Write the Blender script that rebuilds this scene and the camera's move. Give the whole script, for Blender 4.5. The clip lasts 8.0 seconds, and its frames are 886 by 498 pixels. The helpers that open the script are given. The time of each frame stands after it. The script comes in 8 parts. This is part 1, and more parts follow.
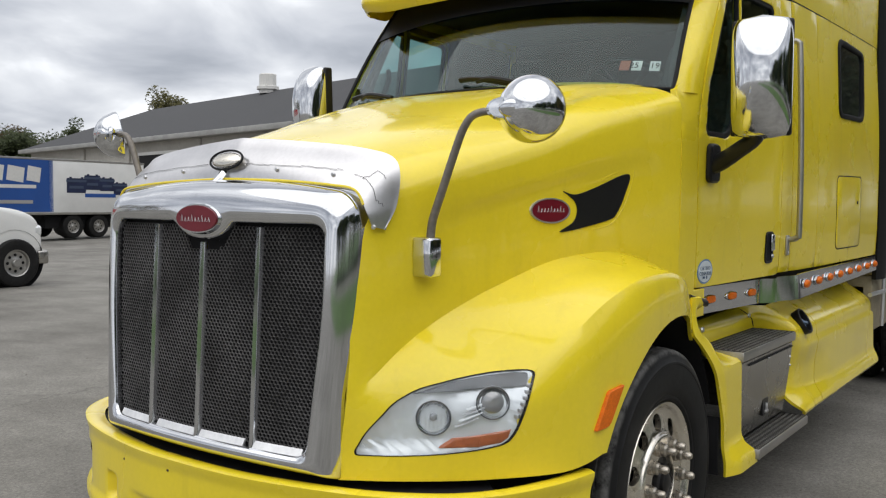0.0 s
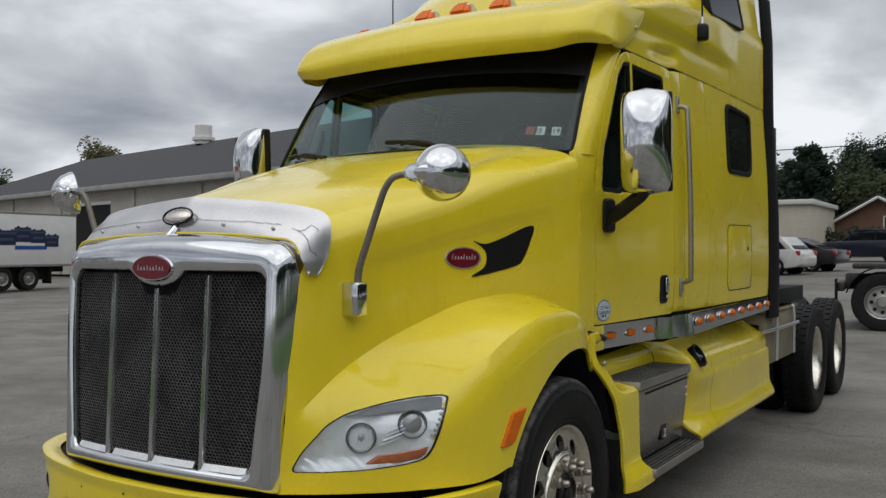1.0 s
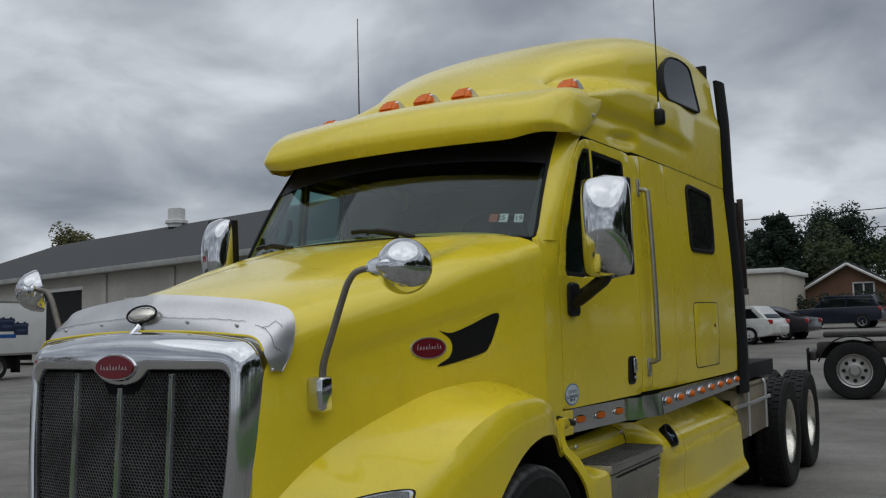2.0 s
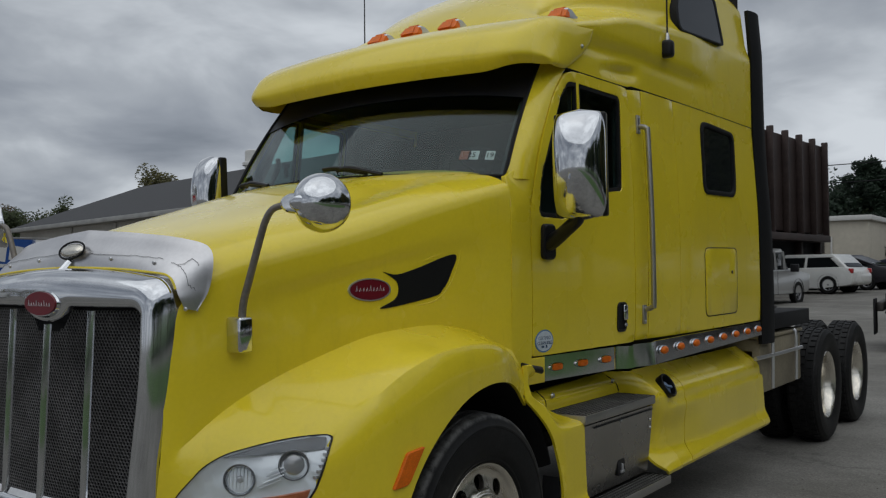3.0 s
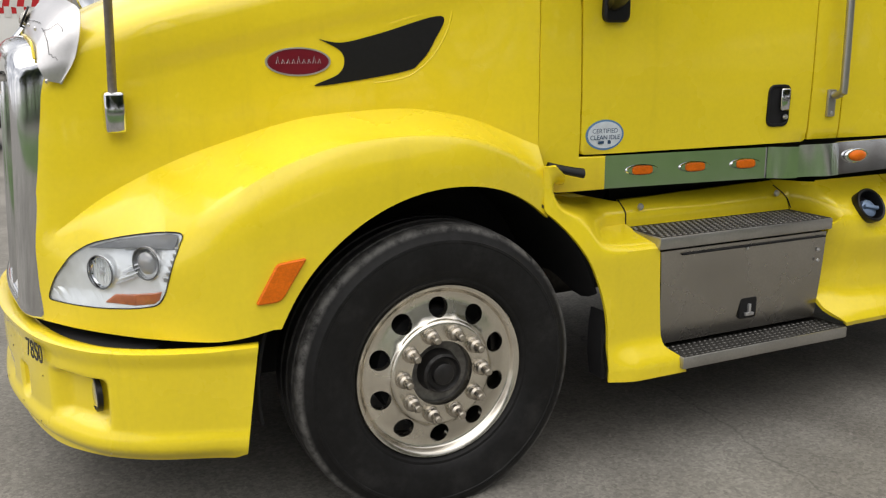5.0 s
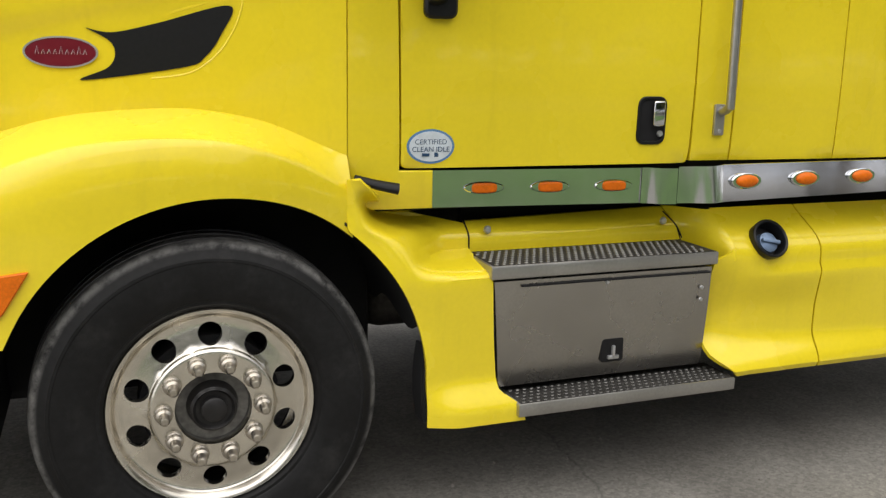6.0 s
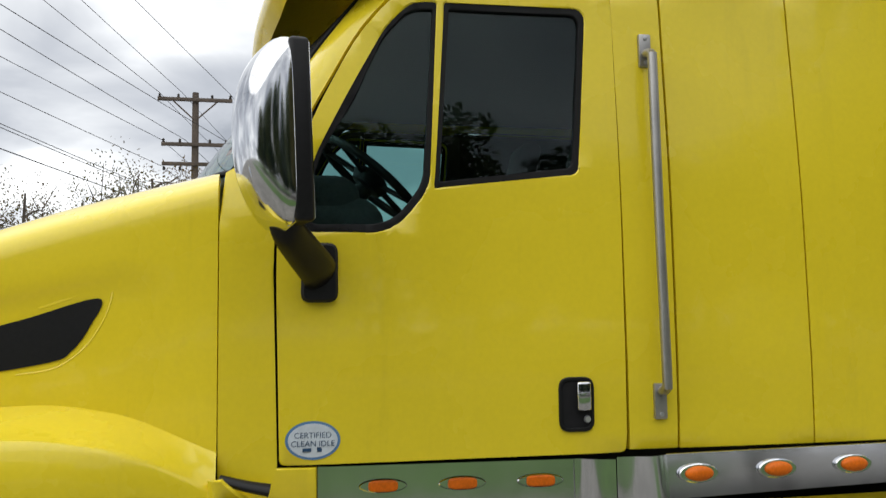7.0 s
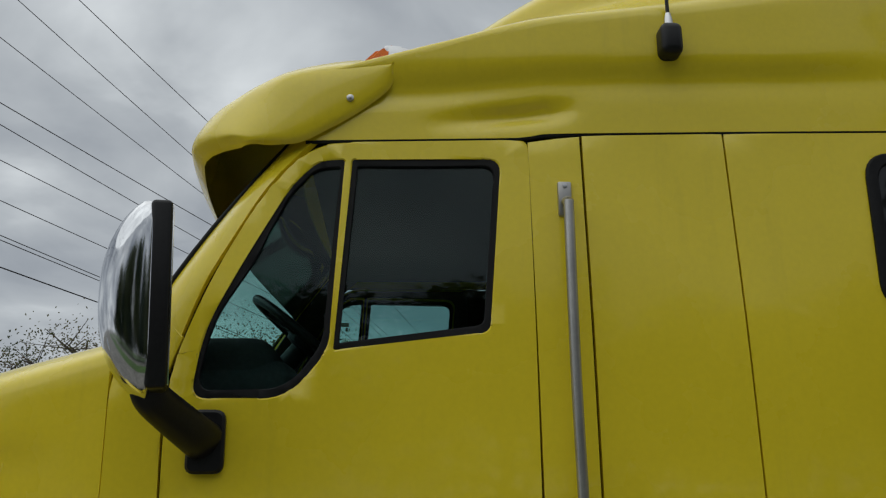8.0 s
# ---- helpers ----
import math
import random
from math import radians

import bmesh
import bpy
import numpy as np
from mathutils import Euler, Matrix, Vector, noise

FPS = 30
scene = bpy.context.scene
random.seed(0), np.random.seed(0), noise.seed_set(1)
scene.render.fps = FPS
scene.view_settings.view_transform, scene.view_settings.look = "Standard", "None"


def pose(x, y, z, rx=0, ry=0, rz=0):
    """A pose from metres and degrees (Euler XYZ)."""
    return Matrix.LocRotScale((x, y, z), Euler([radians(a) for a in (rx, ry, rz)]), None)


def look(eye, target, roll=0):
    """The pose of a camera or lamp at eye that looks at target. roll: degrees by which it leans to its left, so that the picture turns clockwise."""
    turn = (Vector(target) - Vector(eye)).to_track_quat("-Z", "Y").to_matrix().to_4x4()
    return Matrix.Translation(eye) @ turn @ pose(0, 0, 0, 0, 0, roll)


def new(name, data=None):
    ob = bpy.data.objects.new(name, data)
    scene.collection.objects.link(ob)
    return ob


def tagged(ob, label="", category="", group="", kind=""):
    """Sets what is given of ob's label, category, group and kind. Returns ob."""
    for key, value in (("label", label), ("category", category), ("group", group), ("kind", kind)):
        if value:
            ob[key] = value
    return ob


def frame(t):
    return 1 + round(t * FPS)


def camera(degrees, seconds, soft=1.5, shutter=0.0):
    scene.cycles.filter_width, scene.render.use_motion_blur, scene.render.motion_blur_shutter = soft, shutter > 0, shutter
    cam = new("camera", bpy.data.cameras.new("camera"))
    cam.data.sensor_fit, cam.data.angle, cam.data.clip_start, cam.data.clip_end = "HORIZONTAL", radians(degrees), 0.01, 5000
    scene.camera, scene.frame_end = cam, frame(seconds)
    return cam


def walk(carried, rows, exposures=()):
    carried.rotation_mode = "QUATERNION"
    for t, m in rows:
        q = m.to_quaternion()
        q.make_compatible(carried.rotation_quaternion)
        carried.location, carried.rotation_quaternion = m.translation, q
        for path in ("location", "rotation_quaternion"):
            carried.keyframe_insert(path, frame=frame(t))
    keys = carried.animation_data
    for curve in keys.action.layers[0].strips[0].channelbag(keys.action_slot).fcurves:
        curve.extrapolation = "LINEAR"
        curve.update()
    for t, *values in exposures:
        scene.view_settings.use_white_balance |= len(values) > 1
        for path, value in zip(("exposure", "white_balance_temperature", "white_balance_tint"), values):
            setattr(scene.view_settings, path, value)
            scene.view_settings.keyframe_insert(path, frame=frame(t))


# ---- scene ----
# World: x runs back along the parked lorry from its front axle, y across it, z up.
cam = camera(52.8, 8.0, soft=1.2, shutter=0.1)
PATH = [
    (0, (-3.250, -1.457, 1.561), (-1.633, -0.283, 1.457), 0.50),
    (0.5, (-3.408, -1.717, 1.571), (-1.834, -0.493, 1.426), -0.30),
    (1, (-3.612, -1.778, 1.562), (-1.917, -0.718, 1.568), 0.00),
    (1.2, (-3.664, -1.787, 1.579), (-1.937, -0.784, 1.689), -0.10),
    (2.3, (-3.550, -1.919, 1.621), (-1.838, -0.900, 1.793), -1.90),
    (2.5, (-3.440, -2.025, 1.612), (-1.753, -0.962, 1.760), -1.90),
    (3, (-3.150, -2.214, 1.601), (-1.526, -1.049, 1.654), -0.60),
    (3.2, (-3.012, -2.267, 1.555), (-1.438, -1.033, 1.601), -0.10),
    (3.5, (-2.719, -2.277, 1.561), (-1.232, -0.944, 1.430), -0.20),
    (4, (-2.242, -2.483, 1.540), (-1.040, -0.931, 1.156), 0.10),
    (4.2, (-2.067, -2.555, 1.558), (-0.961, -0.942, 1.137), 0.20),
    (5.3, (-0.948, -2.821, 1.568), (-0.188, -1.024, 1.132), -0.00),
    (5.5, (-0.784, -2.841, 1.566), (-0.061, -1.033, 1.114), 0.60),
    (5.8, (-0.509, -2.761, 1.532), (0.232, -0.961, 1.072), 1.40),
    (6, (-0.264, -2.772, 1.526), (0.432, -0.942, 1.117), 1.10),
    (6.5, (0.202, -2.818, 1.506), (0.725, -0.894, 1.340), -1.20),
    (6.8, (0.419, -2.805, 1.525), (0.854, -0.853, 1.581), -1.30),
    (7, (0.550, -2.712, 1.567), (0.967, -0.766, 1.753), -0.90),
    (7.5, (0.917, -2.676, 1.589), (1.185, -0.759, 2.094), -1.40),
    (8, (1.260, -2.649, 1.596), (1.375, -0.725, 2.129), -0.60),
]
EXPOSURES = [
    (0.0, 0.32, 6350, 10), (0.5, -0.08, 6400, 10), (1.0, -0.22, 6250, 9), (1.2, -0.35, 6200, 9), (2.5, -0.60, 5950, 7), (3.2, -0.70, 6100, 8), (3.5, -0.60, 6250, 8), (4.0, 0.15, 6550, 10),
    (5.3, 0.74, 6700, 11), (6.0, 0.90, 6650, 11), (6.5, 0.95, 6600, 11), (7.0, 0.42, 6400, 9), (7.5, -0.22, 6200, 6), (8.0, -0.46, 6200, 6),
]
walk(cam, [(t, look(eye, target, roll)) for t, eye, target, roll in PATH], EXPOSURES)

# ---- sky and sun ----
def build_world():
    world = bpy.data.worlds.new("overcast_sky")
    scene.world = world
    world.use_nodes = True
    nt = world.node_tree
    nt.nodes.clear()
    n, l = nt.nodes.new, nt.links.new
    out, bg = n("ShaderNodeOutputWorld"), n("ShaderNodeBackground")
    sky = n("ShaderNodeTexSky")
    sky.sky_type, sky.sun_disc = "NISHITA", False
    sky.sun_elevation, sky.sun_rotation = radians(69), radians(293)
    sky.air_density, sky.dust_density = 1.0, 3.0
    dim = n("ShaderNodeVectorMath")
    dim.operation = "SCALE"
    dim.inputs["Scale"].default_value = 0.10
    l(sky.outputs["Color"], dim.inputs[0])
    # cloud deck: the view direction laid onto a flat layer high above
    tc, sep = n("ShaderNodeTexCoord"), n("ShaderNodeSeparateXYZ")
    l(tc.outputs["Generated"], sep.inputs[0])
    up = n("ShaderNodeMath")
    up.operation = "MAXIMUM"
    up.inputs[1].default_value = 0.0
    l(sep.outputs["Z"], up.inputs[0])
    lift = n("ShaderNodeMath")
    lift.inputs[1].default_value = 0.30
    l(up.outputs[0], lift.inputs[0])
    div = n("ShaderNodeVectorMath")
    div.operation = "DIVIDE"
    comb = n("ShaderNodeCombineXYZ")
    for k in range(3):
        l(lift.outputs[0], comb.inputs[k])
    l(tc.outputs["Generated"], div.inputs[0])
    l(comb.outputs[0], div.inputs[1])
    drift = n("ShaderNodeMapping")
    drift.inputs["Location"].default_value = (3.437, -0.543, 0.729)
    l(div.outputs[0], drift.inputs["Vector"])
    layers = []
    for scale, detail, rough in ((1.15, 3.0, 0.45), (3.0, 5.0, 0.5)):
        tex = n("ShaderNodeTexNoise")
        tex.inputs["Scale"].default_value, tex.inputs["Detail"].default_value = scale, detail
        tex.inputs["Roughness"].default_value, tex.inputs["Distortion"].default_value = rough, 0.35
        l(drift.outputs[0], tex.inputs["Vector"])
        layers.append(tex)
    mixf = n("ShaderNodeMix")
    mixf.inputs["Factor"].default_value = 0.40
    l(layers[0].outputs["Fac"], mixf.inputs["A"])
    l(layers[1].outputs["Fac"], mixf.inputs["B"])
    ramp = n("ShaderNodeValToRGB")
    els = ramp.color_ramp.elements
    els[0].position, els[0].color = 0.37, (0.33, 0.348, 0.385, 1)
    els[1].position, els[1].color = 0.62, (1.06, 1.06, 1.06, 1)
    for pos, col in ((0.455, (0.49, 0.505, 0.54, 1)), (0.53, (0.67, 0.68, 0.70, 1))):
        e = els.new(pos)
        e.color = col
    l(mixf.outputs["Result"], ramp.inputs["Fac"])
    mix = n("ShaderNodeMix")
    mix.data_type = "RGBA"
    mix.inputs["Factor"].default_value = 0.93
    l(dim.outputs[0], mix.inputs["A"])
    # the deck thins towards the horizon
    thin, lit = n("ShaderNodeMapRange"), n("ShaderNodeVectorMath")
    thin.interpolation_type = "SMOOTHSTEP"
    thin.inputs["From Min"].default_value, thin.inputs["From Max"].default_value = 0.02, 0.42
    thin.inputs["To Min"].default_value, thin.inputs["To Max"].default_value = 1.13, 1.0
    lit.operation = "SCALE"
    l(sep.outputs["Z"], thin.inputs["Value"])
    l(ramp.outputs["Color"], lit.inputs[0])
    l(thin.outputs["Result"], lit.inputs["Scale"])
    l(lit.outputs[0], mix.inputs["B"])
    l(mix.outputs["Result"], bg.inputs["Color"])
    bg.inputs["Strength"].default_value = 0.94
    l(bg.outputs[0], out.inputs["Surface"])


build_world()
sun = new("sun", bpy.data.lights.new("sun", "SUN"))
sun.data.energy, sun.data.angle, sun.data.color = 1.5, radians(100), (1.0, 0.97, 0.92)
sun.matrix_world = look((-6, -2.5, 20), (0, 0, 0))


# ---- materials ----
def material(name, colour, rough=0.5, metal=0.0, coat=0.0, grain=None, stain=None, bump=None, trans=0.0, ior=1.45, emit=0.0, spread=0.0, gloss=0.5):
    """A node material. grain and stain: (scale, amount) of fine and broad colour variation; bump: (scale, strength, distance)."""
    m = bpy.data.materials.new(name)
    m.use_nodes = True
    nt = m.node_tree
    p = nt.nodes["Principled BSDF"]
    n, l = nt.nodes.new, nt.links.new
    p.inputs["Base Color"].default_value = (*colour, 1)
    p.inputs["Roughness"].default_value, p.inputs["Metallic"].default_value = rough, metal
    p.inputs["Coat Weight"].default_value, p.inputs["Coat Roughness"].default_value = coat, 0.04
    p.inputs["Transmission Weight"].default_value, p.inputs["IOR"].default_value = trans, ior
    p.inputs["Specular IOR Level"].default_value = gloss
    if emit:
        p.inputs["Emission Color"].default_value, p.inputs["Emission Strength"].default_value = (*colour, 1), emit
    tc = n("ShaderNodeTexCoord")
    last = None
    for spec, detail in ((grain, 4.0), (stain, 6.0)):
        if not spec:
            continue
        tex, mr = n("ShaderNodeTexNoise"), n("ShaderNodeMapRange")
        tex.inputs["Scale"].default_value, tex.inputs["Detail"].default_value = spec[0], detail
        l(tc.outputs["Object"], tex.inputs["Vector"])
        mr.inputs["From Min"].default_value, mr.inputs["From Max"].default_value = 0.3, 0.7
        mr.inputs["To Min"].default_value, mr.inputs["To Max"].default_value = 1 - spec[1], 1 + spec[1]
        l(tex.outputs["Fac"], mr.inputs["Value"])
        sc = n("ShaderNodeVectorMath")
        sc.operation = "SCALE"
        if last is None:
            sc.inputs[0].default_value = colour
        else:
            l(last, sc.inputs[0])
        l(mr.outputs["Result"], sc.inputs["Scale"])
        last = sc.outputs[0]
        if spec is stain:
            rr = n("ShaderNodeMapRange")
            rr.inputs["To Min"].default_value, rr.inputs["To Max"].default_value = max(rough - 0.08, 0.02), min(rough + 0.10, 1)
            l(tex.outputs["Fac"], rr.inputs["Value"])
            l(rr.outputs["Result"], p.inputs["Roughness"])
    if spread:
        oi, mr, sc = n("ShaderNodeObjectInfo"), n("ShaderNodeMapRange"), n("ShaderNodeVectorMath")
        mr.inputs["To Min"].default_value, mr.inputs["To Max"].default_value = 1 - spread, 1 + spread
        l(oi.outputs["Random"], mr.inputs["Value"])
        sc.operation = "SCALE"
        if last is None:
            sc.inputs[0].default_value = colour
        else:
            l(last, sc.inputs[0])
        l(mr.outputs["Result"], sc.inputs["Scale"])
        last = sc.outputs[0]
    if last is not None:
        l(last, p.inputs["Base Color"])
    if bump:
        tex, b = n("ShaderNodeTexNoise"), n("ShaderNodeBump")
        tex.inputs["Scale"].default_value, tex.inputs["Detail"].default_value = bump[0], 5.0
        b.inputs["Strength"].default_value, b.inputs["Distance"].default_value = bump[1], bump[2]
        l(tc.outputs["Object"], tex.inputs["Vector"])
        l(tex.outputs["Fac"], b.inputs["Height"])
        l(b.outputs[0], p.inputs["Normal"])
    return m


YELLOW = material("yellow_paint", (0.83, 0.655, 0.022), 0.26, gloss=0.45, coat=0.52, grain=(60, 0.02), stain=(1.6, 0.05), bump=(3.0, 0.04, 0.02))
CHROME = material("chrome", (0.66, 0.67, 0.69), 0.05, 1.0, stain=(9, 0.05), bump=(5, 0.03, 0.01))
STAINLESS = material("brushed_stainless", (0.43, 0.415, 0.39), 0.26, 1.0, grain=(120, 0.05), stain=(4, 0.08))
POLISHED = material("polished_aluminium", (0.72, 0.68, 0.60), 0.24, 1.0, grain=(40, 0.06), stain=(7, 0.12))
ALUMINIUM = material("dull_aluminium", (0.42, 0.41, 0.39), 0.36, 0.9, grain=(90, 0.06), stain=(5, 0.12))
BLACK = material("black_plastic", (0.009, 0.009, 0.010), 0.38, gloss=0.35, grain=(80, 0.15), bump=(200, 0.1, 0.002))
# near black: shade painted into hollows, and plain black parts
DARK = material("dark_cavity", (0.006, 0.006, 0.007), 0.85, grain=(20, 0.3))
def worn(m, colour, scale, edge, amount):
    """Adds worn patches of another colour where a fine noise runs high."""
    nt = m.node_tree
    p = nt.nodes["Principled BSDF"]
    n, l = nt.nodes.new, nt.links.new
    tc, mp, tex, mr, mix = n("ShaderNodeTexCoord"), n("ShaderNodeMapping"), n("ShaderNodeTexNoise"), n("ShaderNodeMapRange"), n("ShaderNodeMix")
    mix.data_type = "RGBA"
    mp.inputs["Scale"].default_value = scale
    tex.inputs["Scale"].default_value, tex.inputs["Detail"].default_value, tex.inputs["Roughness"].default_value = 1.0, 9.0, 0.68
    mr.inputs["From Min"].default_value, mr.inputs["From Max"].default_value = edge
    mr.inputs["To Max"].default_value = amount
    l(tc.outputs["Object"], mp.inputs["Vector"])
    l(mp.outputs[0], tex.inputs["Vector"])
    l(tex.outputs["Fac"], mr.inputs["Value"])
    l(mr.outputs["Result"], mix.inputs["Factor"])
    l(p.inputs["Base Color"].links[0].from_socket, mix.inputs["A"])
    mix.inputs["B"].default_value = (*colour, 1)
    l(mix.outputs["Result"], p.inputs["Base Color"])
    return m


RUBBER = material("tyre_rubber", (0.009, 0.0088, 0.0088), 0.60, gloss=0.3, grain=(50, 0.25), stain=(6, 0.35), bump=(60, 0.15, 0.003))
worn(RUBBER, (0.07, 0.068, 0.065), (30, 30, 30), (0.56, 0.76), 0.5)
worn(RUBBER, (0.05, 0.048, 0.045), (5, 9, 5), (0.52, 0.74), 0.25)
# faint run-off streaks and specks of road dirt on the paint
worn(YELLOW, (0.42, 0.33, 0.03), (9, 9, 0.9), (0.56, 0.78), 0.20)
worn(YELLOW, (0.20, 0.15, 0.03), (26, 26, 26), (0.70, 0.80), 0.55)
worn(CHROME, (0.40, 0.39, 0.37), (16, 16, 16), (0.62, 0.80), 0.35)


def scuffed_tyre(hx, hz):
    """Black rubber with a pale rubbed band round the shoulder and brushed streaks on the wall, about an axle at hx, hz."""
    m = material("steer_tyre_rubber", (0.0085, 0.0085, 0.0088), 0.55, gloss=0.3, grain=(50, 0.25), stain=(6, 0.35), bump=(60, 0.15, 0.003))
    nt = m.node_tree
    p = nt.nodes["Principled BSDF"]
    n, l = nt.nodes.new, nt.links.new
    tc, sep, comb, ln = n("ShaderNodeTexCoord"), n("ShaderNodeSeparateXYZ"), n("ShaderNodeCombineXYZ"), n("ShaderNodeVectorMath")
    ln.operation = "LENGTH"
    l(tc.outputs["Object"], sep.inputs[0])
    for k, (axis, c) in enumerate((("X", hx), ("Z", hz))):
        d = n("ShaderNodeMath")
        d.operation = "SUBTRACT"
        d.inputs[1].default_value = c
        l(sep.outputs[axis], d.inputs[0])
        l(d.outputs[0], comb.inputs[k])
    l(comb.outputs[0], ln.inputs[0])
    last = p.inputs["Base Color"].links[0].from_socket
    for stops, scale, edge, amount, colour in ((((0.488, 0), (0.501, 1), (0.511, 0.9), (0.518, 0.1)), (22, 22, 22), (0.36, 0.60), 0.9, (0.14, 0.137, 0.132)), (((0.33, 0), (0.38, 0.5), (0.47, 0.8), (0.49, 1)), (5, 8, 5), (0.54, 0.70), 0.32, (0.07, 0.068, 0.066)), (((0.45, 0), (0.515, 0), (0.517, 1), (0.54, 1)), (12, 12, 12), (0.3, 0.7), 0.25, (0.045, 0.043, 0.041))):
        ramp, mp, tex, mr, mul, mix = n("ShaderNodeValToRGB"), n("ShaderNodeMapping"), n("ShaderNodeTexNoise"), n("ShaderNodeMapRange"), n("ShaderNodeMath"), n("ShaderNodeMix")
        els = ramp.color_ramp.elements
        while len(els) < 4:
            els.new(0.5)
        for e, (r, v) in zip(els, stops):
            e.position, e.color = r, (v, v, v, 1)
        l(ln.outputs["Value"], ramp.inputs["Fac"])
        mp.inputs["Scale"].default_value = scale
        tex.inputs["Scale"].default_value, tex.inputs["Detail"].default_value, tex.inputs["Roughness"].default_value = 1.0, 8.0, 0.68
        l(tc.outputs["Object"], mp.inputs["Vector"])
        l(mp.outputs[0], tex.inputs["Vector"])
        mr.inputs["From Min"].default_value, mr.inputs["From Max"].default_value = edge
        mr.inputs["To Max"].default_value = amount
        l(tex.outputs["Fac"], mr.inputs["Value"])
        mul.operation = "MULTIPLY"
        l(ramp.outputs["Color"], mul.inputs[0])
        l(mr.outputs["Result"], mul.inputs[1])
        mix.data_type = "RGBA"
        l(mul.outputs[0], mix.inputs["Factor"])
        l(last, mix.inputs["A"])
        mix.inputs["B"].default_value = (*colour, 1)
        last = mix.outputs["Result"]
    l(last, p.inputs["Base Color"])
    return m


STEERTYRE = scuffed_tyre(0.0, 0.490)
GASKET = material("gasket_rubber", (0.009, 0.009, 0.010), 0.6, gloss=0.25, grain=(60, 0.2))


def glazing(name, tint, mirror):
    """A clear tinted pane: the view through it under a mirror gloss that grows at grazing angles."""
    m = bpy.data.materials.new(name)
    m.use_nodes = True
    nt = m.node_tree
    nt.nodes.clear()
    n, l = nt.nodes.new, nt.links.new
    out, mix, clear, gloss, lw = n("ShaderNodeOutputMaterial"), n("ShaderNodeMixShader"), n("ShaderNodeBsdfTransparent"), n("ShaderNodeBsdfGlossy"), n("ShaderNodeLayerWeight")
    clear.inputs["Color"].default_value = (*tint, 1)
    gloss.inputs["Roughness"].default_value = 0.0
    lw.inputs["Blend"].default_value = 0.5
    rise, fac = n("ShaderNodeMath"), n("ShaderNodeMath")
    rise.operation, fac.operation = "POWER", "MULTIPLY_ADD"
    rise.inputs[1].default_value = 4.5
    fac.inputs[1].default_value, fac.inputs[2].default_value = 0.85 - mirror, mirror
    l(lw.outputs["Facing"], rise.inputs[0])
    l(rise.outputs[0], fac.inputs[0])
    l(fac.outputs[0], mix.inputs["Fac"])
    l(clear.outputs[0], mix.inputs[1])
    l(gloss.outputs[0], mix.inputs[2])
    l(mix.outputs[0], out.inputs["Surface"])
    return m


GLASS = glazing("tinted_glass", (0.70, 0.85, 0.83), 0.03)
DARKGLASS = material("dark_glass", (0.012, 0.014, 0.015), 0.03, gloss=0.5)
LAMPGLASS = glazing("clear_lens", (0.96, 0.97, 0.98), 0.02)
AMBER = material("amber_lens", (0.74, 0.155, 0.006), 0.38, gloss=0.3, grain=(150, 0.12), stain=(20, 0.10))
RED = material("red_enamel", (0.15, 0.006, 0.016), 0.3, coat=0.2, stain=(30, 0.1))
SILVER = material("silver_trim", (0.62, 0.62, 0.63), 0.3, 0.8)
WHITEPAINT = material("white_paint", (0.74, 0.74, 0.72), 0.4, coat=0.2, grain=(30, 0.02), stain=(1.2, 0.07))
INTERIOR = material("grey_trim_fabric", (0.042, 0.042, 0.045), 0.8, grain=(70, 0.2), stain=(5, 0.15))
STEEL = material("frame_steel", (0.06, 0.055, 0.05), 0.55, 0.6, grain=(40, 0.25), stain=(5, 0.4))


# ---- mesh helpers ----
def tab(x, rows):
    """Smooth value at x from rows of (x, value)."""
    if x <= rows[0][0]:
        return rows[0][1]
    for i in range(len(rows) - 1):
        (xa, a), (xb, b) = rows[i], rows[i + 1]
        if x <= xb:
            def slope(j):
                if j <= 0 or j >= len(rows) - 1:
                    return None
                l = (rows[j][1] - rows[j - 1][1]) / (rows[j][0] - rows[j - 1][0])
                r = (rows[j + 1][1] - rows[j][1]) / (rows[j + 1][0] - rows[j][0])
                return 0.0 if l * r <= 0 else 2 * l * r / (l + r)
            h, s = xb - xa, (b - a) / (xb - xa)
            ma, mb = slope(i), slope(i + 1)
            ma, mb = s if ma is None else ma, s if mb is None else mb
            t = (x - xa) / h
            return (2 * t**3 - 3 * t**2 + 1) * a + (t**3 - 2 * t**2 + t) * h * ma + (3 * t**2 - 2 * t**3) * b + (t**3 - t**2) * h * mb
    return rows[-1][1]


def step(a, b, x):
    t = min(max((x - a) / (b - a), 0.0), 1.0)
    return t * t * (3 - 2 * t)


def empty(name, place=(0, 0, 0), turn=0.0):
    ob = new(name)
    ob.matrix_world = pose(*place, 0, 0, turn)
    return ob


def part(name, bm, mat, parent=None, label="", smooth=35, at=None):
    """Links a bmesh as one mesh object, under a thing or part if given."""
    bmesh.ops.recalc_face_normals(bm, faces=bm.faces)
    me = bpy.data.meshes.new(name)
    bm.to_mesh(me)
    bm.free()
    return linked(name, me, mat, parent, label, smooth, at)


def linked(name, me, mat, parent=None, label="", smooth=35, at=None):
    if mat and not me.materials:
        me.materials.append(mat)
    if smooth and me.polygons:
        me.shade_smooth()
        me.set_sharp_from_angle(angle=radians(smooth))
    ob = new(name, me)
    if parent:
        ob.parent = parent
    if at is not None:
        ob.matrix_basis = at
    return tagged(ob, label)


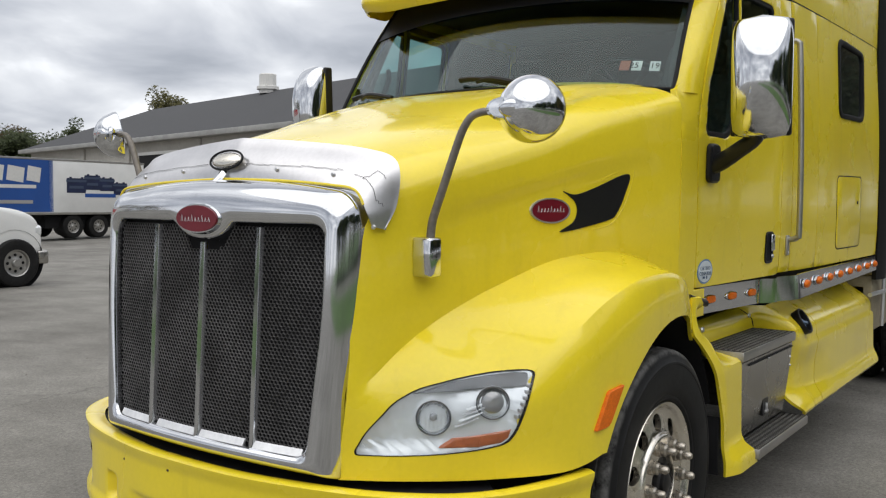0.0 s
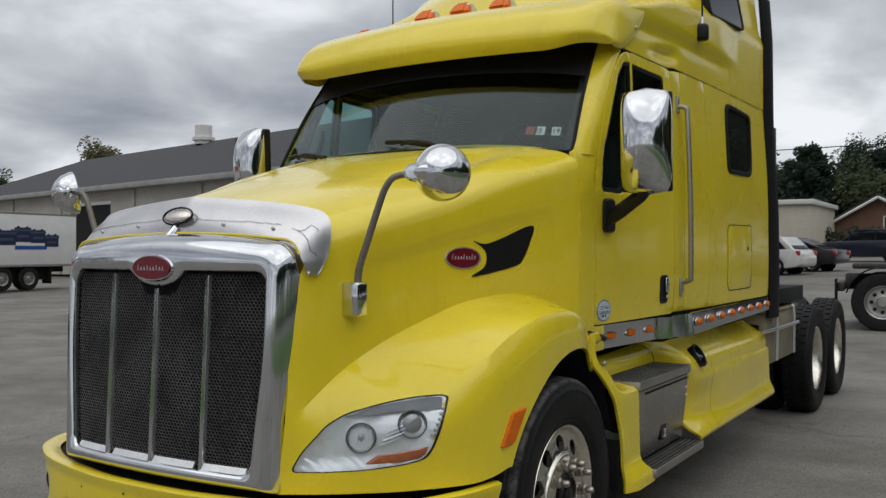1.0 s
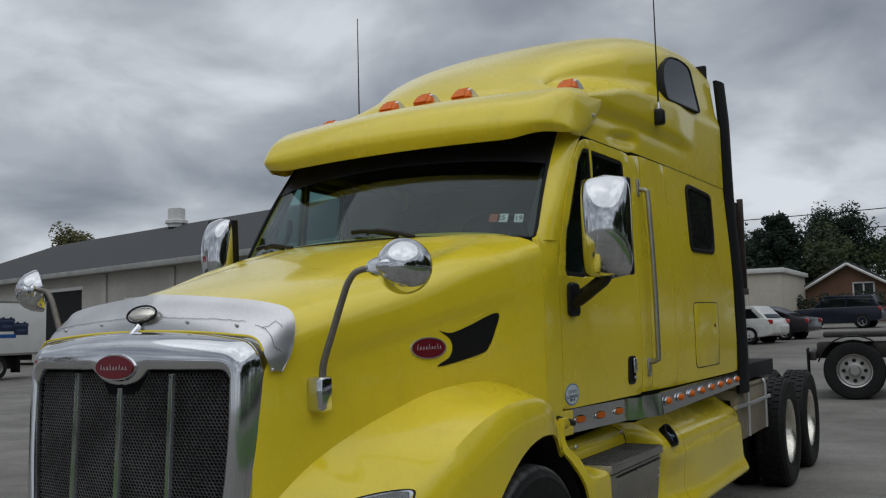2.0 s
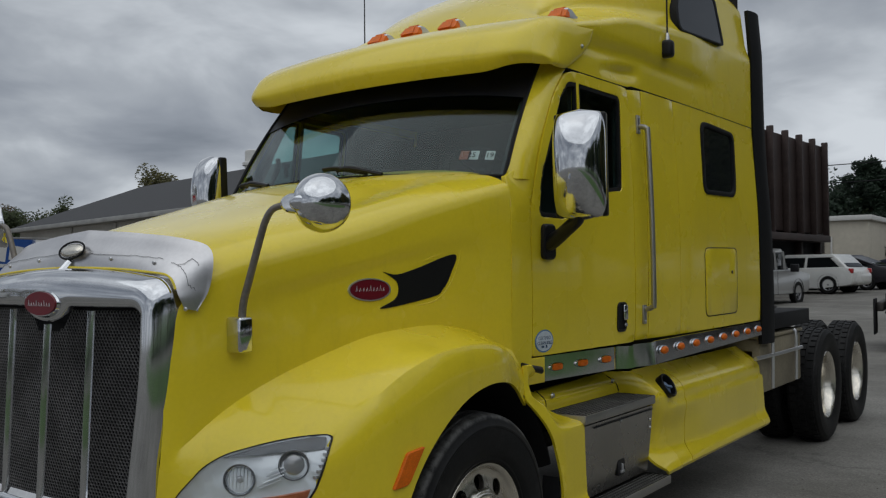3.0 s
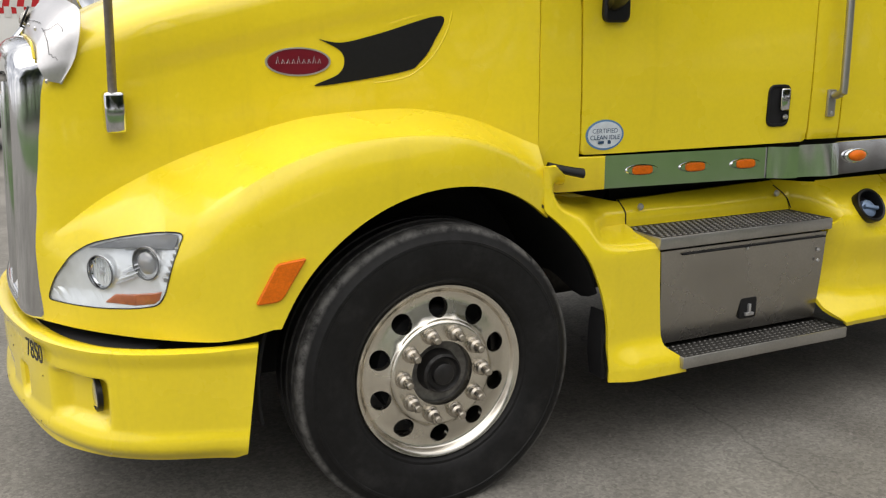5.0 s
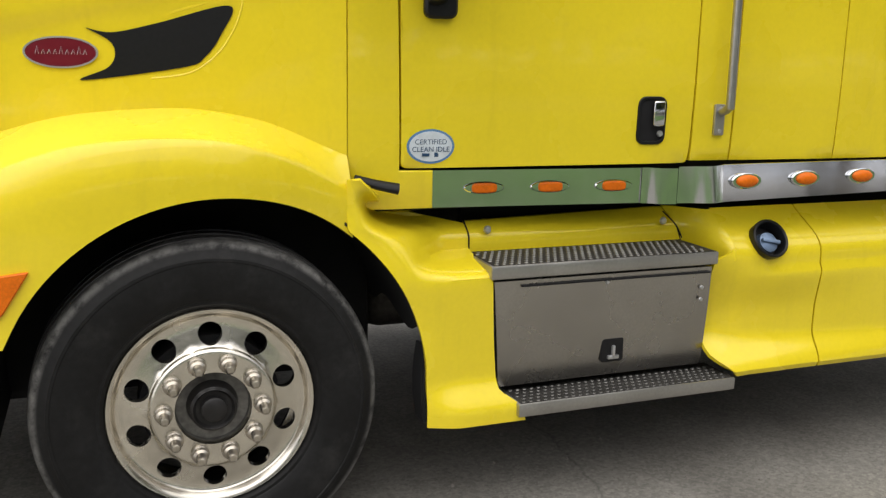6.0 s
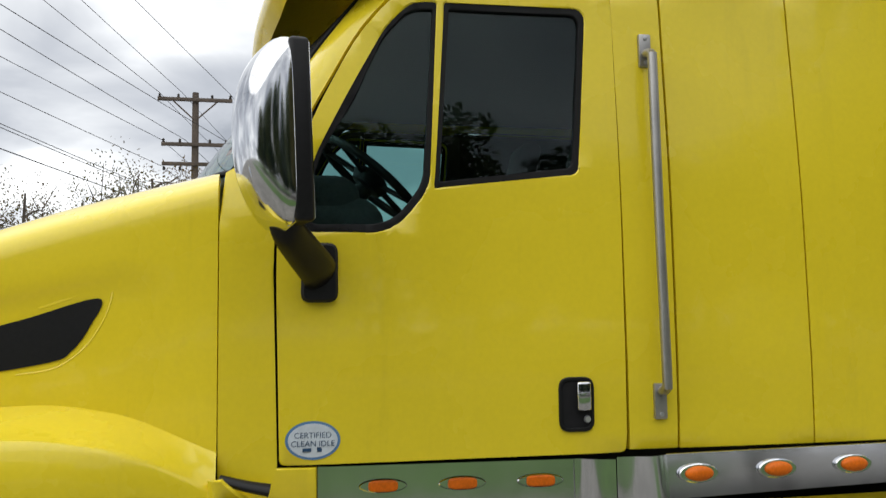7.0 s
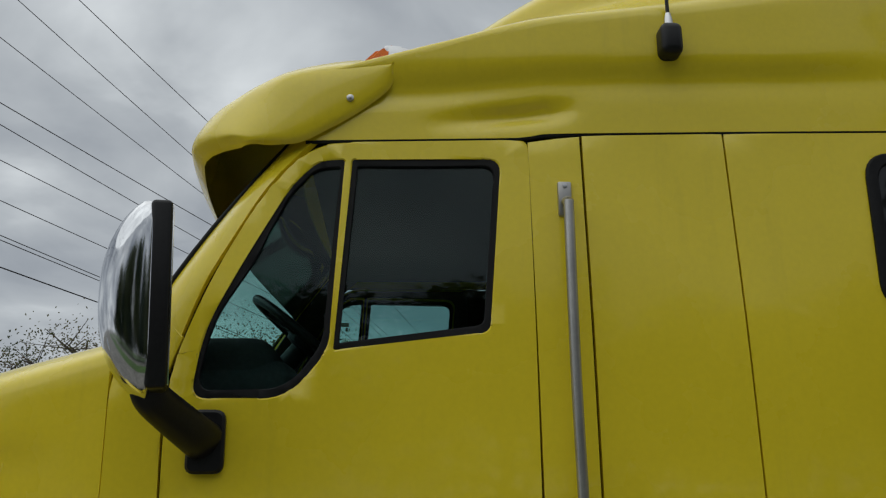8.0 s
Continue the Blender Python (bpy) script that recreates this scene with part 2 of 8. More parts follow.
def flipped(bm, yc):
    """A copy of bm mirrored across y = yc."""
    other = bm.copy()
    for v in other.verts:
        v.co.y = 2 * yc - v.co.y
    bmesh.ops.reverse_faces(other, faces=other.faces)
    return other


def pair(name, bm, mat, parent, label="", smooth=35):
    """The part and its mirror image on the other side of the lorry. Returns both."""
    other = flipped(bm, YC)
    return part(name, bm, mat, parent, label, smooth), part(name, other, mat, parent, label, smooth)


def carve(ob, cutter):
    """Cuts the bmesh cutter out of a linked mesh object."""
    me = bpy.data.meshes.new("cutter")
    bmesh.ops.recalc_face_normals(cutter, faces=cutter.faces)
    cutter.to_mesh(me)
    cutter.free()
    tool = new("cutter", me)
    mod = ob.modifiers.new("cut", "BOOLEAN")
    mod.object, mod.operation, mod.solver = tool, "DIFFERENCE", "EXACT"
    bpy.context.view_layer.update()
    done = bpy.data.meshes.new_from_object(ob.evaluated_get(bpy.context.evaluated_depsgraph_get()))
    ob.modifiers.remove(mod)
    bpy.data.objects.remove(tool)
    bpy.data.meshes.remove(me)
    done.name = ob.data.name
    ob.data = done
    done.set_sharp_from_angle(angle=radians(35))


def rbox(x0, x1, y0, y1, z0, z1, r=0.008, seg=2, bm=None):
    """A box with rounded edges."""
    b = bmesh.new()
    bmesh.ops.create_cube(b, size=1)
    for v in b.verts:
        v.co = ((x0 + x1) / 2 + v.co.x * (x1 - x0), (y0 + y1) / 2 + v.co.y * (y1 - y0), (z0 + z1) / 2 + v.co.z * (z1 - z0))
    r = min(r, 0.49 * min(abs(x1 - x0), abs(y1 - y0), abs(z1 - z0)))
    if r > 0:
        bmesh.ops.bevel(b, geom=b.edges[:], offset=r, segments=seg, affect="EDGES", profile=0.5)
    return joined(bm, b)


def joined(bm, b):
    """Adds b to bm, if there is one, and returns the whole."""
    if bm is None:
        return b
    me = bpy.data.meshes.new("tmp")
    b.to_mesh(me)
    b.free()
    bm.from_mesh(me)
    bpy.data.meshes.remove(me)
    return bm


def moved(bm, m):
    bmesh.ops.transform(bm, matrix=m, verts=bm.verts)
    return bm


def sheet(nu, nv, f, thick=0.0, closed_u=False, bm=None):
    """A surface f(u, v), u and v from 0 to 1, with a thickness."""
    b = bmesh.new()
    cols = nu if closed_u else nu + 1
    vs = [[b.verts.new(f(i / nu, j / nv)) for j in range(nv + 1)] for i in range(cols)]
    for i in range(nu):
        for j in range(nv):
            k = (i + 1) % cols
            quad = (vs[i][j], vs[k][j], vs[k][j + 1], vs[i][j + 1])
            if len(set(quad)) == 4:
                b.faces.new(quad)
    if thick:
        bmesh.ops.recalc_face_normals(b, faces=b.faces)
        bmesh.ops.solidify(b, geom=b.faces[:], thickness=thick)
    return joined(bm, b)


def shell(nu, nv, f, inner):
    """A sheet f(u, v) with a second skin, each point moved by inner, and a closed rim."""
    b = bmesh.new()
    skins = []
    for g in (lambda p: p, inner):
        skins.append([[b.verts.new(g(f(i / nu, j / nv))) for j in range(nv + 1)] for i in range(nu + 1)])
    for k, vs in enumerate(skins):
        for i in range(nu):
            for j in range(nv):
                quad = (vs[i][j], vs[i + 1][j], vs[i + 1][j + 1], vs[i][j + 1])
                b.faces.new(quad if k == 0 else quad[::-1])
    ring = [(i, 0) for i in range(nu)] + [(nu, j) for j in range(nv)] + [(i, nv) for i in range(nu, 0, -1)] + [(0, j) for j in range(nv, 0, -1)]
    for (i, j), (k, m) in zip(ring, ring[1:] + ring[:1]):
        b.faces.new((skins[0][k][m], skins[0][i][j], skins[1][i][j], skins[1][k][m]))
    bmesh.ops.recalc_face_normals(b, faces=b.faces)
    return b


def rounded(points, r, n=5):
    """A closed outline with rounded corners; r is one radius or one for each corner."""
    out = []
    m = len(points)
    for i in range(m):
        p, a, b = Vector(points[i]), Vector(points[i - 1]), Vector(points[(i + 1) % m])
        rad = r[i] if isinstance(r, (list, tuple)) else r
        da, db = (a - p), (b - p)
        k = min(rad, 0.45 * da.length, 0.45 * db.length)
        pa, pb = p + da.normalized() * k, p + db.normalized() * k
        if k < 1e-4:
            out.append(tuple(p))
            continue
        for j in range(n + 1):
            t = j / n
            out.append(tuple(pa * (1 - t) ** 2 + p * 2 * t * (1 - t) + pb * t * t))
    return out


def ellipse(cx, cz, rx, rz, n=32):
    return [(cx + rx * math.cos(2 * math.pi * i / n), cz + rz * math.sin(2 * math.pi * i / n)) for i in range(n)]


def panel(outer, holes, y, thick, cuts_x=(), cuts_z=(), bm=None, bevel=0.0):
    """A plate in the x-z plane with holes, bent to y(x, z), thick along +y."""
    b = bmesh.new()
    for loop in (outer, *holes):
        vs = [b.verts.new((px, 0, pz)) for px, pz in loop]
        for i in range(len(vs)):
            b.edges.new((vs[i], vs[(i + 1) % len(vs)]))
    bmesh.ops.triangle_fill(b, use_beauty=True, edges=b.edges[:], normal=(0, -1, 0))
    for no, cuts in (((1, 0, 0), cuts_x), ((0, 0, 1), cuts_z)):
        for c in cuts:
            co = (c, 0, 0) if no[0] else (0, 0, c)
            bmesh.ops.bisect_plane(b, geom=b.verts[:] + b.edges[:] + b.faces[:], plane_co=co, plane_no=no)
    fy = y if callable(y) else (lambda px, pz: y)
    for v in b.verts:
        v.co.y = fy(v.co.x, v.co.z)
    if thick:
        rim = [f for f in b.faces]
        ret = bmesh.ops.extrude_face_region(b, geom=rim)
        for v in ret["geom"]:
            if isinstance(v, bmesh.types.BMVert):
                v.co.y += thick
        if bevel:
            sharp = [e for e in b.edges if len(e.link_faces) == 2 and e.calc_face_angle(0) > 0.9]
            bmesh.ops.bevel(b, geom=sharp, offset=bevel, segments=1, affect="EDGES")
    return joined(bm, b)


def curve_points(points, n=8):
    """A smooth line through points."""
    pts = [Vector(p) for p in points]
    out = []
    for i in range(len(pts) - 1):
        p0, p1, p2, p3 = pts[max(i - 1, 0)], pts[i], pts[i + 1], pts[min(i + 2, len(pts) - 1)]
        for j in range(n):
            t = j / n
            out.append(0.5 * ((2 * p1) + (p2 - p0) * t + (2 * p0 - 5 * p1 + 4 * p2 - p3) * t * t + (3 * p1 - p0 - 3 * p2 + p3) * t**3))
    return out + [pts[-1]]


def tube(points, r, n=10, bm=None, flat=1.0):
    """A pipe along points, capped; r may be a function of 0..1 along it."""
    b = bmesh.new()
    pts = [Vector(p) for p in points]
    rings = []
    ref = None
    for i, p in enumerate(pts):
        d = (pts[min(i + 1, len(pts) - 1)] - pts[max(i - 1, 0)]).normalized()
        if ref is None:
            ref = d.orthogonal().normalized()
        a = (ref - d * ref.dot(d)).normalized()
        ref = a
        c = d.cross(a)
        rad = r(i / (len(pts) - 1)) if callable(r) else r
        rings.append([b.verts.new(p + rad * (math.cos(k * 2 * math.pi / n) * a + flat * math.sin(k * 2 * math.pi / n) * c)) for k in range(n)])
    for i in range(len(rings) - 1):
        for k in range(n):
            b.faces.new((rings[i][k], rings[i][(k + 1) % n], rings[i + 1][(k + 1) % n], rings[i + 1][k]))
    b.faces.new(rings[0])
    b.faces.new(rings[-1])
    return joined(bm, b)


def slab(outline, y0, y1, r, bm=None, n=3):
    """A body with the side outline (x, z) from y0 to y1, its edges drawn in by r."""
    cx = sum(p[0] for p in outline) / len(outline)
    cz = sum(p[1] for p in outline) / len(outline)
    b = bmesh.new()
    rows = []
    for s in range(2 * n + 2):
        k = s if s <= n else 2 * n + 1 - s
        a = 0.5 * math.pi * k / n
        inset = r * (1 - math.sin(a))
        off = r * (1 - math.cos(a))
        y = y0 + off if s <= n else y1 - off
        ring = []
        for x, z in outline:
            d = math.hypot(x - cx, z - cz) or 1
            ring.append(b.verts.new((x - (x - cx) / d * inset, y, z - (z - cz) / d * inset)))
        rows.append(ring)
    m = len(outline)
    for a, c in zip(rows, rows[1:]):
        for i in range(m):
            b.faces.new((a[i], a[(i + 1) % m], c[(i + 1) % m], c[i]))
    b.faces.new(rows[0])
    b.faces.new(rows[-1])
    return joined(bm, b)


def lathe(profile, n=48, centre=(0, 0, 0), axis="y", bm=None):
    """Turns rows of (radius, height) round an axis through centre."""
    b = bmesh.new()
    rings = []
    for r, h in profile:
        row = []
        for k in range(n if r > 1e-6 else 1):
            a = 2 * math.pi * k / n
            u, w = r * math.cos(a), r * math.sin(a)
            co = {"y": (u, h, w), "z": (u, w, h), "x": (h, u, w)}[axis]
            row.append(b.verts.new(Vector(co) + Vector(centre)))
        rings.append(row)
    for a, c in zip(rings, rings[1:]):
        for k in range(n):
            q = [a[k % len(a)], a[(k + 1) % len(a)], c[(k + 1) % len(c)], c[k % len(c)]]
            q = list(dict.fromkeys(q))
            if len(q) > 2:
                b.faces.new(q)
    return joined(bm, b)


def words(name, text, size, mat, m, parent=None, label="", thick=0.001, align="CENTER", squeeze=1.0, bold=0.0):
    """Raised lettering in the built-in font, laid by the pose m."""
    cu = bpy.data.curves.new(name, "FONT")
    cu.body, cu.size, cu.align_x, cu.align_y, cu.extrude = text, size, align, "CENTER", thick
    cu.offset = bold
    tmp = bpy.data.objects.new(name, cu)
    me = bpy.data.meshes.new_from_object(tmp)
    bpy.data.objects.remove(tmp)
    bpy.data.curves.remove(cu)
    me.name = name
    me.transform(m @ Matrix.Diagonal((squeeze, 1, 1, 1)))
    return linked(name, me, mat, parent, label, 0)


YC = 1.0  # the lorry's middle line


def side_y(x, z=1.5):
    """The cab's and sleeper's driver-side skin."""
    base = tab(x, [(0.40, -0.022), (0.63, -0.042), (1.68, -0.111), (1.86, -0.124), (2.4, -0.155), (2.9, -0.178), (3.8, -0.212)])
    return base + 0.034 * step(1.75, 2.75, z) ** 1.5 + 0.010 * step(1.5, 1.1, z)


# ---- the lorry ----
def hood_section(x):
    """Heights and half lines of the bonnet at x: lower edge, shoulder, middle, side, wing side, wing crest."""
    dx = x - 0.035
    low = tab(x, [(-0.95, 0.692), (-0.75, 0.70), (-0.58, 0.735)])
    if abs(dx) < 0.635:
        low = max(low, 0.50 + math.sqrt(0.635**2 - dx * dx))
    zs = tab(x, [(-1.22, 1.50), (-0.9, 1.60), (-0.4, 1.73), (0.0, 1.85), (0.45, 1.97)])
    zc = tab(x, [(-1.22, 1.60), (-0.9, 1.76), (-0.35, 1.93), (0.0, 2.03), (0.45, 2.13)])
    yh = tab(x, [(-1.24, 0.405), (-1.19, 0.368), (-0.94, 0.302), (-0.6, 0.20), (-0.3, 0.128), (0.11, 0.056), (0.45, -0.024)])
    yf = tab(x, [(-1.24, 0.44), (-1.19, 0.36), (-1.12, 0.25), (-0.98, 0.08), (-0.807, -0.082), (-0.72, -0.136), (-0.615, -0.172), (-0.3, -0.208), (0.05, -0.198), (0.44, -0.095)])
    zf = tab(x, [(-1.22, 0.95), (-0.95, 1.135), (-0.65, 1.268), (-0.3, 1.36), (-0.05, 1.375), (0.15, 1.350), (0.45, 1.232)])
    return low, zs, zc, yh, yf, zf


def wing_foot(x):
    """Height at which the wing's upright face begins to lean inwards."""
    return tab(x, [(-1.22, 0.66), (-0.95, 0.84), (-0.65, 1.02), (-0.3, 1.15), (0.0, 1.18), (0.25, 1.13), (0.45, 1.05)])


def wing_edge(x):
    """Height of the edge between the wing's side and its sloping top."""
    z0, zf = wing_foot(x), hood_section(x)[5]
    return z0 + (zf - z0) * tab(x, [(-0.85, 0.30), (-0.70, 0.52), (-0.5, 0.66), (-0.3, 0.68), (0.0, 0.62), (0.25, 0.56), (0.45, 0.42)])


def hood_side(x, z):
    low, zs, zc, yh, yf, zf = hood_section(x)
    z0 = wing_foot(x)
    # the wing's upright face rolls into a sloping shelf that meets the bonnet's side in a crease
    k = min(max((z - z0) / (zf - z0), 0.0), 1.0)
    soft = 0.52 * k**1.7 + 0.48 * (1 - math.sqrt(max(1 - k * k, 0.0)))
    # behind the lamp the upright face breaks over an edge into the sloping top
    ke = (wing_edge(x) - z0) / (zf - z0)
    side = 0.09 * (min(k, 1.25 * ke) / ke) ** 2
    top = 0.09 + 0.91 * (k - ke) / (1 - ke)
    firm = 0.5 * (side + top + math.sqrt((top - side) ** 2 + 0.0006))
    firm = min(firm, 1.0) if k < 1 else 1.0
    w = step(-1.02, -0.84, x)
    t = min(soft * (1 - w) + firm * w, 1.0)
    y = yf * (1 - t) + yh * t
    lean = 0.05 * max(z - zf, 0.0) ** 1.2 * step(0.46, -0.15, x)
    # a soft crease runs up the bonnet's side to the vent, and the top of it stands proud
    crease = tab(x, [(-1.1, 1.47), (-0.9, 1.52), (-0.3, 1.66), (0.15, 1.745)])
    ridge = -0.016 * step(crease - 0.035, crease + 0.02, z) * step(-1.0, -0.7, x) * step(0.40, 0.12, x)
    # the wing's side face draws in slightly towards its lower edge
    return y + lean + ridge + 0.02 * step(0.95, 0.70, z) * step(-0.6, -0.9, x)


def build_hood(truck):
    xs = [-1.214 + 0.634 * i / 24 for i in range(24)] + [-0.58 + 1.030 * i / 44 for i in range(45)]
    rings = []
    for x in xs:
        low, zs, zc, yh, yf, zf = hood_section(x)
        ring = []
        mid = min(max(zf, low + 0.05), zs - 0.05)
        brk = min(max(wing_edge(x), low + 0.03), mid - 0.015)
        for j in range(38):
            z = low + (brk - low) * j / 14 if j < 14 else brk + (mid - brk) * (j - 14) / 10 if j < 24 else mid + (zs - mid) * (j - 24) / 14
            ring.append((hood_side(x, z), z))
        ys = hood_side(x, zs)
        for j in range(15):
            a = 0.5 * math.pi * j / 14
            cy, sz = math.cos(a) ** (2 / 2.7), math.sin(a) ** (2 / 2.4) if j else 0.0
            # two broad hollows either side of the raised middle
            y = YC - (YC - ys) * cy
            hollow = 0.036 * math.exp(-(((YC - y) - 0.60) / 0.12) ** 4) * step(-0.7, 0.0, x) * step(0.34, 0.06, x)
            ring.append((y, zs + (zc - zs) * sz - hollow))
        rings.append(ring)
    bm = bmesh.new()
    cols = []
    for x, ring in zip(xs, rings):
        full = ring + [(2 * YC - y, z) for y, z in reversed(ring[:-1])]
        # the top of the nose sits back behind the chrome crown
        cols.append([bm.verts.new((x + (0.085 * step(1.46, 1.57, z) + 0.020 * step(0.92, 1.12, z) * step(1.57, 1.46, z)) * step(-1.05, -1.214, x), y, z)) for y, z in full])
    for a, b in zip(cols, cols[1:]):
        for j in range(len(a) - 1):
            bm.faces.new((a[j], b[j], b[j + 1], a[j + 1]))
    bmesh.ops.recalc_face_normals(bm, faces=bm.faces)
    bmesh.ops.solidify(bm, geom=bm.faces[:], thickness=0.014)
    hood = part("hood", bm, YELLOW, truck, "sloping yellow bonnet with flared wings")

    # side vent: a black hooked inlet panel, with an oval maker's plate before it
    vent = [(-0.300, 1.607), (-0.225, 1.596), (-0.10, 1.625), (0.109, 1.682), (0.085, 1.60), (0.035, 1.530), (-0.03, 1.497), (-0.315, 1.455), (-0.245, 1.492), (-0.222, 1.530), (-0.235, 1.570)]
    vent = [tuple(p)[:2] for p in curve_points([(x, z, 0) for x, z in vent + vent[:1]], 8)][:-1]
    pair("side_vent", panel(vent, (), lambda x, z: hood_side(x, z) - 0.004, 0.012, [-0.2, -0.1, 0.0], [1.5, 1.56, 1.62]), BLACK, hood, "black side inlet panel")
    # a low pressed lip follows the inlet's upper and rear edge
    lip = curve_points([(-0.06, 1.654, 0), (0.05, 1.690, 0), (0.138, 1.716, 0), (0.150, 1.690, 0), (0.125, 1.615, 0), (0.070, 1.535, 0), (-0.01, 1.480, 0), (-0.12, 1.462, 0)], 6)
    pair("vent_lip", tube([(p.x, hood_side(p.x, p.y) + 0.0090, p.y) for p in lip], 0.0100, 10), YELLOW, hood)
    pair("badge_rim", panel(ellipse(-0.372, 1.535, 0.104, 0.0465, 40), (ellipse(-0.372, 1.535, 0.098, 0.0415, 40),), lambda x, z: hood_side(x, z) - 0.007, 0.016, [-0.37], [1.535]), SILVER, hood)
    pair("badge", panel(ellipse(-0.372, 1.535, 0.0985, 0.042, 40), (), lambda x, z: hood_side(x, z) - 0.005, 0.012, [-0.40, -0.37, -0.34], [1.535]), RED, hood, "dark red oval badge")
    # plain silver flourish on the badge
    for s in (0, 1):
        bm = None
        for k in range(9):
            x = -0.442 + k * 0.0165
            hgt = 0.017 if k in (0, 4, 7) else 0.008
            p = [(x, hood_side(x, 1.535) - 0.007, 1.529), (x + 0.006, hood_side(x, 1.535) - 0.007, 1.535 + hgt), (x + 0.010, hood_side(x, 1.535) - 0.007, 1.529)]
            bm = tube(p, 0.0011, 5, bm)
        part("badge_flourish", flipped(bm, YC) if s else bm, SILVER, hood)
    out = headlight_outline()
    cut = panel(out, (), -0.40, 0.95)
    carve(hood, joined(cut, flipped(panel(out, (), -0.40, 0.95), YC)))
    return hood


def grille_x(y, z):
    d = (y - YC) / 0.55
    return -1.268 + 0.042 * d * d - 0.035 * (1.48 - z) / 0.72


def build_grille(truck):
    # chrome surround: a closed band round the opening
    def outline(half_top, half_bot, top, bot, r_top, r_bot, crown):
        pts = [(YC - half_top, bot + 0.62 * (top - bot)), (YC - half_top, top), (YC + half_top, top), (YC + half_top, bot + 0.62 * (top - bot)), (YC + half_bot, bot), (YC - half_bot, bot)]
        return rounded(pts, (0.25, r_top, r_top, 0.25, r_bot, r_bot), 9)

    def denser(a, b):
        pa, pb = [], []
        for i in range(len(a)):
            (ya, za), (yb, zb) = a[i], a[(i + 1) % len(a)]
            (yc, zc), (yd, zd) = b[i], b[(i + 1) % len(b)]
            m = max(1, int(math.hypot(yb - ya, zb - za) / 0.025))
            for k in range(m):
                t = k / m
                y, z = ya + (yb - ya) * t, za + (zb - za) * t
                pa.append((y, z))
                pb.append((yc + (yd - yc) * t, zc + (zd - zc) * t))
        return pa, pb
    inner = outline(0.535, 0.49, 1.485, 0.76, 0.055, 0.05, 0)
    outer = outline(0.622, 0.592, 1.590, 0.690, 0.09, 0.008, 0)
    inner, outer = denser(inner, outer)
    n = len(inner)

    roll = curve_points([(0.0, 0.045, 0), (0.02, 0.012, 0), (0.07, -0.006, 0), (0.25, -0.016, 0), (0.50, -0.013, 0), (0.72, 0.0, 0), (0.88, 0.024, 0), (0.97, 0.056, 0), (1.0, 0.090, 0), (1.0, 0.125, 0)], 4)

    def bend(y, z):
        return 0.045 * (1 - ((y - YC) / 0.63) ** 2) * step(1.3, 1.58, z)

    def f(u, v):
        i = round(u * n) % n
        (ya, za), (yb, zb) = inner[i], outer[i]
        k = v * (len(roll) - 1)
        j = min(int(k), len(roll) - 2)
        w, d, _ = roll[j].lerp(roll[j + 1], k - j)
        # the flanks are shallower than the crown
        if d > 0.03 and v > 0.5:
            d = 0.03 + (d - 0.03) * (0.75 + 0.25 * step(1.52, 1.588, zb))
        y, z = ya + (yb - ya) * w, za + (zb - za) * w
        # the crown dips round the plate
        dip = 0.064 * math.sqrt(max(0.0, 1 - ((ya - YC) / 0.135) ** 2)) * max(0.0, 1 - w / 0.45) ** 1.3 if za > 1.45 else 0.0
        return grille_x(y, z) + d, y, z + bend(y, z) * w - dip
    surround = part("grille_surround", sheet(n, 36, f, 0, closed_u=True), CHROME, truck, "polished chrome radiator surround", 50)
    # lower lip of the surround, a bare metal ledge under the mesh
    for k in range(4):
        y0 = YC - 0.485 + 0.2425 * k + 0.014
        bm = sheet(4, 1, lambda u, v: (grille_x(y0 + u * 0.214, 0.76) + 0.002 + 0.014 * v, y0 + u * 0.214, 0.757 + 0.022 * v), 0.006)
        part("lower_ledge", bm, LEDGE, surround, "bright ledge under the mesh")
    # four panels of perforated mesh between three bars
    hz, hy = 0.0118, 0.0165
    for k in range(4):
        y0, y1 = YC - 0.53 + 0.265 * k, YC - 0.53 + 0.265 * (k + 1)
        bm = bmesh.new()
        rows = int(0.73 / hz)
        for r in range(rows):
            z = 0.757 + hz * (r + 0.5)
            c = 0
            while True:
                y = y0 + hy * (c + (0.5 if r % 2 else 0.0)) + 0.004
                c += 1
                if y > y1 - 0.004:
                    break
                lim = 0.535 - 0.045 * step(1.1, 0.76, z)
                if abs(y - YC) > lim or (z > 1.39 and abs(y - YC) < 0.135 * math.sqrt(max(0.0, (z - 1.36) / 0.12))):
                    continue
                out, inn = [], []
                for a in range(6):
                    an = math.pi / 3 * a + math.pi / 6
                    oy, oz = hy * 0.5 / math.cos(math.pi / 6) * math.cos(an), hz * 2 / 3 * math.sin(an)
                    out.append(bm.verts.new((grille_x(y + oy, z + oz) + 0.020, y + oy, z + oz)))
                    inn.append(bm.verts.new((grille_x(y, z) + 0.0245, y + oy * 0.79, z + oz * 0.76)))
                for a in range(6):
                    bm.faces.new((out[a], out[(a + 1) % 6], inn[(a + 1) % 6], inn[a]))
        tagged(part("grille_mesh", bm, MESHGREY, surround, "perforated dark grey metal mesh", 0), kind="stuff")
    for k in (-1, 0, 1):
        y = YC + 0.265 * k
        top = 1.475 if k else 1.42
        bm = sheet(6, 10, lambda u, v: (grille_x(y, 0.75 + v * (top - 0.75)) + 0.022 - 0.026 * math.sin(math.pi * u), y + (u - 0.5) * 0.021, 0.75 + v * (top - 0.75)), 0)
        part("grille_bar", bm, CHROME, surround)
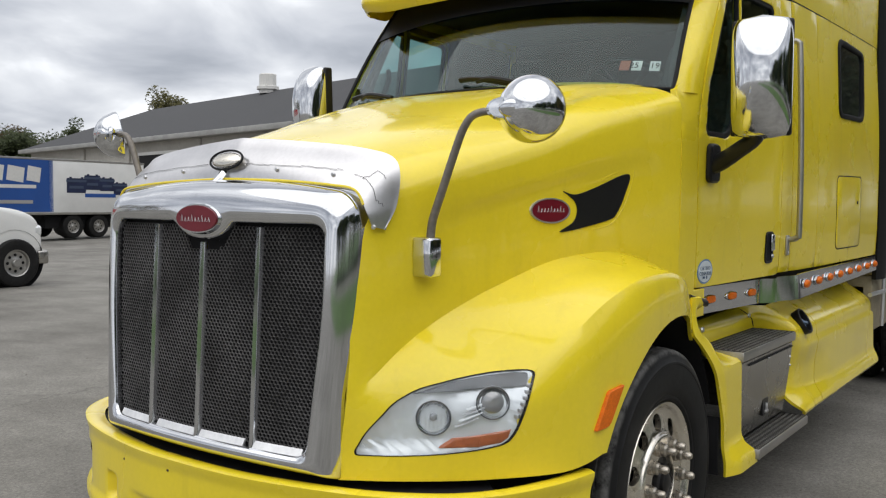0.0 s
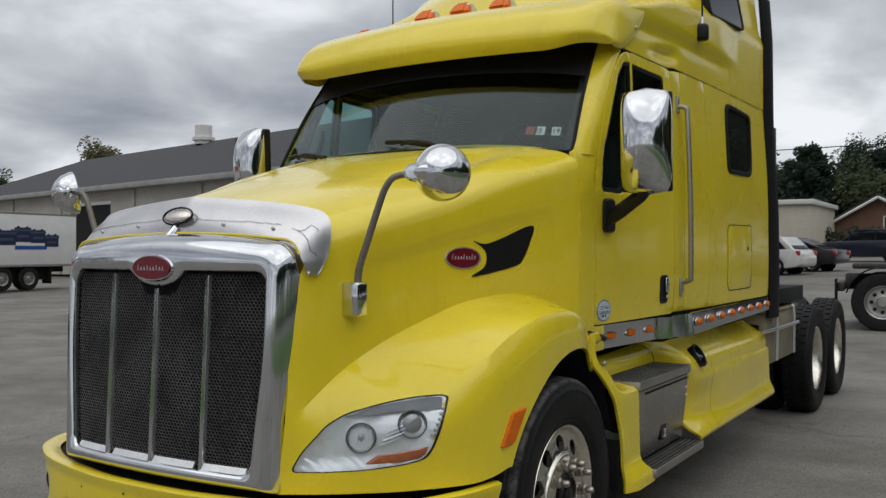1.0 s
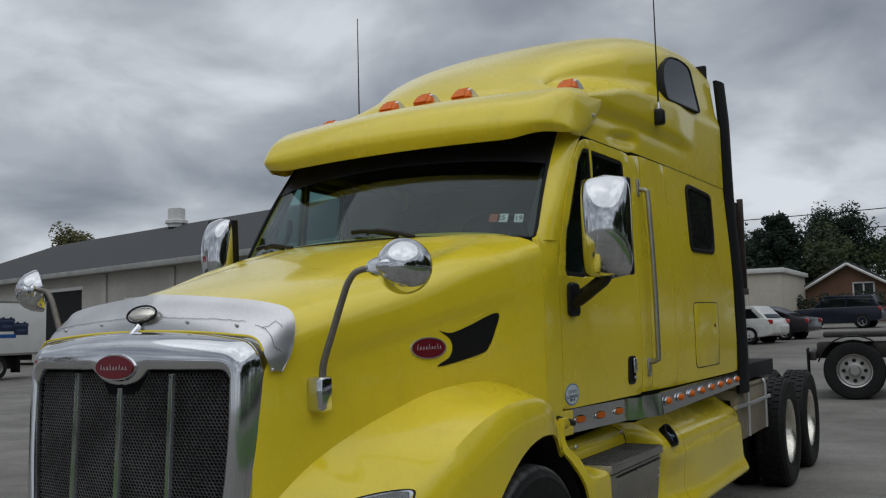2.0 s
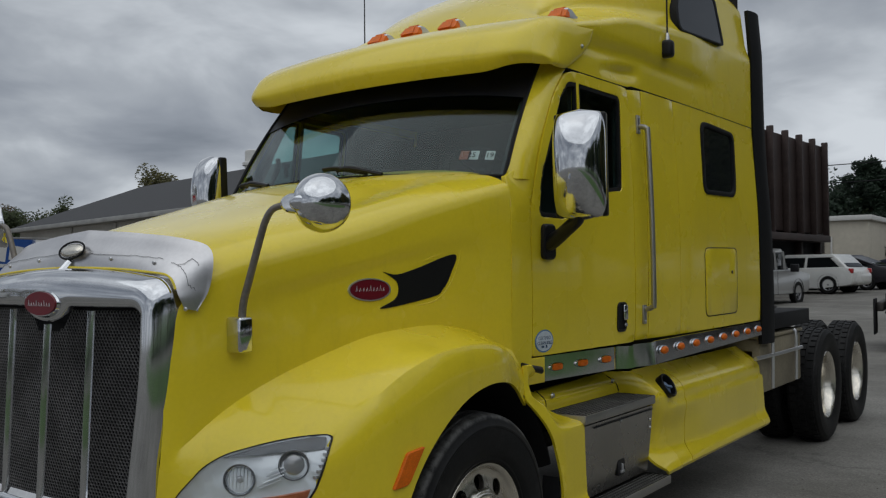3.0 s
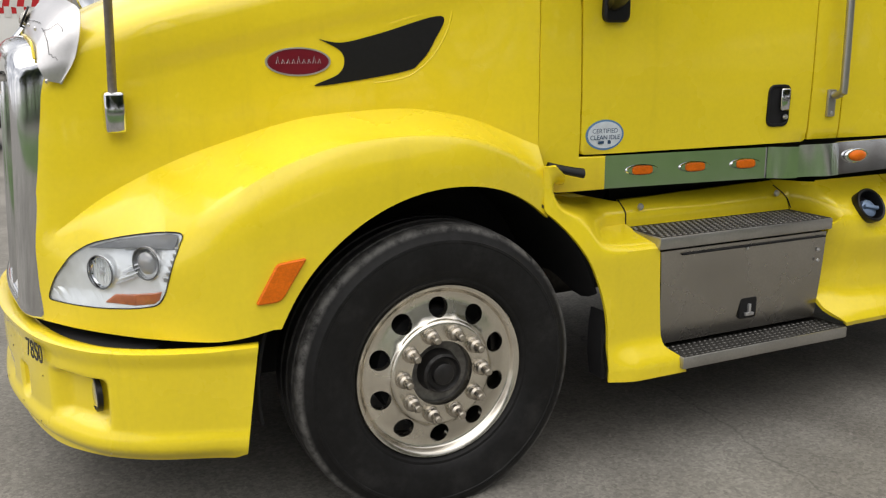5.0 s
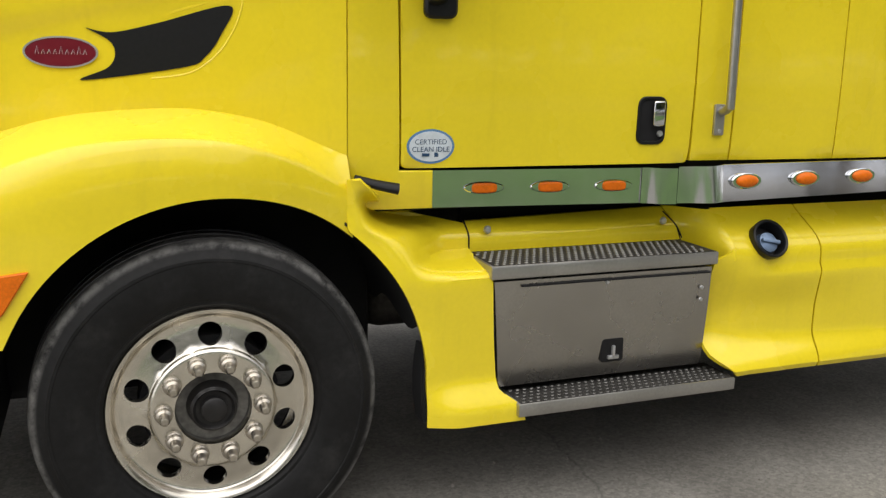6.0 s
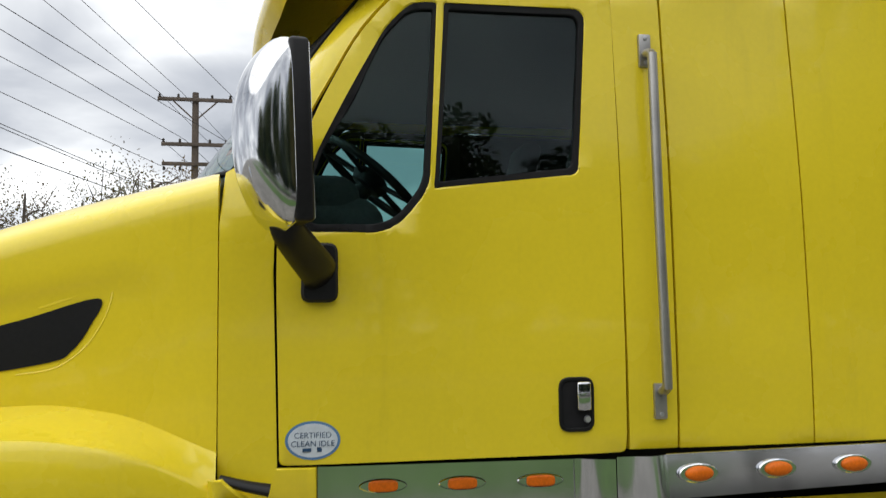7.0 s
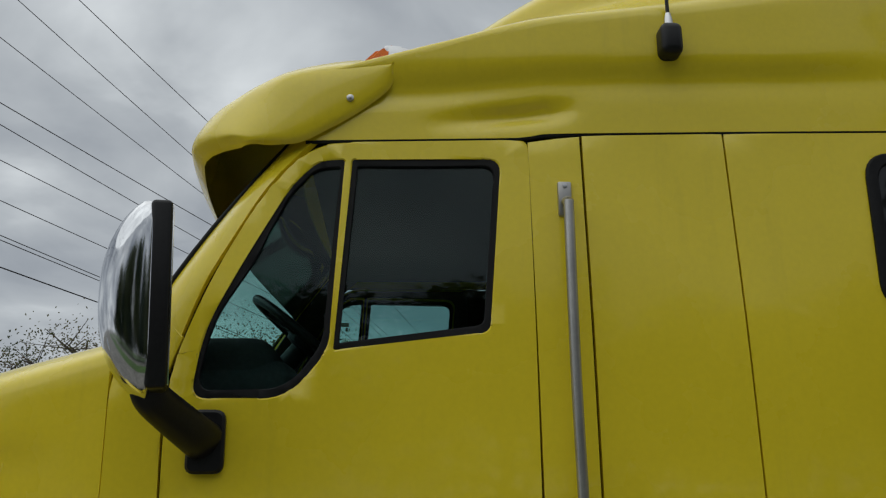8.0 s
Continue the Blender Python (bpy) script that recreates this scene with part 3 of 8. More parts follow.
    # dark backing
    part("radiator", sheet(6, 6, lambda u, v: (grille_x(YC - 0.56 + 1.12 * u, 0.72 + 0.80 * v) + 0.055, YC - 0.56 + 1.12 * u, 0.72 + 0.80 * v), 0.01), DARK, surround)
    # oval maker's plate over the middle bar
    ring = [(grille_x(YC, 1.497) - 0.022, YC + 0.110 * math.cos(a), 1.500 + 0.049 * math.sin(a)) for a in np.linspace(0, 2 * math.pi, 41)]
    bm = bmesh.new()
    vs = [bm.verts.new(p) for p in ring[:-1]]
    back = [bm.verts.new((p[0] + 0.022, YC + (p[1] - YC) * 1.08, 1.500 + (p[2] - 1.500) * 1.18)) for p in ring[:-1]]
    for i in range(40):
        bm.faces.new((vs[i], vs[(i + 1) % 40], back[(i + 1) % 40], back[i]))
    bm.faces.new(vs)
    plate = part("badge_mount", bm, CHROME, surround)
    bm = bmesh.new()
    front = [bm.verts.new((p[0] - 0.005, YC + (p[1] - YC) * 0.95, 1.500 + (p[2] - 1.500) * 0.91)) for p in ring[:-1]]
    rear = [bm.verts.new((p[0] + 0.004, YC + (p[1] - YC) * 0.97, 1.500 + (p[2] - 1.500) * 0.93)) for p in ring[:-1]]
    for i in range(40):
        bm.faces.new((front[i], front[(i + 1) % 40], rear[(i + 1) % 40], rear[i]))
    bm.faces.new(front)
    part("front_badge", bm, RED, surround, "dark red oval badge")
    bm = None
    for k in range(9):
        y = YC - 0.074 + k * 0.0175
        hgt = 0.016 if k in (2, 5, 8) else 0.008
        bm = tube([(ring[0][0] - 0.007, y, 1.490), (ring[0][0] - 0.007, y + 0.005, 1.496 + hgt), (ring[0][0] - 0.007, y + 0.009, 1.490)], 0.0011, 5, bm)
    part("badge_flourish", bm, SILVER, surround)
    return surround


def build_deflector(truck):
    half = [(-1.132, 0.352, 1.484), (-1.150, 0.362, 1.530), (-1.155, 0.400, 1.590), (-1.160, 0.50, 1.607), (-1.166, 0.72, 1.622), (-1.170, 1.0, 1.630)]
    tops = [(-1.082, 0.337, 1.474), (-1.030, 0.328, 1.560), (-1.004, 0.350, 1.690), (-1.030, 0.46, 1.735), (-1.055, 0.72, 1.765), (-1.075, 1.0, 1.785)]
    lo, hi = curve_points(half, 8), curve_points(tops, 8)
    lo += [Vector((p.x, 2 * YC - p.y, p.z)) for p in reversed(lo[:-1])]
    hi += [Vector((p.x, 2 * YC - p.y, p.z)) for p in reversed(hi[:-1])]
    n = len(lo) - 1

    def f(u, v):
        i = round(u * n)
        p = lo[i].lerp(hi[i], v)
        p.x -= 0.022 * math.sin(math.pi * v) * math.sin(math.pi * u) ** 0.5
        if v > 0.86:
            p.x -= 0.010 * (v - 0.86) / 0.14
        return p
    bm = sheet(n, 12, f, 0.004)
    shield = part("bug_deflector", bm, DEFLECTOR, truck, "bright stainless bug deflector, dented and wavy")
    # cracks and creases in the sheet
    rnd = random.Random(12)
    for pts in (((0.10, 0.62), (0.13, 0.40), (0.20, 0.36), (0.27, 0.38)), ((0.30, 0.44), (0.36, 0.42), (0.43, 0.40), (0.47, 0.42)), ((0.54, 0.42), (0.62, 0.40), (0.70, 0.43), (0.76, 0.36)), ((0.17, 0.70), (0.21, 0.64), (0.225, 0.30))):
        line = [f(round(u * n) / n, v + rnd.uniform(-0.012, 0.012)) + Vector((-0.0035, 0, 0)) for u, v in ((a[0] + (b[0] - a[0]) * k / 7, a[1] + (b[1] - a[1]) * k / 7) for a, b in zip(pts, pts[1:]) for k in range(7))]
        part("crack", tube(line, 0.0008, 4), NUMBER, shield)
    for y in (0.352, 0.52, 0.75, 1.25, 1.48, 1.648):
        i = min(range(n + 1), key=lambda k: abs(lo[k].y - y) + (0.3 if (lo[k].y < 0.4 or lo[k].y > 1.6) and 0.4 < y < 1.6 else 0))
        p = f(i / n, 0.30 if 0.4 < y < 1.6 else 0.12)
        part("rivet", lathe([(0.0, -0.006), (0.006, -0.005), (0.008, 0.0), (0.006, 0.004)], 10, (p.x - 0.003, p.y, p.z), "x"), SILVER, shield)
    # yellow edge of the bonnet between surround and deflector
    bm = tube([Vector((p.x - 0.006, p.y, p.z + 0.007)) for p in lo[10:-10]], 0.0045, 8)
    part("bonnet_edge", bm, YELLOW, truck)
    # ornament: a leaning stem and a flattened bird-like head within an oval ring
    base = Vector((-1.165, YC, 1.615))
    orn = part("hood_ornament", tube(curve_points([base + Vector((-0.035, 0.01, 0.0)), base + Vector((-0.01, 0.004, 0.03)), base + Vector((0.02, 0, 0.07))], 5), lambda t: 0.019 - 0.003 * t, 10), CHROME, truck, "chrome bonnet ornament")
    bm = bmesh.new()
    bmesh.ops.create_uvsphere(bm, u_segments=20, v_segments=12, radius=1)
    for v in bm.verts:
        v.co = base + Vector((0.004 + 0.016 * v.co.x + 0.014 * v.co.z, 0.072 * v.co.y, 0.088 + 0.027 * v.co.z))
    part("head", bm, POLISHED, orn)
    ring = [base + Vector((0.004 + 0.016 * math.sin(a), 0.082 * math.cos(a), 0.088 + 0.034 * math.sin(a))) for a in np.linspace(0, 2 * math.pi, 37)]
    part("ring", tube(ring, 0.004, 8), GASKET, orn)


def headlight_outline():
    """Outline in (x, z) of the lamp glass on the wing."""
    pts = [(-1.189, 0.786), (-1.170, 0.850), (-1.116, 0.934), (-1.054, 0.978), (-0.973, 1.004), (-0.895, 1.020), (-0.806, 1.036), (-0.848, 0.939), (-0.871, 0.844), (-0.890, 0.806), (-0.950, 0.788), (-1.037, 0.776), (-1.122, 0.771), (-1.186, 0.772)]
    return rounded(pts, (0.02, 0.03, 0.03, 0.03, 0.03, 0.03, 0.018, 0.04, 0.04, 0.03, 0.03, 0.03, 0.03, 0.01), 4)


def build_headlights(truck):
    out = headlight_outline()
    cx, cz = -1.0, 0.87

    def grown(k):
        return [(cx + (x - cx) * k, cz + (z - cz) * (1 + (k - 1) * 1.6)) for x, z in out]
    xs, zs = [-1.1, -1.05, -1.0, -0.95, -0.9, -0.85], [0.80, 0.85, 0.90, 0.95]
    fine_x, fine_z = [-1.16 + 0.02 * i for i in range(18)], [0.79 + 0.03 * i for i in range(8)]
    lamp = pair("headlight", panel(grown(1.006), (grown(0.992),), lambda x, z: hood_side(x, z) - 0.002, 0.008, xs, zs), GASKET, truck, "swept clear headlamp with a thin black seal")

    def bowl_y(x, z):
        # shallow at the rim, deeper inside
        d = min(math.hypot(x - a, z - b) for a, b in out)
        return hood_side(x, z) + 0.006 + 0.030 * step(0.0, 0.045, d)
    for k, holder in enumerate(lamp):
        def side(bm):
            return flipped(bm, YC) if k else bm
        part("lamp_bowl", side(panel(grown(1.0), (), bowl_y, 0.004, fine_x, fine_z)), BOWL, holder, "silvery reflector housing")
        # main-beam bowl and dipped-beam projector
        for name, x, z, r, mat in (("main_beam", -1.036, 0.890, 0.051, CHROME), ("projector", -0.912, 0.935, 0.049, SILVER)):
            y = hood_side(x, z) + 0.014
            a = math.atan2(hood_side(x + 0.05, z) - hood_side(x - 0.05, z), 0.1)
            turn = pose(x, y, z, 0, 0, math.degrees(a))
            bm = lathe([(r, -0.004), (r * 1.10, 0.0), (r * 1.04, 0.010), (r * 0.94, 0.004), (r * 0.80, 0.018), (r * 0.45, 0.030), (r * 0.15, 0.033), (0, 0.033)], 28)
            part(name, side(moved(bm, turn)), mat, holder)
            ring = [turn @ Vector((r * 1.06 * math.cos(t), -0.003, r * 1.06 * math.sin(t))) for t in np.linspace(0, 2 * math.pi, 33)]
            part("bowl_ring", side(tube(ring, 0.0024, 6)), BROWGREY, holder)
            if name == "main_beam":
                for j in range(-3, 4):
                    h = 0.80 * math.sqrt(r * r - (0.0125 * j) ** 2)
                    part("reflector_fin", side(moved(rbox(0.0125 * j - 0.0012, 0.0125 * j + 0.0012, 0.008, 0.028, -h, h, 0.0005), turn)), BOWL, holder)
                part("bulb_shield", side(moved(lathe([(0, 0.0), (0.010, 0.003), (0.013, 0.012), (0.012, 0.028)], 16), turn)), SILVER, holder)
            else:
                part("projector_lens", side(moved(lathe([(0, -0.010), (r * 0.4, -0.008), (r * 0.70, 0.0), (r * 0.74, 0.008)], 24), turn)), FOGGLASS, holder, "grey projector lens")
        amber = [(-1.030, 0.796), (-1.000, 0.826), (-0.95, 0.832), (-0.900, 0.842), (-0.878, 0.852), (-0.884, 0.822), (-0.905, 0.806), (-0.95, 0.797)]
        part("indicator", side(panel(amber, (), lambda x, z: hood_side(x, z) + 0.006, 0.02, [-0.95, -0.9], bevel=0.003)), INDICATOR, holder, "orange turn signal strip")
        # slanting vanes between the two lamps, a brow over them
        for j in range(4):
            xa, za = -0.995 + 0.010 * j, 0.862 + 0.017 * j
            line = [(x, hood_side(x, z) + 0.020, z) for x, z in ((xa, za), (xa + 0.025, za + 0.012), (xa + 0.050, za + 0.026))]
            part("reflector_vane", side(tube(line, lambda t: 0.0055 - 0.002 * t, 6, flat=0.5)), BOWL if j % 2 else SILVER, holder)
        brow = [(-1.062, 0.962), (-0.973, 0.996), (-0.895, 1.012), (-0.818, 1.027), (-0.836, 0.984), (-0.90, 0.979), (-0.98, 0.969)]
        part("lamp_brow", side(panel(rounded(brow, 0.006, 3), (), lambda x, z: hood_side(x, z) + 0.003, 0.02, [-0.95, -0.9], bevel=0.002)), BROWGREY, holder, "grey band along the top of the lamp")
        # a stack of small ribs by the outer edge
        for j in range(6):
            zz, xx = 0.892 + 0.019 * j, -0.862 + 0.0075 * j
            part("lamp_rib", side(rbox(xx - 0.011, xx + 0.011, hood_side(xx, zz) + 0.006, hood_side(xx, zz) + 0.022, zz - 0.006, zz + 0.006, 0.002)), SILVER, holder)
        part("lamp_glass", side(panel(grown(0.992), (), lambda x, z: hood_side(x, z) - 0.0035, 0.003, xs, zs)), LAMPGLASS, holder, "clear plastic lens").visible_shadow = False
    # orange side marker on the wing just before the wheel
    mk = rounded([(-0.562, 0.942), (-0.474, 0.954), (-0.556, 0.824), (-0.631, 0.818)], (0.012, 0.008, 0.02, 0.01), 4)
    pair("side_marker", panel(mk, (), lambda x, z: hood_side(x, z) - 0.012, 0.02, bevel=0.003), AMBER, truck, "orange side marker lamp")


def bumper_plan(u):
    """Plan line of the bumper, u 0 at the driver's end to 1 at the other."""
    half = [(-0.628, -0.165), (-0.78, -0.125), (-0.95, -0.06), (-1.08, 0.035), (-1.17, 0.16), (-1.235, 0.30), (-1.29, 0.50), (-1.335, 0.75), (-1.345, 1.0)]
    k = min(u, 1 - u) * 2 * (len(half) - 1)
    pts = [Vector((x, y, 0)) for x, y in half]
    i = min(int(k), len(half) - 2)
    t = k - i
    p0, p1, p2, p3 = pts[max(i - 1, 0)], pts[i], pts[i + 1], pts[i + 2] if i + 2 < len(pts) else Vector((pts[-2].x, 2 * YC - pts[-2].y, 0))
    p = 0.5 * ((2 * p1) + (p2 - p0) * t + (2 * p0 - 5 * p1 + 4 * p2 - p3) * t * t + (3 * p1 - p0 - 3 * p2 + p3) * t**3)
    return (p.x, p.y) if u <= 0.5 else (p.x, 2 * YC - p.y)


def bumper_point(u, z):
    x, y = bumper_plan(u)
    xa, ya = bumper_plan(max(u - 0.004, 0))
    xb, yb = bumper_plan(min(u + 0.004, 1))
    nx, ny = (yb - ya), -(xb - xa)
    ln = math.hypot(nx, ny)
    nx, ny = -nx / ln, -ny / ln
    s = min(u, 1 - u)
    push = 0.0
    push += (0.012 * step(0.43, 0.385, z) - 0.045 * step(0.38, 0.31, z) ** 1.5) * (0.62 + 0.38 * step(0.0, 0.10, s)) + 0.012 * step(0.62, 0.68, z)
    # recesses: lamp pockets near the ends, and a number-plate hollow in the middle
    for c, w, za, zb, d in ((0.232, 0.050, 0.435, 0.578, 0.040), (0.373, 0.008, 0.43, 0.525, 0.05), (0.5, 0.080, 0.43, 0.50, 0.012)):
        soft = 0.007 if w < 0.03 else 0.024
        push -= d * step(c - w - 0.008, c - w + 0.006, s) * step(c + w + 0.5 * soft, c + w - soft, s) * step(za - 0.02, za + 0.02, z) * step(zb + 0.014, zb - 0.014, z)
    return Vector((x + nx * push, y + ny * push, z))


def build_bumper(truck):
    def f(u, v):
        s = min(u, 1 - u)
        top = 0.688 - 0.007 * step(0.0, 0.07, s) - 0.006 * step(0.1, 0.45, s)
        bot = 0.318 - 0.045 * step(0.14, 0.45, s) + 0.016 * step(0.035, 0.0, s)
        w = min(v / 0.88, 1.0)
        p = bumper_point(u, bot + (top - bot) * w)
        # the ends slope back towards their lower corner
        p.x -= 0.052 * step(0.06, 0.0, s) * (1 - w)
        if v > 0.88:
            k = (v - 0.88) / 0.12
            xa, ya = bumper_plan(max(u - 0.01, 0))
            xb, yb = bumper_plan(min(u + 0.01, 1))
            n = Vector((yb - ya, -(xb - xa), 0)).normalized()
            p += n * 0.075 * k + Vector((0, 0, 0.008 * math.sin(math.pi * k) - 0.01 * k))
        return p
    bm = sheet(220, 56, f, 0.014)
    bumper = part("bumper", bm, YELLOW, truck, "yellow moulded front bumper with chipped paint")
    # dark infill between bumper and wings
    bm = sheet(60, 2, lambda u, v: (lambda p: (p.x + 0.25 * v, p.y + (YC - p.y) * 0.25 * v, p.z - 0.03 + 0.02 * v))(f(0.14 + 0.72 * u, 0.9)), 0.008)
    part("bumper_infill", bm, DARK, bumper)
    for s in (0.206, 0.794):
        side_d = 1 if s < 0.5 else -1
        # the lamp faces more to the front than the skin round it
        a = (-84 if side_d > 0 else -96)
        m = Matrix.Translation(bumper_point(s, 0.520) + Vector((-0.010, 0.0, 0))) @ pose(0, 0, 0, 0, 0, a) @ Matrix.Diagonal((1.12, 1, 1.12, 1))
        lamp = part("fog_lamp", moved(lathe([(0.050, 0.012), (0.050, -0.003), (0.0455, -0.006), (0.0445, 0.0)], 28), m), BLACK, bumper, "round fog lamp in a black ring")
        part("fog_glass", moved(lathe([(0.0, -0.006), (0.03, -0.005), (0.0445, 0.0), (0.03, 0.012), (0, 0.016)], 24), m), FOGGLASS, lamp)
    # dark tow-eye pockets
    for s in (0.373, 0.627):
        p, q = bumper_point(s - 0.006, 0.478), bumper_point(s + 0.006, 0.478)
        turn = math.degrees(math.atan2(q.y - p.y, q.x - p.x))
        c = bumper_point(s, 0.478)
        pocket = slab(rounded([(-0.024, -0.040), (0.024, -0.040), (0.024, 0.040), (-0.024, 0.040)], 0.016, 4), -0.004, 0.030, 0.002)
        part("tow_pocket", moved(pocket, Matrix.Translation(c) @ pose(0, 0, 0, 0, 0, turn + 180)), DARK, bumper, "dark tow-eye pocket")
    # fleet number on the driver's side of the bumper
    u = min((k / 400 for k in range(200)), key=lambda w: (bumper_plan(w)[1] - 0.311) ** 2)
    p, q, c = bumper_point(u - 0.01, 0.625), bumper_point(u + 0.01, 0.625), bumper_point(u, 0.620)
    d = (q - p).normalized()
    along, up = -d, Vector((0, 0, 1))
    out = along.cross(up).normalized()
    m = Matrix((along, up, out)).transposed().to_4x4()
    m.translation = c + out * 0.012
    words("fleet_number", "7850", 0.090, NUMBER, m, bumper, "black fleet number 7850", squeeze=0.78)
    # chips in the paint
    rnd = random.Random(4)
    for k in range(16):
        w, z = rnd.uniform(0.30, 0.62), rnd.uniform(0.36, 0.66)
        c = bumper_point(w, z)
        b = bmesh.new()
        bmesh.ops.create_icosphere(b, subdivisions=1, radius=rnd.uniform(0.0025, 0.006))
        for v in b.verts:
            v.co.x *= 0.4
            v.co.y *= rnd.uniform(0.6, 1.8)
        part("paint_chip", moved(b, Matrix.Translation(c)), RUST, bumper)
    return bumper


LEDGE = material("brushed_ledge", (0.78, 0.78, 0.78), 0.40, 0.7, grain=(70, 0.06), stain=(8, 0.1))
MESHGREY = material("mesh_metal", (0.150, 0.146, 0.144), 0.45, 0.45, grain=(60, 0.2), stain=(6, 0.3))
DEFLECTOR = material("worn_stainless", (0.64, 0.63, 0.635), 0.34, 1.0, grain=(70, 0.04), stain=(5, 0.08), bump=(4, 0.05, 0.02))
BOWL = material("reflector_silver", (0.86, 0.88, 0.88), 0.22, 0.40, grain=(40, 0.04), stain=(14, 0.06))
BROWGREY = material("lamp_grey", (0.13, 0.135, 0.14), 0.4, 0.3, stain=(20, 0.15))
INDICATOR = material("indicator_orange", (0.46, 0.13, 0.045), 0.3, coat=0.5, stain=(40, 0.2))
FOGGLASS = material("fog_glass", (0.40, 0.405, 0.41), 0.12, 0.5)
NUMBER = material("black_lettering", (0.012, 0.012, 0.012), 0.5)
RUST = material("bare_chip", (0.045, 0.03, 0.02), 0.8)


def build_cab(truck):
    zcuts = [1.25 + 0.075 * i for i in range(19)]
    # cowl side between bonnet and door
    cowl = [(0.453, 1.10), (0.53, 1.055), (0.735, 1.055), (0.735, 1.180), (0.622, 1.181), (0.610, 1.75), (0.616, 1.94), (0.655, 2.05), (0.62, 2.09), (0.545, 2.10), (0.470, 2.055), (0.454, 1.90)]
    cs = pair("cowl_side", panel(cowl, (), lambda x, z: side_y(x, z) + 0.05 * step(1.88, 2.15, z) * step(0.66, 0.50, x), 0.03, [0.5, 0.56, 0.6], zcuts, bevel=0.004), YELLOW, truck)
    # doors with a quarter light and a drop window
    outer = rounded([(0.628, 1.188), (1.678, 1.192), (1.682, 2.663), (1.02, 2.663), (0.873, 2.505), (0.72, 2.215), (0.624, 1.945), (0.618, 1.75)], (0.02, 0.02, 0.03, 0.12, 0.2, 0.2, 0.1, 0.1), 6)
    quarter = rounded([(0.688, 1.872), (0.965, 1.868), (1.078, 2.008), (1.114, 2.604), (1.035, 2.602), (0.955, 2.524), (0.833, 2.305), (0.716, 2.072)], (0.05, 0.10, 0.05, 0.01, 0.05, 0.15, 0.15, 0.15), 6)
    drop = rounded([(1.092, 2.006), (1.548, 2.054), (1.596, 2.600), (1.138, 2.604)], (0.01, 0.03, 0.05, 0.01), 5)
    xc = [0.70 + 0.09 * i for i in range(11)]

    def shrink(o, k):
        cx, cz = sum(p[0] for p in o) / len(o), sum(p[1] for p in o) / len(o)
        out = []
        for x, z in o:
            d = math.hypot(x - cx, z - cz)
            out.append((cx + (x - cx) * (d - k) / d, cz + (z - cz) * (d - k) / d))
        return out
    # a raised pressing round the windows
    def door_y(x, z):
        return side_y(x, z)
    doors = pair("door", panel(outer, (quarter, drop), door_y, 0.035, xc, zcuts, bevel=0.005), YELLOW, truck, "yellow cab door, closed")
    for k, door in enumerate(doors):
        def side(bm):
            return flipped(bm, YC) if k else bm
        for name, hole in (("quarter_light", quarter), ("door_window", drop)):
            part("window_seal", side(panel(shrink(hole, -0.004), (shrink(hole, 0.026),), lambda x, z: side_y(x, z) + 0.004, 0.022, xc, zcuts, bevel=0.003)), GASKET, door)
            pane = part(name, side(panel(shrink(hole, 0.02), (), lambda x, z: side_y(x, z) + 0.016, 0.004, xc, zcuts)), GLASS, door, "tinted side glass")
            pane.visible_shadow = False
        part("door_trim", side(panel(shrink(outer, 0.02), (shrink(quarter, -0.012), shrink(drop, -0.012)), lambda x, z: side_y(x, z) + 0.042, 0.02, xc, zcuts)), INTERIOR, door, "dark inner trim")
        # recessed black handle with a bright paddle and lock
        hz = 1.345
        cup = rounded([(1.464, hz - 0.086), (1.574, hz - 0.086), (1.574, hz + 0.080), (1.464, hz + 0.080)], 0.034, 5)
        hole = shrink(cup, 0.012)
        handle = part("door_handle", side(panel(cup, (hole,), lambda x, z: side_y(x, z) - 0.007, 0.012, bevel=0.002)), BLACK, door, "black recessed door handle")
        part("cup", side(panel(shrink(cup, 0.006), (), lambda x, z: side_y(x, z) - 0.002, 0.004)), DARK, handle)
        part("paddle", side(rbox(1.517, 1.562, side_y(1.55) - 0.018, side_y(1.55) - 0.002, hz - 0.022, hz + 0.066, 0.009, 3)), CHROME, handle)
        part("lock", side(lathe([(0, -0.012), (0.009, -0.012), (0.0115, -0.004)], 14, (1.550, side_y(1.55), hz - 0.048))), SILVER, handle)
    near = doors[0]
    # sticker low on the driver's door
    cx, cz = 0.724, 1.259
    def on(x, z, d):
        return side_y(x, z) - d
    st = part("round_sticker", panel(ellipse(cx, cz, 0.080, 0.056, 40), (), lambda x, z: on(x, z, 0.0025), 0.003), STICKERBLUE, near, "oval white sticker with a blue rim")
    part("sticker_face", panel(ellipse(cx, cz, 0.072, 0.049, 40), (), lambda x, z: on(x, z, 0.0035), 0.001), STICKER, st)
    for text, dz, size in (("CERTIFIED", 0.014, 0.0235), ("CLEAN IDLE", -0.010, 0.0235)):
        m = Matrix.Translation((cx, on(cx, cz, 0.0042), cz + dz)) @ pose(0, 0, 0, 90, 0, math.degrees(math.atan2(side_y(cx + 0.1) - side_y(cx - 0.1), 0.2)))
        words("sticker_words", text, size, STICKERINK, m, st, thick=0.0003)
    part("sticker_bars", rbox(cx - 0.03, cx - 0.005, on(cx, cz, 0.0045), on(cx, cz, 0.003), cz - 0.032, cz - 0.022, 0, bm=rbox(cx + 0.012, cx + 0.026, on(cx, cz, 0.0045), on(cx, cz, 0.003), cz - 0.034, cz - 0.020, 0)), STICKERINK, st)
    # post between door and sleeper, then the sleeper's side in two sheets
    post = [(1.688, 1.20), (1.842, 1.20), (1.842, 2.672), (1.682, 2.655)]
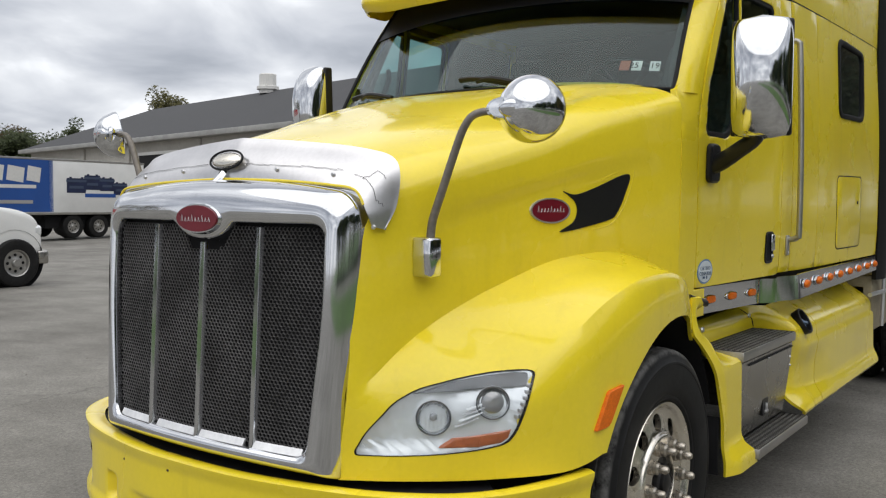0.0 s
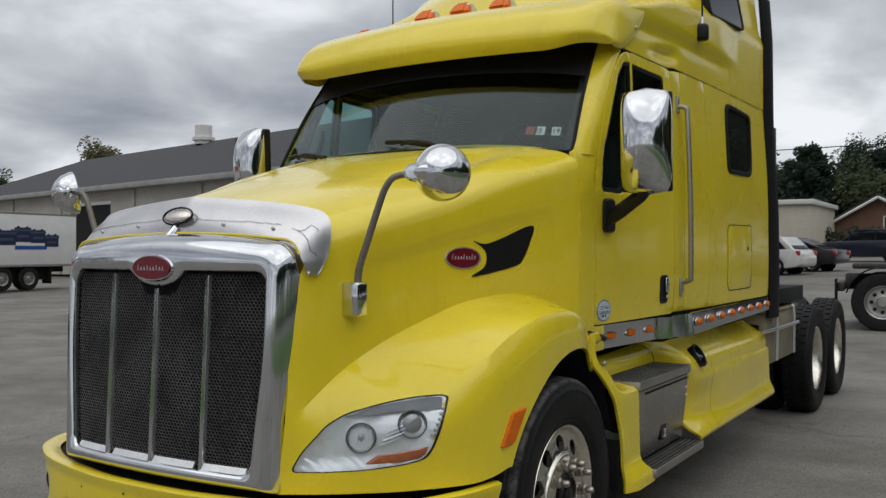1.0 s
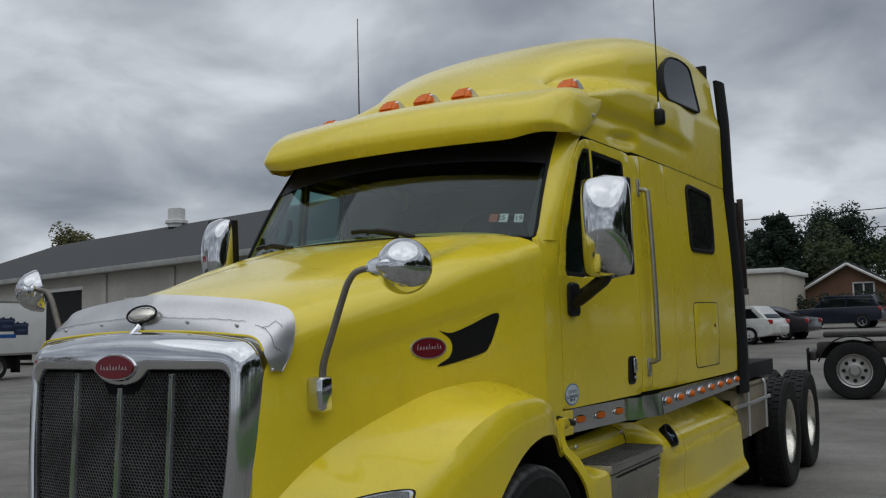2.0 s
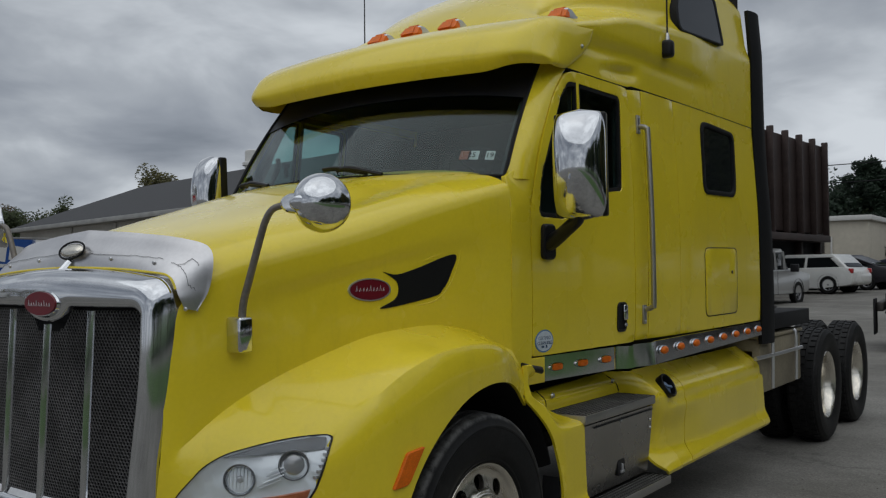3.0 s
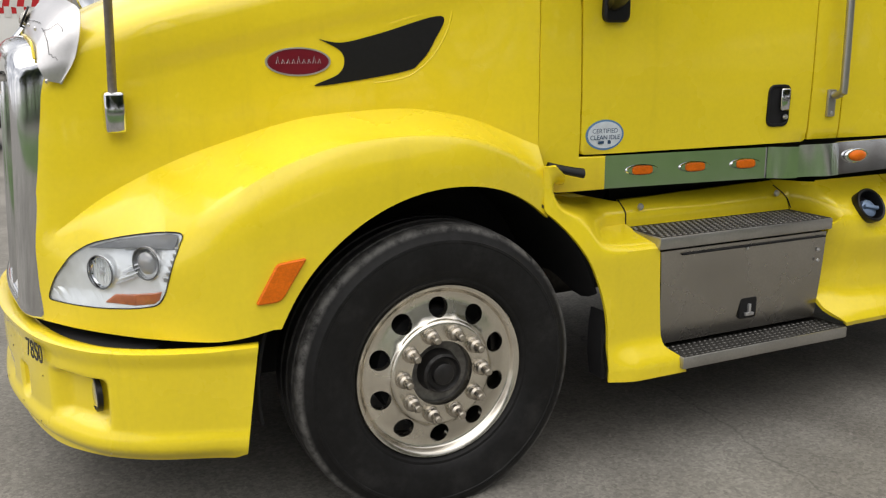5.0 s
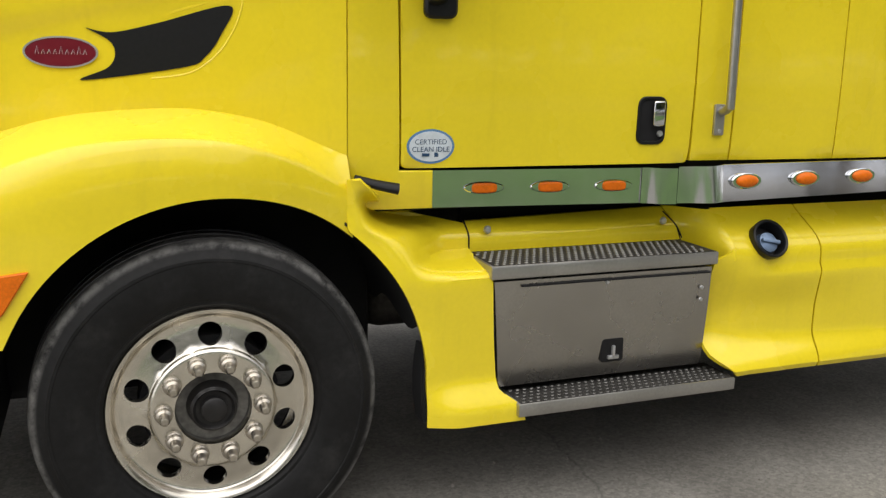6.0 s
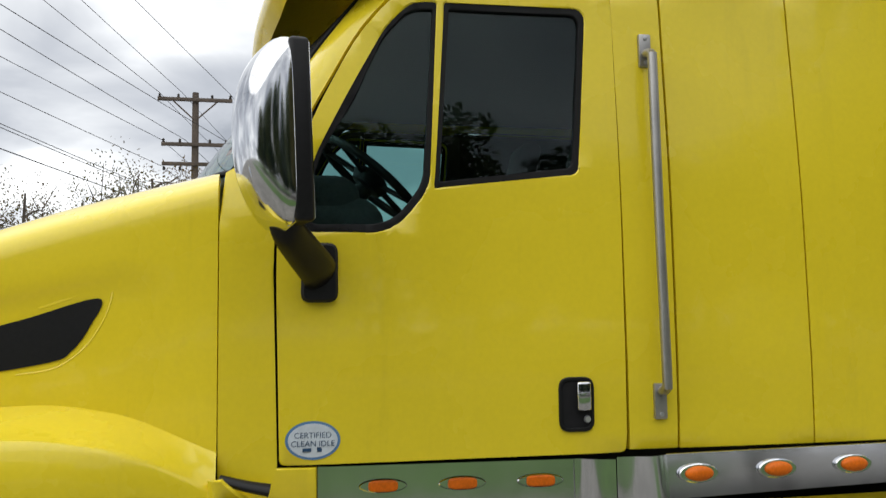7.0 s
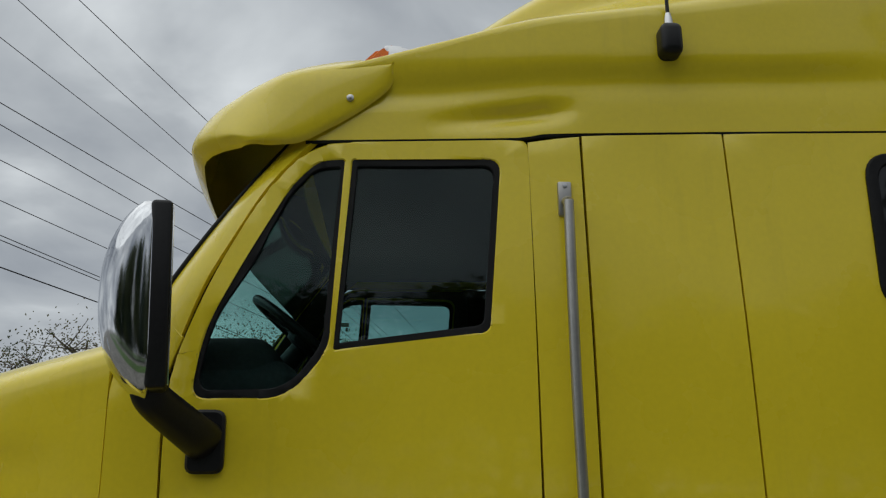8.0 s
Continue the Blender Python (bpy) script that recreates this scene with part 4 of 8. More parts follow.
    pair("rear_post", panel(post, (), lambda x, z: side_y(x, z), 0.03, [1.76], zcuts, bevel=0.004), YELLOW, truck)
    a = [(1.850, 1.20), (2.296, 1.20), (2.286, 2.675), (1.850, 2.673)]
    pair("sleeper_sheet", panel(a, (), lambda x, z: side_y(x, z), 0.03, [1.92, 2.0, 2.08, 2.16, 2.23], zcuts, bevel=0.0025), YELLOW, truck)
    win = rounded([(2.715, 2.125), (3.275, 2.135), (3.320, 2.575), (2.735, 2.590)], 0.075, 6)
    b = [(2.302, 1.20), (3.785, 1.215), (3.745, 2.675), (2.292, 2.675)]
    sleeper = pair("sleeper_side", panel(b, (win,), lambda x, z: side_y(x, z), 0.03, [2.4 + 0.1 * i for i in range(14)], zcuts, bevel=0.0025), YELLOW, truck, "yellow sleeper side with a small window")
    hatch = rounded([(2.70, 1.290), (3.285, 1.295), (3.285, 1.755), (2.685, 1.748)], (0.06, 0.05, 0.06, 0.06), 5)
    for k, wall in enumerate(sleeper):
        def side(bm):
            return flipped(bm, YC) if k else bm
        part("window_seal", side(panel(shrink(win, -0.022), (shrink(win, 0.02),), lambda x, z: side_y(x, z) - 0.010, 0.03, [2.9], [2.3], bevel=0.005)), GASKET, wall)
        part("sleeper_window", side(panel(shrink(win, 0.012), (), lambda x, z: side_y(x, z) + 0.004, 0.004, [2.9], [2.3])), DARKGLASS, wall, "dark tinted sleeper window")
        part("hatch_groove", side(panel(shrink(hatch, -0.005), (shrink(hatch, 0.004),), lambda x, z: side_y(x, z) - 0.0012, 0.004, [2.9], [1.5])), GASKET, wall)
        part("luggage_hatch", side(panel(shrink(hatch, 0.008), (), lambda x, z: side_y(x, z) - 0.004, 0.006, [2.8, 3.1], [1.5], bevel=0.002)), YELLOW, wall, "yellow luggage hatch")
        part("hatch_lock", side(lathe([(0, -0.006), (0.01, -0.006), (0.012, 0)], 12, (3.17, side_y(3.17) - 0.004, 1.585))), BLACK, wall)
        # sheet joints of the sleeper behind the cab, dark lines
        part("side_trim", side(sheet(4, 16, lambda u, v: (3.800 - 0.055 * v + 0.27 * u - 0.06 * u * v, side_y(3.8, 1.2 + 2.4 * v) - 0.006 - 0.030 * math.sin(2.4 * u) + 0.16 * max(v - 0.88, 0), 1.03 + 2.56 * v), 0.03)), GASKET, wall, "black rubber gap fairing")
    # near-black sheets added inside the skins as painted shade, so that the joints read black
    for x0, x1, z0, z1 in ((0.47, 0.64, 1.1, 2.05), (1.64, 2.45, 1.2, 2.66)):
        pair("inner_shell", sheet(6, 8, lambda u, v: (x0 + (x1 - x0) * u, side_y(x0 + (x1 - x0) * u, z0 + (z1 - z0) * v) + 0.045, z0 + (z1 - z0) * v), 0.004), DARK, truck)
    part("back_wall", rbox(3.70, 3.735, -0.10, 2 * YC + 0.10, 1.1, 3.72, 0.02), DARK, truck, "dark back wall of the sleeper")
    # floor of the cab and sleeper
    part("cab_floor", rbox(0.45, 3.70, 0.06, 2 * YC - 0.06, 1.10, 1.19, 0.01), DARK, truck)
    # windscreen pillars
    def pillar(u, v):
        z = 2.050 + 0.70 * v
        front = Vector((0.488 + 0.476 * v - 0.025 * math.sin(math.pi * v), 0.034 + 0.050 * v, z))
        xr = tab(z, [(2.05, 0.656), (2.215, 0.716), (2.36, 0.793), (2.505, 0.877), (2.60, 0.955), (2.70, 1.055), (2.75, 1.11)])
        rear = Vector((xr - 0.008, side_y(xr, z) + 0.004, z))
        p = front.lerp(rear, u)
        p.y -= 0.022 * math.sin(math.pi * u ** 0.8)
        return p
    pair("pillar_trim", sheet(6, 18, lambda u, v: pillar(u, v) + Vector((0.02, 0.045, -0.01)), 0.008), INTERIOR, truck)
    pair("windscreen_pillar", sheet(10, 18, pillar, 0.02), YELLOW, truck)

    # windscreen: one bowed pane, black border at its foot and sides
    def screen(u, v):
        s = (2 * u - 1)
        b = s * s
        lo = Vector((0.27 + 0.225 * b, YC + 0.965 * s, 2.085 - 0.03 * b))
        hi = Vector((0.90 + 0.075 * b, YC + 0.915 * s, 2.80 - 0.05 * b))
        p = lo.lerp(hi, v)
        p.x -= 0.03 * math.sin(math.pi * v)
        return p
    glass = part("windscreen", sheet(28, 12, screen, 0.005), SCREENGLASS, truck, "tinted one-piece windscreen")
    glass.visible_shadow = False
    border = []
    for i in range(29):
        border.append(screen(i / 28, 0.0) + Vector((-0.006, 0, 0.006)))
    part("screen_seal", tube([screen(0, 0.98 * k / 10) + Vector((-0.004, -0.004, 0)) for k in range(10, 0, -1)] + border + [screen(1, 0.98 * k / 10) + Vector((-0.004, 0.004, 0)) for k in range(1, 11)], 0.010, 8), GASKET, glass)
    # black top border, drawn lower to paint in the visor's dark reflection
    band = sheet(28, 4, lambda u, v: screen(u, 0.645 - 0.03 * (2 * u - 1) ** 4 + (0.355 + 0.03 * (2 * u - 1) ** 4) * v) + Vector((-0.004, 0, 0.002)), 0)
    part("shade_band", band, SCREENBAND, glass, "black top border with the visor's dark reflection painted in")
    # permit stickers inside the lower corner of the screen
    for y, mat in ((0.230, STICKERORANGE), (0.180, STICKERINKW), (0.105, STICKERINKW)):
        u = (y - YC) / 0.965 / 2 + 0.5
        part("permit_sticker", sheet(1, 1, lambda a, b: screen(u + 0.022 * a, 0.128 + 0.065 * b) + Vector((0.006, 0, 0)), 0.001), mat, glass)
    for text, y in (("25", 0.203), ("19", 0.118)):
        u = (y - YC) / 0.965 / 2 + 0.5
        p, q, r = screen(u, 0.161), screen(u + 0.02, 0.161), screen(u, 0.225)
        xa, za = (p - q).normalized(), (r - p).normalized()
        nrm = xa.cross(za).normalized()
        m = Matrix((xa, za, nrm)).transposed().to_4x4()
        m.translation = p + Vector((-0.008, 0.004, 0))
        words("permit_digits", text, 0.042, NUMBER, m, glass, thick=0.0004)
    # wipers
    for c, tip in ((0.62, 1.02), (1.45, 1.85)):
        foot = screen(c / (2 * 0.965) + 0.5 - YC / (2 * 0.965), 0.02) + Vector((-0.03, 0, 0.0))
        end = screen(min((tip - YC) / 0.965 / 2 + 0.5, 0.97), 0.085) + Vector((-0.03, 0, 0.0))
        wiper = part("wiper", tube(curve_points([foot, foot.lerp(end, 0.5) + Vector((-0.02, 0, 0.02)), foot.lerp(end, 0.75)], 5), 0.011, 8), BLACK, truck, "black windscreen wiper")
        part("blade", tube(curve_points([foot.lerp(end, 0.25), foot.lerp(end, 0.7) + Vector((-0.01, 0, 0.012)), end], 6), 0.008, 6, flat=1.8), BLACK, wiper)
    return near


STICKER = material("sticker_white", (0.62, 0.68, 0.74), 0.35, coat=0.4, stain=(40, 0.08))
STICKERBLUE = material("sticker_blue", (0.10, 0.22, 0.42), 0.35, coat=0.4)
STICKERINK = material("sticker_ink", (0.02, 0.06, 0.13), 0.5)
STICKERORANGE = material("permit_orange", (0.30, 0.11, 0.07), 0.5)
STICKERINKW = material("permit_white", (0.72, 0.72, 0.70), 0.5)
SCREENGLASS = glazing("screen_glass", (0.72, 0.84, 0.83), 0.042)
SCREENBAND = material("screen_band", (0.008, 0.008, 0.010), 0.5)


# the roof moulding: shelf over the doors, then a raked dome over the sleeper
def roof_half(x):
    shelf = tab(x, [(0.95, 2.90), (1.2, 2.96), (1.4, 3.01), (1.75, 3.09), (2.2, 3.12), (2.7, 3.16), (3.74, 3.20)])
    top = tab(x, [(0.95, 2.93), (1.12, 2.99), (1.27, 3.12), (1.5, 3.29), (1.85, 3.48), (2.37, 3.70), (2.9, 3.85), (3.4, 3.91), (3.74, 3.86)])
    inset = tab(x, [(0.95, 0.62), (1.2, 0.56), (1.5, 0.41), (1.8, 0.26), (2.1, 0.135), (2.6, 0.045), (3.74, 0.03)])
    return shelf, top, inset


def roof_side(x, z):
    shelf, top, inset = roof_half(x)
    base = side_y(x, 2.68)
    bulge = (-0.024 * step(2.80, 2.95, z) + 0.012 * math.exp(-((z - 2.83 - 0.03 * step(1.3, 1.8, x)) / 0.04) ** 2)) * step(3.1, 2.5, x)
    # a hollow under the shelf fades into the sleeper behind the door
    hollow = 0.030 * math.exp(-((z - 2.745 - 0.09 * (x - 1.6)) / 0.032) ** 2) * step(1.30, 1.66, x) * step(1.86, 1.74, x)
    t = step(shelf - 0.03, shelf + 0.13, z)
    return base + bulge + hollow + inset * t + 0.16 * max(z - shelf, 0) ** 1.4


def build_roof(truck):
    xs = [0.93 + 2.815 * (i / 74) for i in range(75)]
    bm = bmesh.new()
    cols = []
    for x in xs:
        shelf, top, inset = roof_half(x)
        corner = shelf + (top - shelf) * 0.45
        ring = []
        for j in range(34):
            z0 = 2.682 - 0.012 * step(1.74, 1.66, x)
            z = z0 + (corner - z0) * j / 34
            ring.append((roof_side(x, z), z))
        yc0 = roof_side(x, corner)
        for j in range(17):
            a = 0.5 * math.pi * j / 16
            n = 2.5
            ring.append((YC - (YC - yc0) * math.cos(a) ** (2 / n), corner + (top - corner) * (math.sin(a) ** (2 / n) if j else 0)))
        full = ring + [(2 * YC - y, z) for y, z in reversed(ring[:-1])]
        cols.append([bm.verts.new((x, y, z)) for y, z in full])
    for a, b in zip(cols, cols[1:]):
        for j in range(len(a) - 1):
            bm.faces.new((a[j], b[j], b[j + 1], a[j + 1]))
    bm.faces.new(cols[-1])
    bmesh.ops.recalc_face_normals(bm, faces=bm.faces)
    roof = part("roof", bm, YELLOW, truck, "yellow raised roof with a raked front", 50)
    pair("drip_seam", tube([(x, side_y(x, 2.68) + 0.006, 2.678 - 0.012 * step(1.74, 1.66, x)) for x in np.linspace(0.99, 3.74, 30)], 0.0055, 6), GASKET, roof)
    # high side windows of the sleeper
    def window_outline(k):
        pts = rounded([(2.39, 3.155), (3.13, 3.195), (3.13, 3.55), (2.95, 3.565), (2.68, 3.53), (2.48, 3.42), (2.40, 3.29)], (0.05, 0.05, 0.06, 0.1, 0.12, 0.12, 0.1), 5)
        cx, cz = 2.75, 3.36
        return [(cx + (x - cx) * k, cz + (z - cz) * k) for x, z in pts]
    # the pane is flat: the best plane through the roof's side there, just clear of it
    rim = window_outline(1.05)
    seat = np.array([roof_side(x, z) for x, z in rim])
    grid = np.array([(1, x, z) for x, z in rim])
    flat = np.linalg.lstsq(grid, seat, rcond=None)[0]
    flat[0] -= max(0.0, float((grid @ flat - seat).max()))

    def flat_y(x, z):
        return float(flat[0] + flat[1] * x + flat[2] * z)
    for k in (0, 1):
        def side(bm):
            return flipped(bm, YC) if k else bm
        part("skylight_rim", side(panel(window_outline(1.05), (window_outline(0.97),), lambda x, z: flat_y(x, z) - 0.008, 0.05, bevel=0.003)), GASKET, roof)
        part("skylight", side(panel(window_outline(1.0), (), lambda x, z: flat_y(x, z) - 0.003, 0.01)), SKYLIGHT, roof, "dark high side window")

    # sun visor over the windscreen
    def prof(s):
        b = s * s
        front = 0.545 + 0.085 * b + 0.10 * max(0.0, (abs(s) - 0.86) / 0.14) ** 2
        return [Vector((1.34 - 0.095 * b ** 4, 0, 2.940 - 0.02 * b + 0.020 * b ** 8)), Vector((1.12 + 0.03 * b, 0, 3.0 - 0.03 * b)), Vector((0.86 + 0.05 * b, 0, 2.955 - 0.035 * b)),
                Vector((front + 0.10, 0, 2.860 - 0.035 * b)), Vector((front + 0.02, 0, 2.765 - 0.03 * b)), Vector((front, 0, 2.690 - 0.025 * b)), Vector((front + 0.035, 0, 2.630 - 0.012 * b))]

    low_edge = curve_points([(1.262, 0, 2.932), (1.260, 0, 2.890), (1.236, 0, 2.838), (1.145, 0, 2.764), (1.038, 0, 2.699), (0.967, 0, 2.664), (0.905, 0, 2.657), (0.87, 0, 2.656), (0.845, 0, 2.658)], 8)

    def visor(u, v):
        # 60 columns across and 9 more down each rounded end
        i = round(u * 78)
        s = min(max((i - 9) / 60, 0.0), 1.0) * 2 - 1
        pts = curve_points(prof(s), 5)
        k = v * (len(pts) - 1)
        j = min(int(k), len(pts) - 2)
        p = pts[j].lerp(pts[j + 1], k - j)
        half = 1.045 - 0.015 * v
        over = max(abs(s) - 0.92, 0) / 0.08
        p = Vector((p.x + 0.02 * over * over, YC + half * s, p.z - 0.034 * over ** 2.5 * step(0.92, 0.5, v) + 0.038 * step(0.72, 1.0, abs(s)) * step(0.62, 1.0, v)))
        down = max(9 - i, i - 69, 0) / 9
        if down:
            k = v * (len(low_edge) - 1)
            j = min(int(k), len(low_edge) - 2)
            q = low_edge[j].lerp(low_edge[j + 1], k - j)
            sgn = 1 if s > 0 else -1
            q.y = YC + sgn * (1.052 + 0.016 * (1 - v))
            w = down * down * (3 - 2 * down) * 0.4 + down * 0.6
            p = Vector((p.x + (q.x - p.x) * w, p.y + (q.y - p.y) * math.sin(0.5 * math.pi * down) + sgn * 0.012 * math.sin(math.pi * down), p.z + (q.z - p.z) * w))
        return p
    vis = part("sun_visor", shell(78, 36, visor, lambda p: p + Vector((0.007, 0.010 * max(-1.0, min(1.0, (YC - p.y) / 0.9)), -0.007))), YELLOW, truck, "yellow moulded sun visor", 60)
    for k in (0, 1):
        bolt = lathe([(0, -0.008), (0.005, -0.007), (0.006, -0.003), (0.011, -0.002), (0.012, 0.006)], 14, (1.128, -0.072, 2.800))
        part("visor_bolt", flipped(bolt, YC) if k else bolt, SILVER, vis)
    # five clearance lamps along the visor's top
    for y, x, z in ((0.12, 1.235, 2.998), (0.735, 1.06, 3.003), (YC, 1.05, 3.008), (1.265, 1.06, 3.003), (1.88, 1.235, 2.998)):
        base = part("clearance_lamp", slab(rounded([(x - 0.005, z - 0.02), (x + 0.185, z - 0.02), (x + 0.185, z + 0.004), (x + 0.045, z + 0.062), (x - 0.005, z + 0.062)], 0.012, 3), y - 0.056, y + 0.056, 0.012), SILVER, vis, "orange clearance lamp on a bright base")
        b = bmesh.new()
        bmesh.ops.create_cube(b, size=1)
        for v in b.verts:
            top = v.co.z > 0
            v.co = (x + (-0.085 if v.co.x < 0 else 0.020) + (0.065 if top and v.co.x < 0 else 0.02 if top else 0), y + v.co.y * (0.095 if top else 0.135), z + (0.078 if top else -0.012) - (0.0 if not top or v.co.x > 0 else 0.016))
        bmesh.ops.bevel(b, geom=b.edges[:], offset=0.018, segments=3, affect="EDGES")
        part("lamp_lens", b, AMBER, base)
    # whip aerials on both shoulders
    for k in (0, 1):
        x, y, z = (1.95 if k else 2.135), side_y(2.14, 2.68) - 0.008, 2.972
        def side(bm):
            return flipped(bm, YC) if k else bm
        ae = part("aerial_base", side(rbox(x - 0.036, x + 0.034, y - 0.075, y + 0.04, z - 0.055, z + 0.055, 0.024, 4)), BLACK, roof, "black aerial mount")
        part("aerial_foot", side(lathe([(0.016, 0.0), (0.013, 0.03), (0.008, 0.05), (0.0, 0.052)], 12, (x, y - 0.035, z + 0.05), "z")), SILVER, ae)
        part("aerial_whip", side(tube([(x, y - 0.035, z + 0.06), (x, y - 0.035, z + 0.5), (x, y - 0.035, z + 1.08)], lambda t: 0.006 - 0.0028 * t, 6)), BLACK, ae)
    return roof


SKYLIGHT = material("skylight_glass", (0.010, 0.012, 0.013), 0.03, gloss=0.45)


def build_mirrors(truck):
    for k in (0, 1):
        def side(bm):
            return flipped(bm, YC) if k else bm
        # bonnet mirror: chrome shoe, bent arm, convex bowl facing forwards
        x, y, z = -0.945, 0.292, 1.385
        shoe = part("bonnet_mirror", side(rbox(x - 0.030, x + 0.034, y - 0.050, y + 0.03, z - 0.066, z + 0.064, 0.012, 3)), CHROME, truck, "round chrome bonnet mirror on a bent arm")
        arm = curve_points([(x, y - 0.025, z + 0.05), (x + 0.001, y - 0.032, 1.50), (x + 0.001, 0.222, 1.60), (x, 0.172, 1.725), (x, 0.138, 1.798), (x + 0.004, 0.098, 1.836), (x + 0.02, 0.02, 1.846)], 6)
        part("mirror_arm", side(tube(arm, lambda t: 0.0145 - 0.0025 * t, 12)), ARMGREY, shoe, "dull grey metal arm")
        R = 0.104
        bowl = lathe([(0.0, -0.066), (0.02, -0.065), (0.045, -0.056), (0.07, -0.038), (0.09, -0.012), (R, 0.030), (R, 0.042), (R - 0.008, 0.046), (0.0, 0.030)], 40)
        m = Matrix.Translation((-0.903, -0.078, 1.842)) @ pose(0, 0, 0, 0, 0, -62) @ pose(0, 0, 0, 10, 0, 0)
        part("mirror_bowl", side(moved(bowl, m)), CHROME, shoe)
        plate = bmesh.new()
        bmesh.ops.create_uvsphere(plate, u_segments=20, v_segments=10, radius=1)
        for v in plate.verts:
            v.co = (-0.048 + 0.050 * v.co.x, -0.050 + 0.016 * v.co.y + 0.25 * (0.048 - 0.050 * v.co.x), 0.008 + 0.030 * v.co.z)
        part("bracket_plate", side(moved(plate, m)), CHROME, shoe)
        bracket = lathe([(0.0, -0.012), (0.03, -0.010), (0.036, 0.0), (0.030, 0.006)], 20)
        for v in bracket.verts:
            v.co.x *= 1.5
        m2 = Matrix.Translation((-0.915, 0.010, 1.846)) @ pose(0, 0, 0, 0, 0, -62)
        part("mirror_bracket", side(moved(bracket, m2 @ pose(0, -0.035, 0))), CHROME, shoe)

        # door mirror: tall chrome shell, black glass side to the rear, black arm from a foot on the door
        cx, cy, cz = 0.622, -0.305, 2.100
        def shell(u, v):
            a = 2 * math.pi * u
            h = 2 * v - 1
            w = (1 - abs(h) ** 5.5) ** (1 / 5.5) if abs(h) < 1 else 0.0
            w = max(w, 0.02)
            n = 2.5
            c, s = math.cos(a), math.sin(a)
            yy = math.copysign(abs(c) ** (2 / n), c) * 0.125 * w
            depth = 0.125 if s < 0 else 0.016
            deep = (1 - min(abs(h), 1.0) ** 2.3) ** 0.62 if s < 0 else w
            xx = math.copysign(abs(s) ** (2 / n), s) * depth * max(deep, 0.02)
            return Vector((cx + xx, cy + yy, cz + 0.262 * h + 0.02 * c * h * 0))
        turn = Matrix.Translation((cx, cy, cz)) @ pose(0, 0, 0, 0, -2, 14) @ Matrix.Translation((-cx, -cy, -cz))
        hous = part("door_mirror", side(moved(sheet(40, 28, shell, 0, closed_u=True), turn)), CHROME, truck, "tall chrome door mirror on a black arm", 60)
        bm = rbox(cx - 0.002, cx + 0.052, cy - 0.124, cy + 0.124, cz - 0.244, cz + 0.244, 0.012, 3)
        part("mirror_frame", side(moved(bm, turn)), BLACK, hous, "black rear frame")
        bm = rbox(cx + 0.051, cx + 0.056, cy - 0.108, cy + 0.108, cz - 0.235, cz + 0.235, 0.002)
        part("mirror_glass", side(moved(bm, turn)), MIRROR, hous, "mirror glass")
        foot_x = 0.715
        fy = side_y(foot_x, 1.7)
        bm = panel(rounded([(0.688, 1.660), (0.797, 1.660), (0.797, 1.836), (0.694, 1.838)], 0.03, 4), (), lambda x, z: side_y(x, z) - 0.028, 0.03, bevel=0.008)
        part("mirror_foot", side(bm), BLACK, hous)
        bm = tube(curve_points([(0.748, fy - 0.01, 1.742), (0.728, fy - 0.07, 1.762), (0.680, fy - 0.16, 1.808), (0.642, fy - 0.235, 1.850), (0.630, fy - 0.25, 1.89)], 6), lambda t: 0.060 - 0.016 * t, 14, flat=0.60)
        part("mirror_arm", side(bm), BLACK, hous, "thick black mirror arm")
        # grab rail behind the door
        gx, gy = 1.786, side_y(1.786)
        rail = part("grab_rail", side(tube(curve_points([(gx + 0.001, gy - 0.012, 1.375), (gx - 0.002, gy - 0.052, 1.39), (gx - 0.004, gy - 0.062, 1.44), (gx - 0.009, gy - 0.060, 1.9), (gx - 0.003, side_y(gx, 2.4) - 0.062, 2.38), (gx - 0.001, side_y(gx, 2.4) - 0.052, 2.435), (gx, side_y(gx, 2.45) - 0.012, 2.45)], 7), 0.0155, 14)), ALUMINIUM, truck, "long metal grab rail")
        for zc in (1.345, 2.462):
            yy = side_y(gx, zc)
            part("rail_foot", side(rbox(gx - 0.022, gx + 0.020, yy - 0.012, yy + 0.004, zc - 0.055, zc + 0.055, 0.005)), ALUMINIUM, rail)
            for dz in (-0.04, 0.04):
                part("rail_screw", side(lathe([(0, -0.004), (0.007, -0.003), (0.008, 0.001)], 10, (gx, yy - 0.012, zc + dz))), SILVER, rail)


ARMGREY = material("arm_grey", (0.20, 0.18, 0.16), 0.45, 0.5, grain=(60, 0.15), stain=(6, 0.2))
MIRROR = material("mirror", (0.9, 0.9, 0.9), 0.01, 1.0)


def skirt_y(x, z):
    """Outer face of the chassis fairing below the doors."""
    body = -0.172
    roll = 0.19 * step(0.82, 1.03, z) ** 1.7
    flare = -0.020 * step(0.56, 0.42, z) * step(2.15, 1.85, x) - 0.036 * step(0.54, 0.43, z) + 0.012 * step(0.425, 0.405, z)
    waist = 0.035 * step(0.80, 0.62, z) * step(0.38, 0.56, z) * step(2.6, 2.0, x)
    ridge = -0.014 * step(0.800, 0.780, z) * step(1.9, 2.1, x)
    return body + roll + flare + waist + ridge


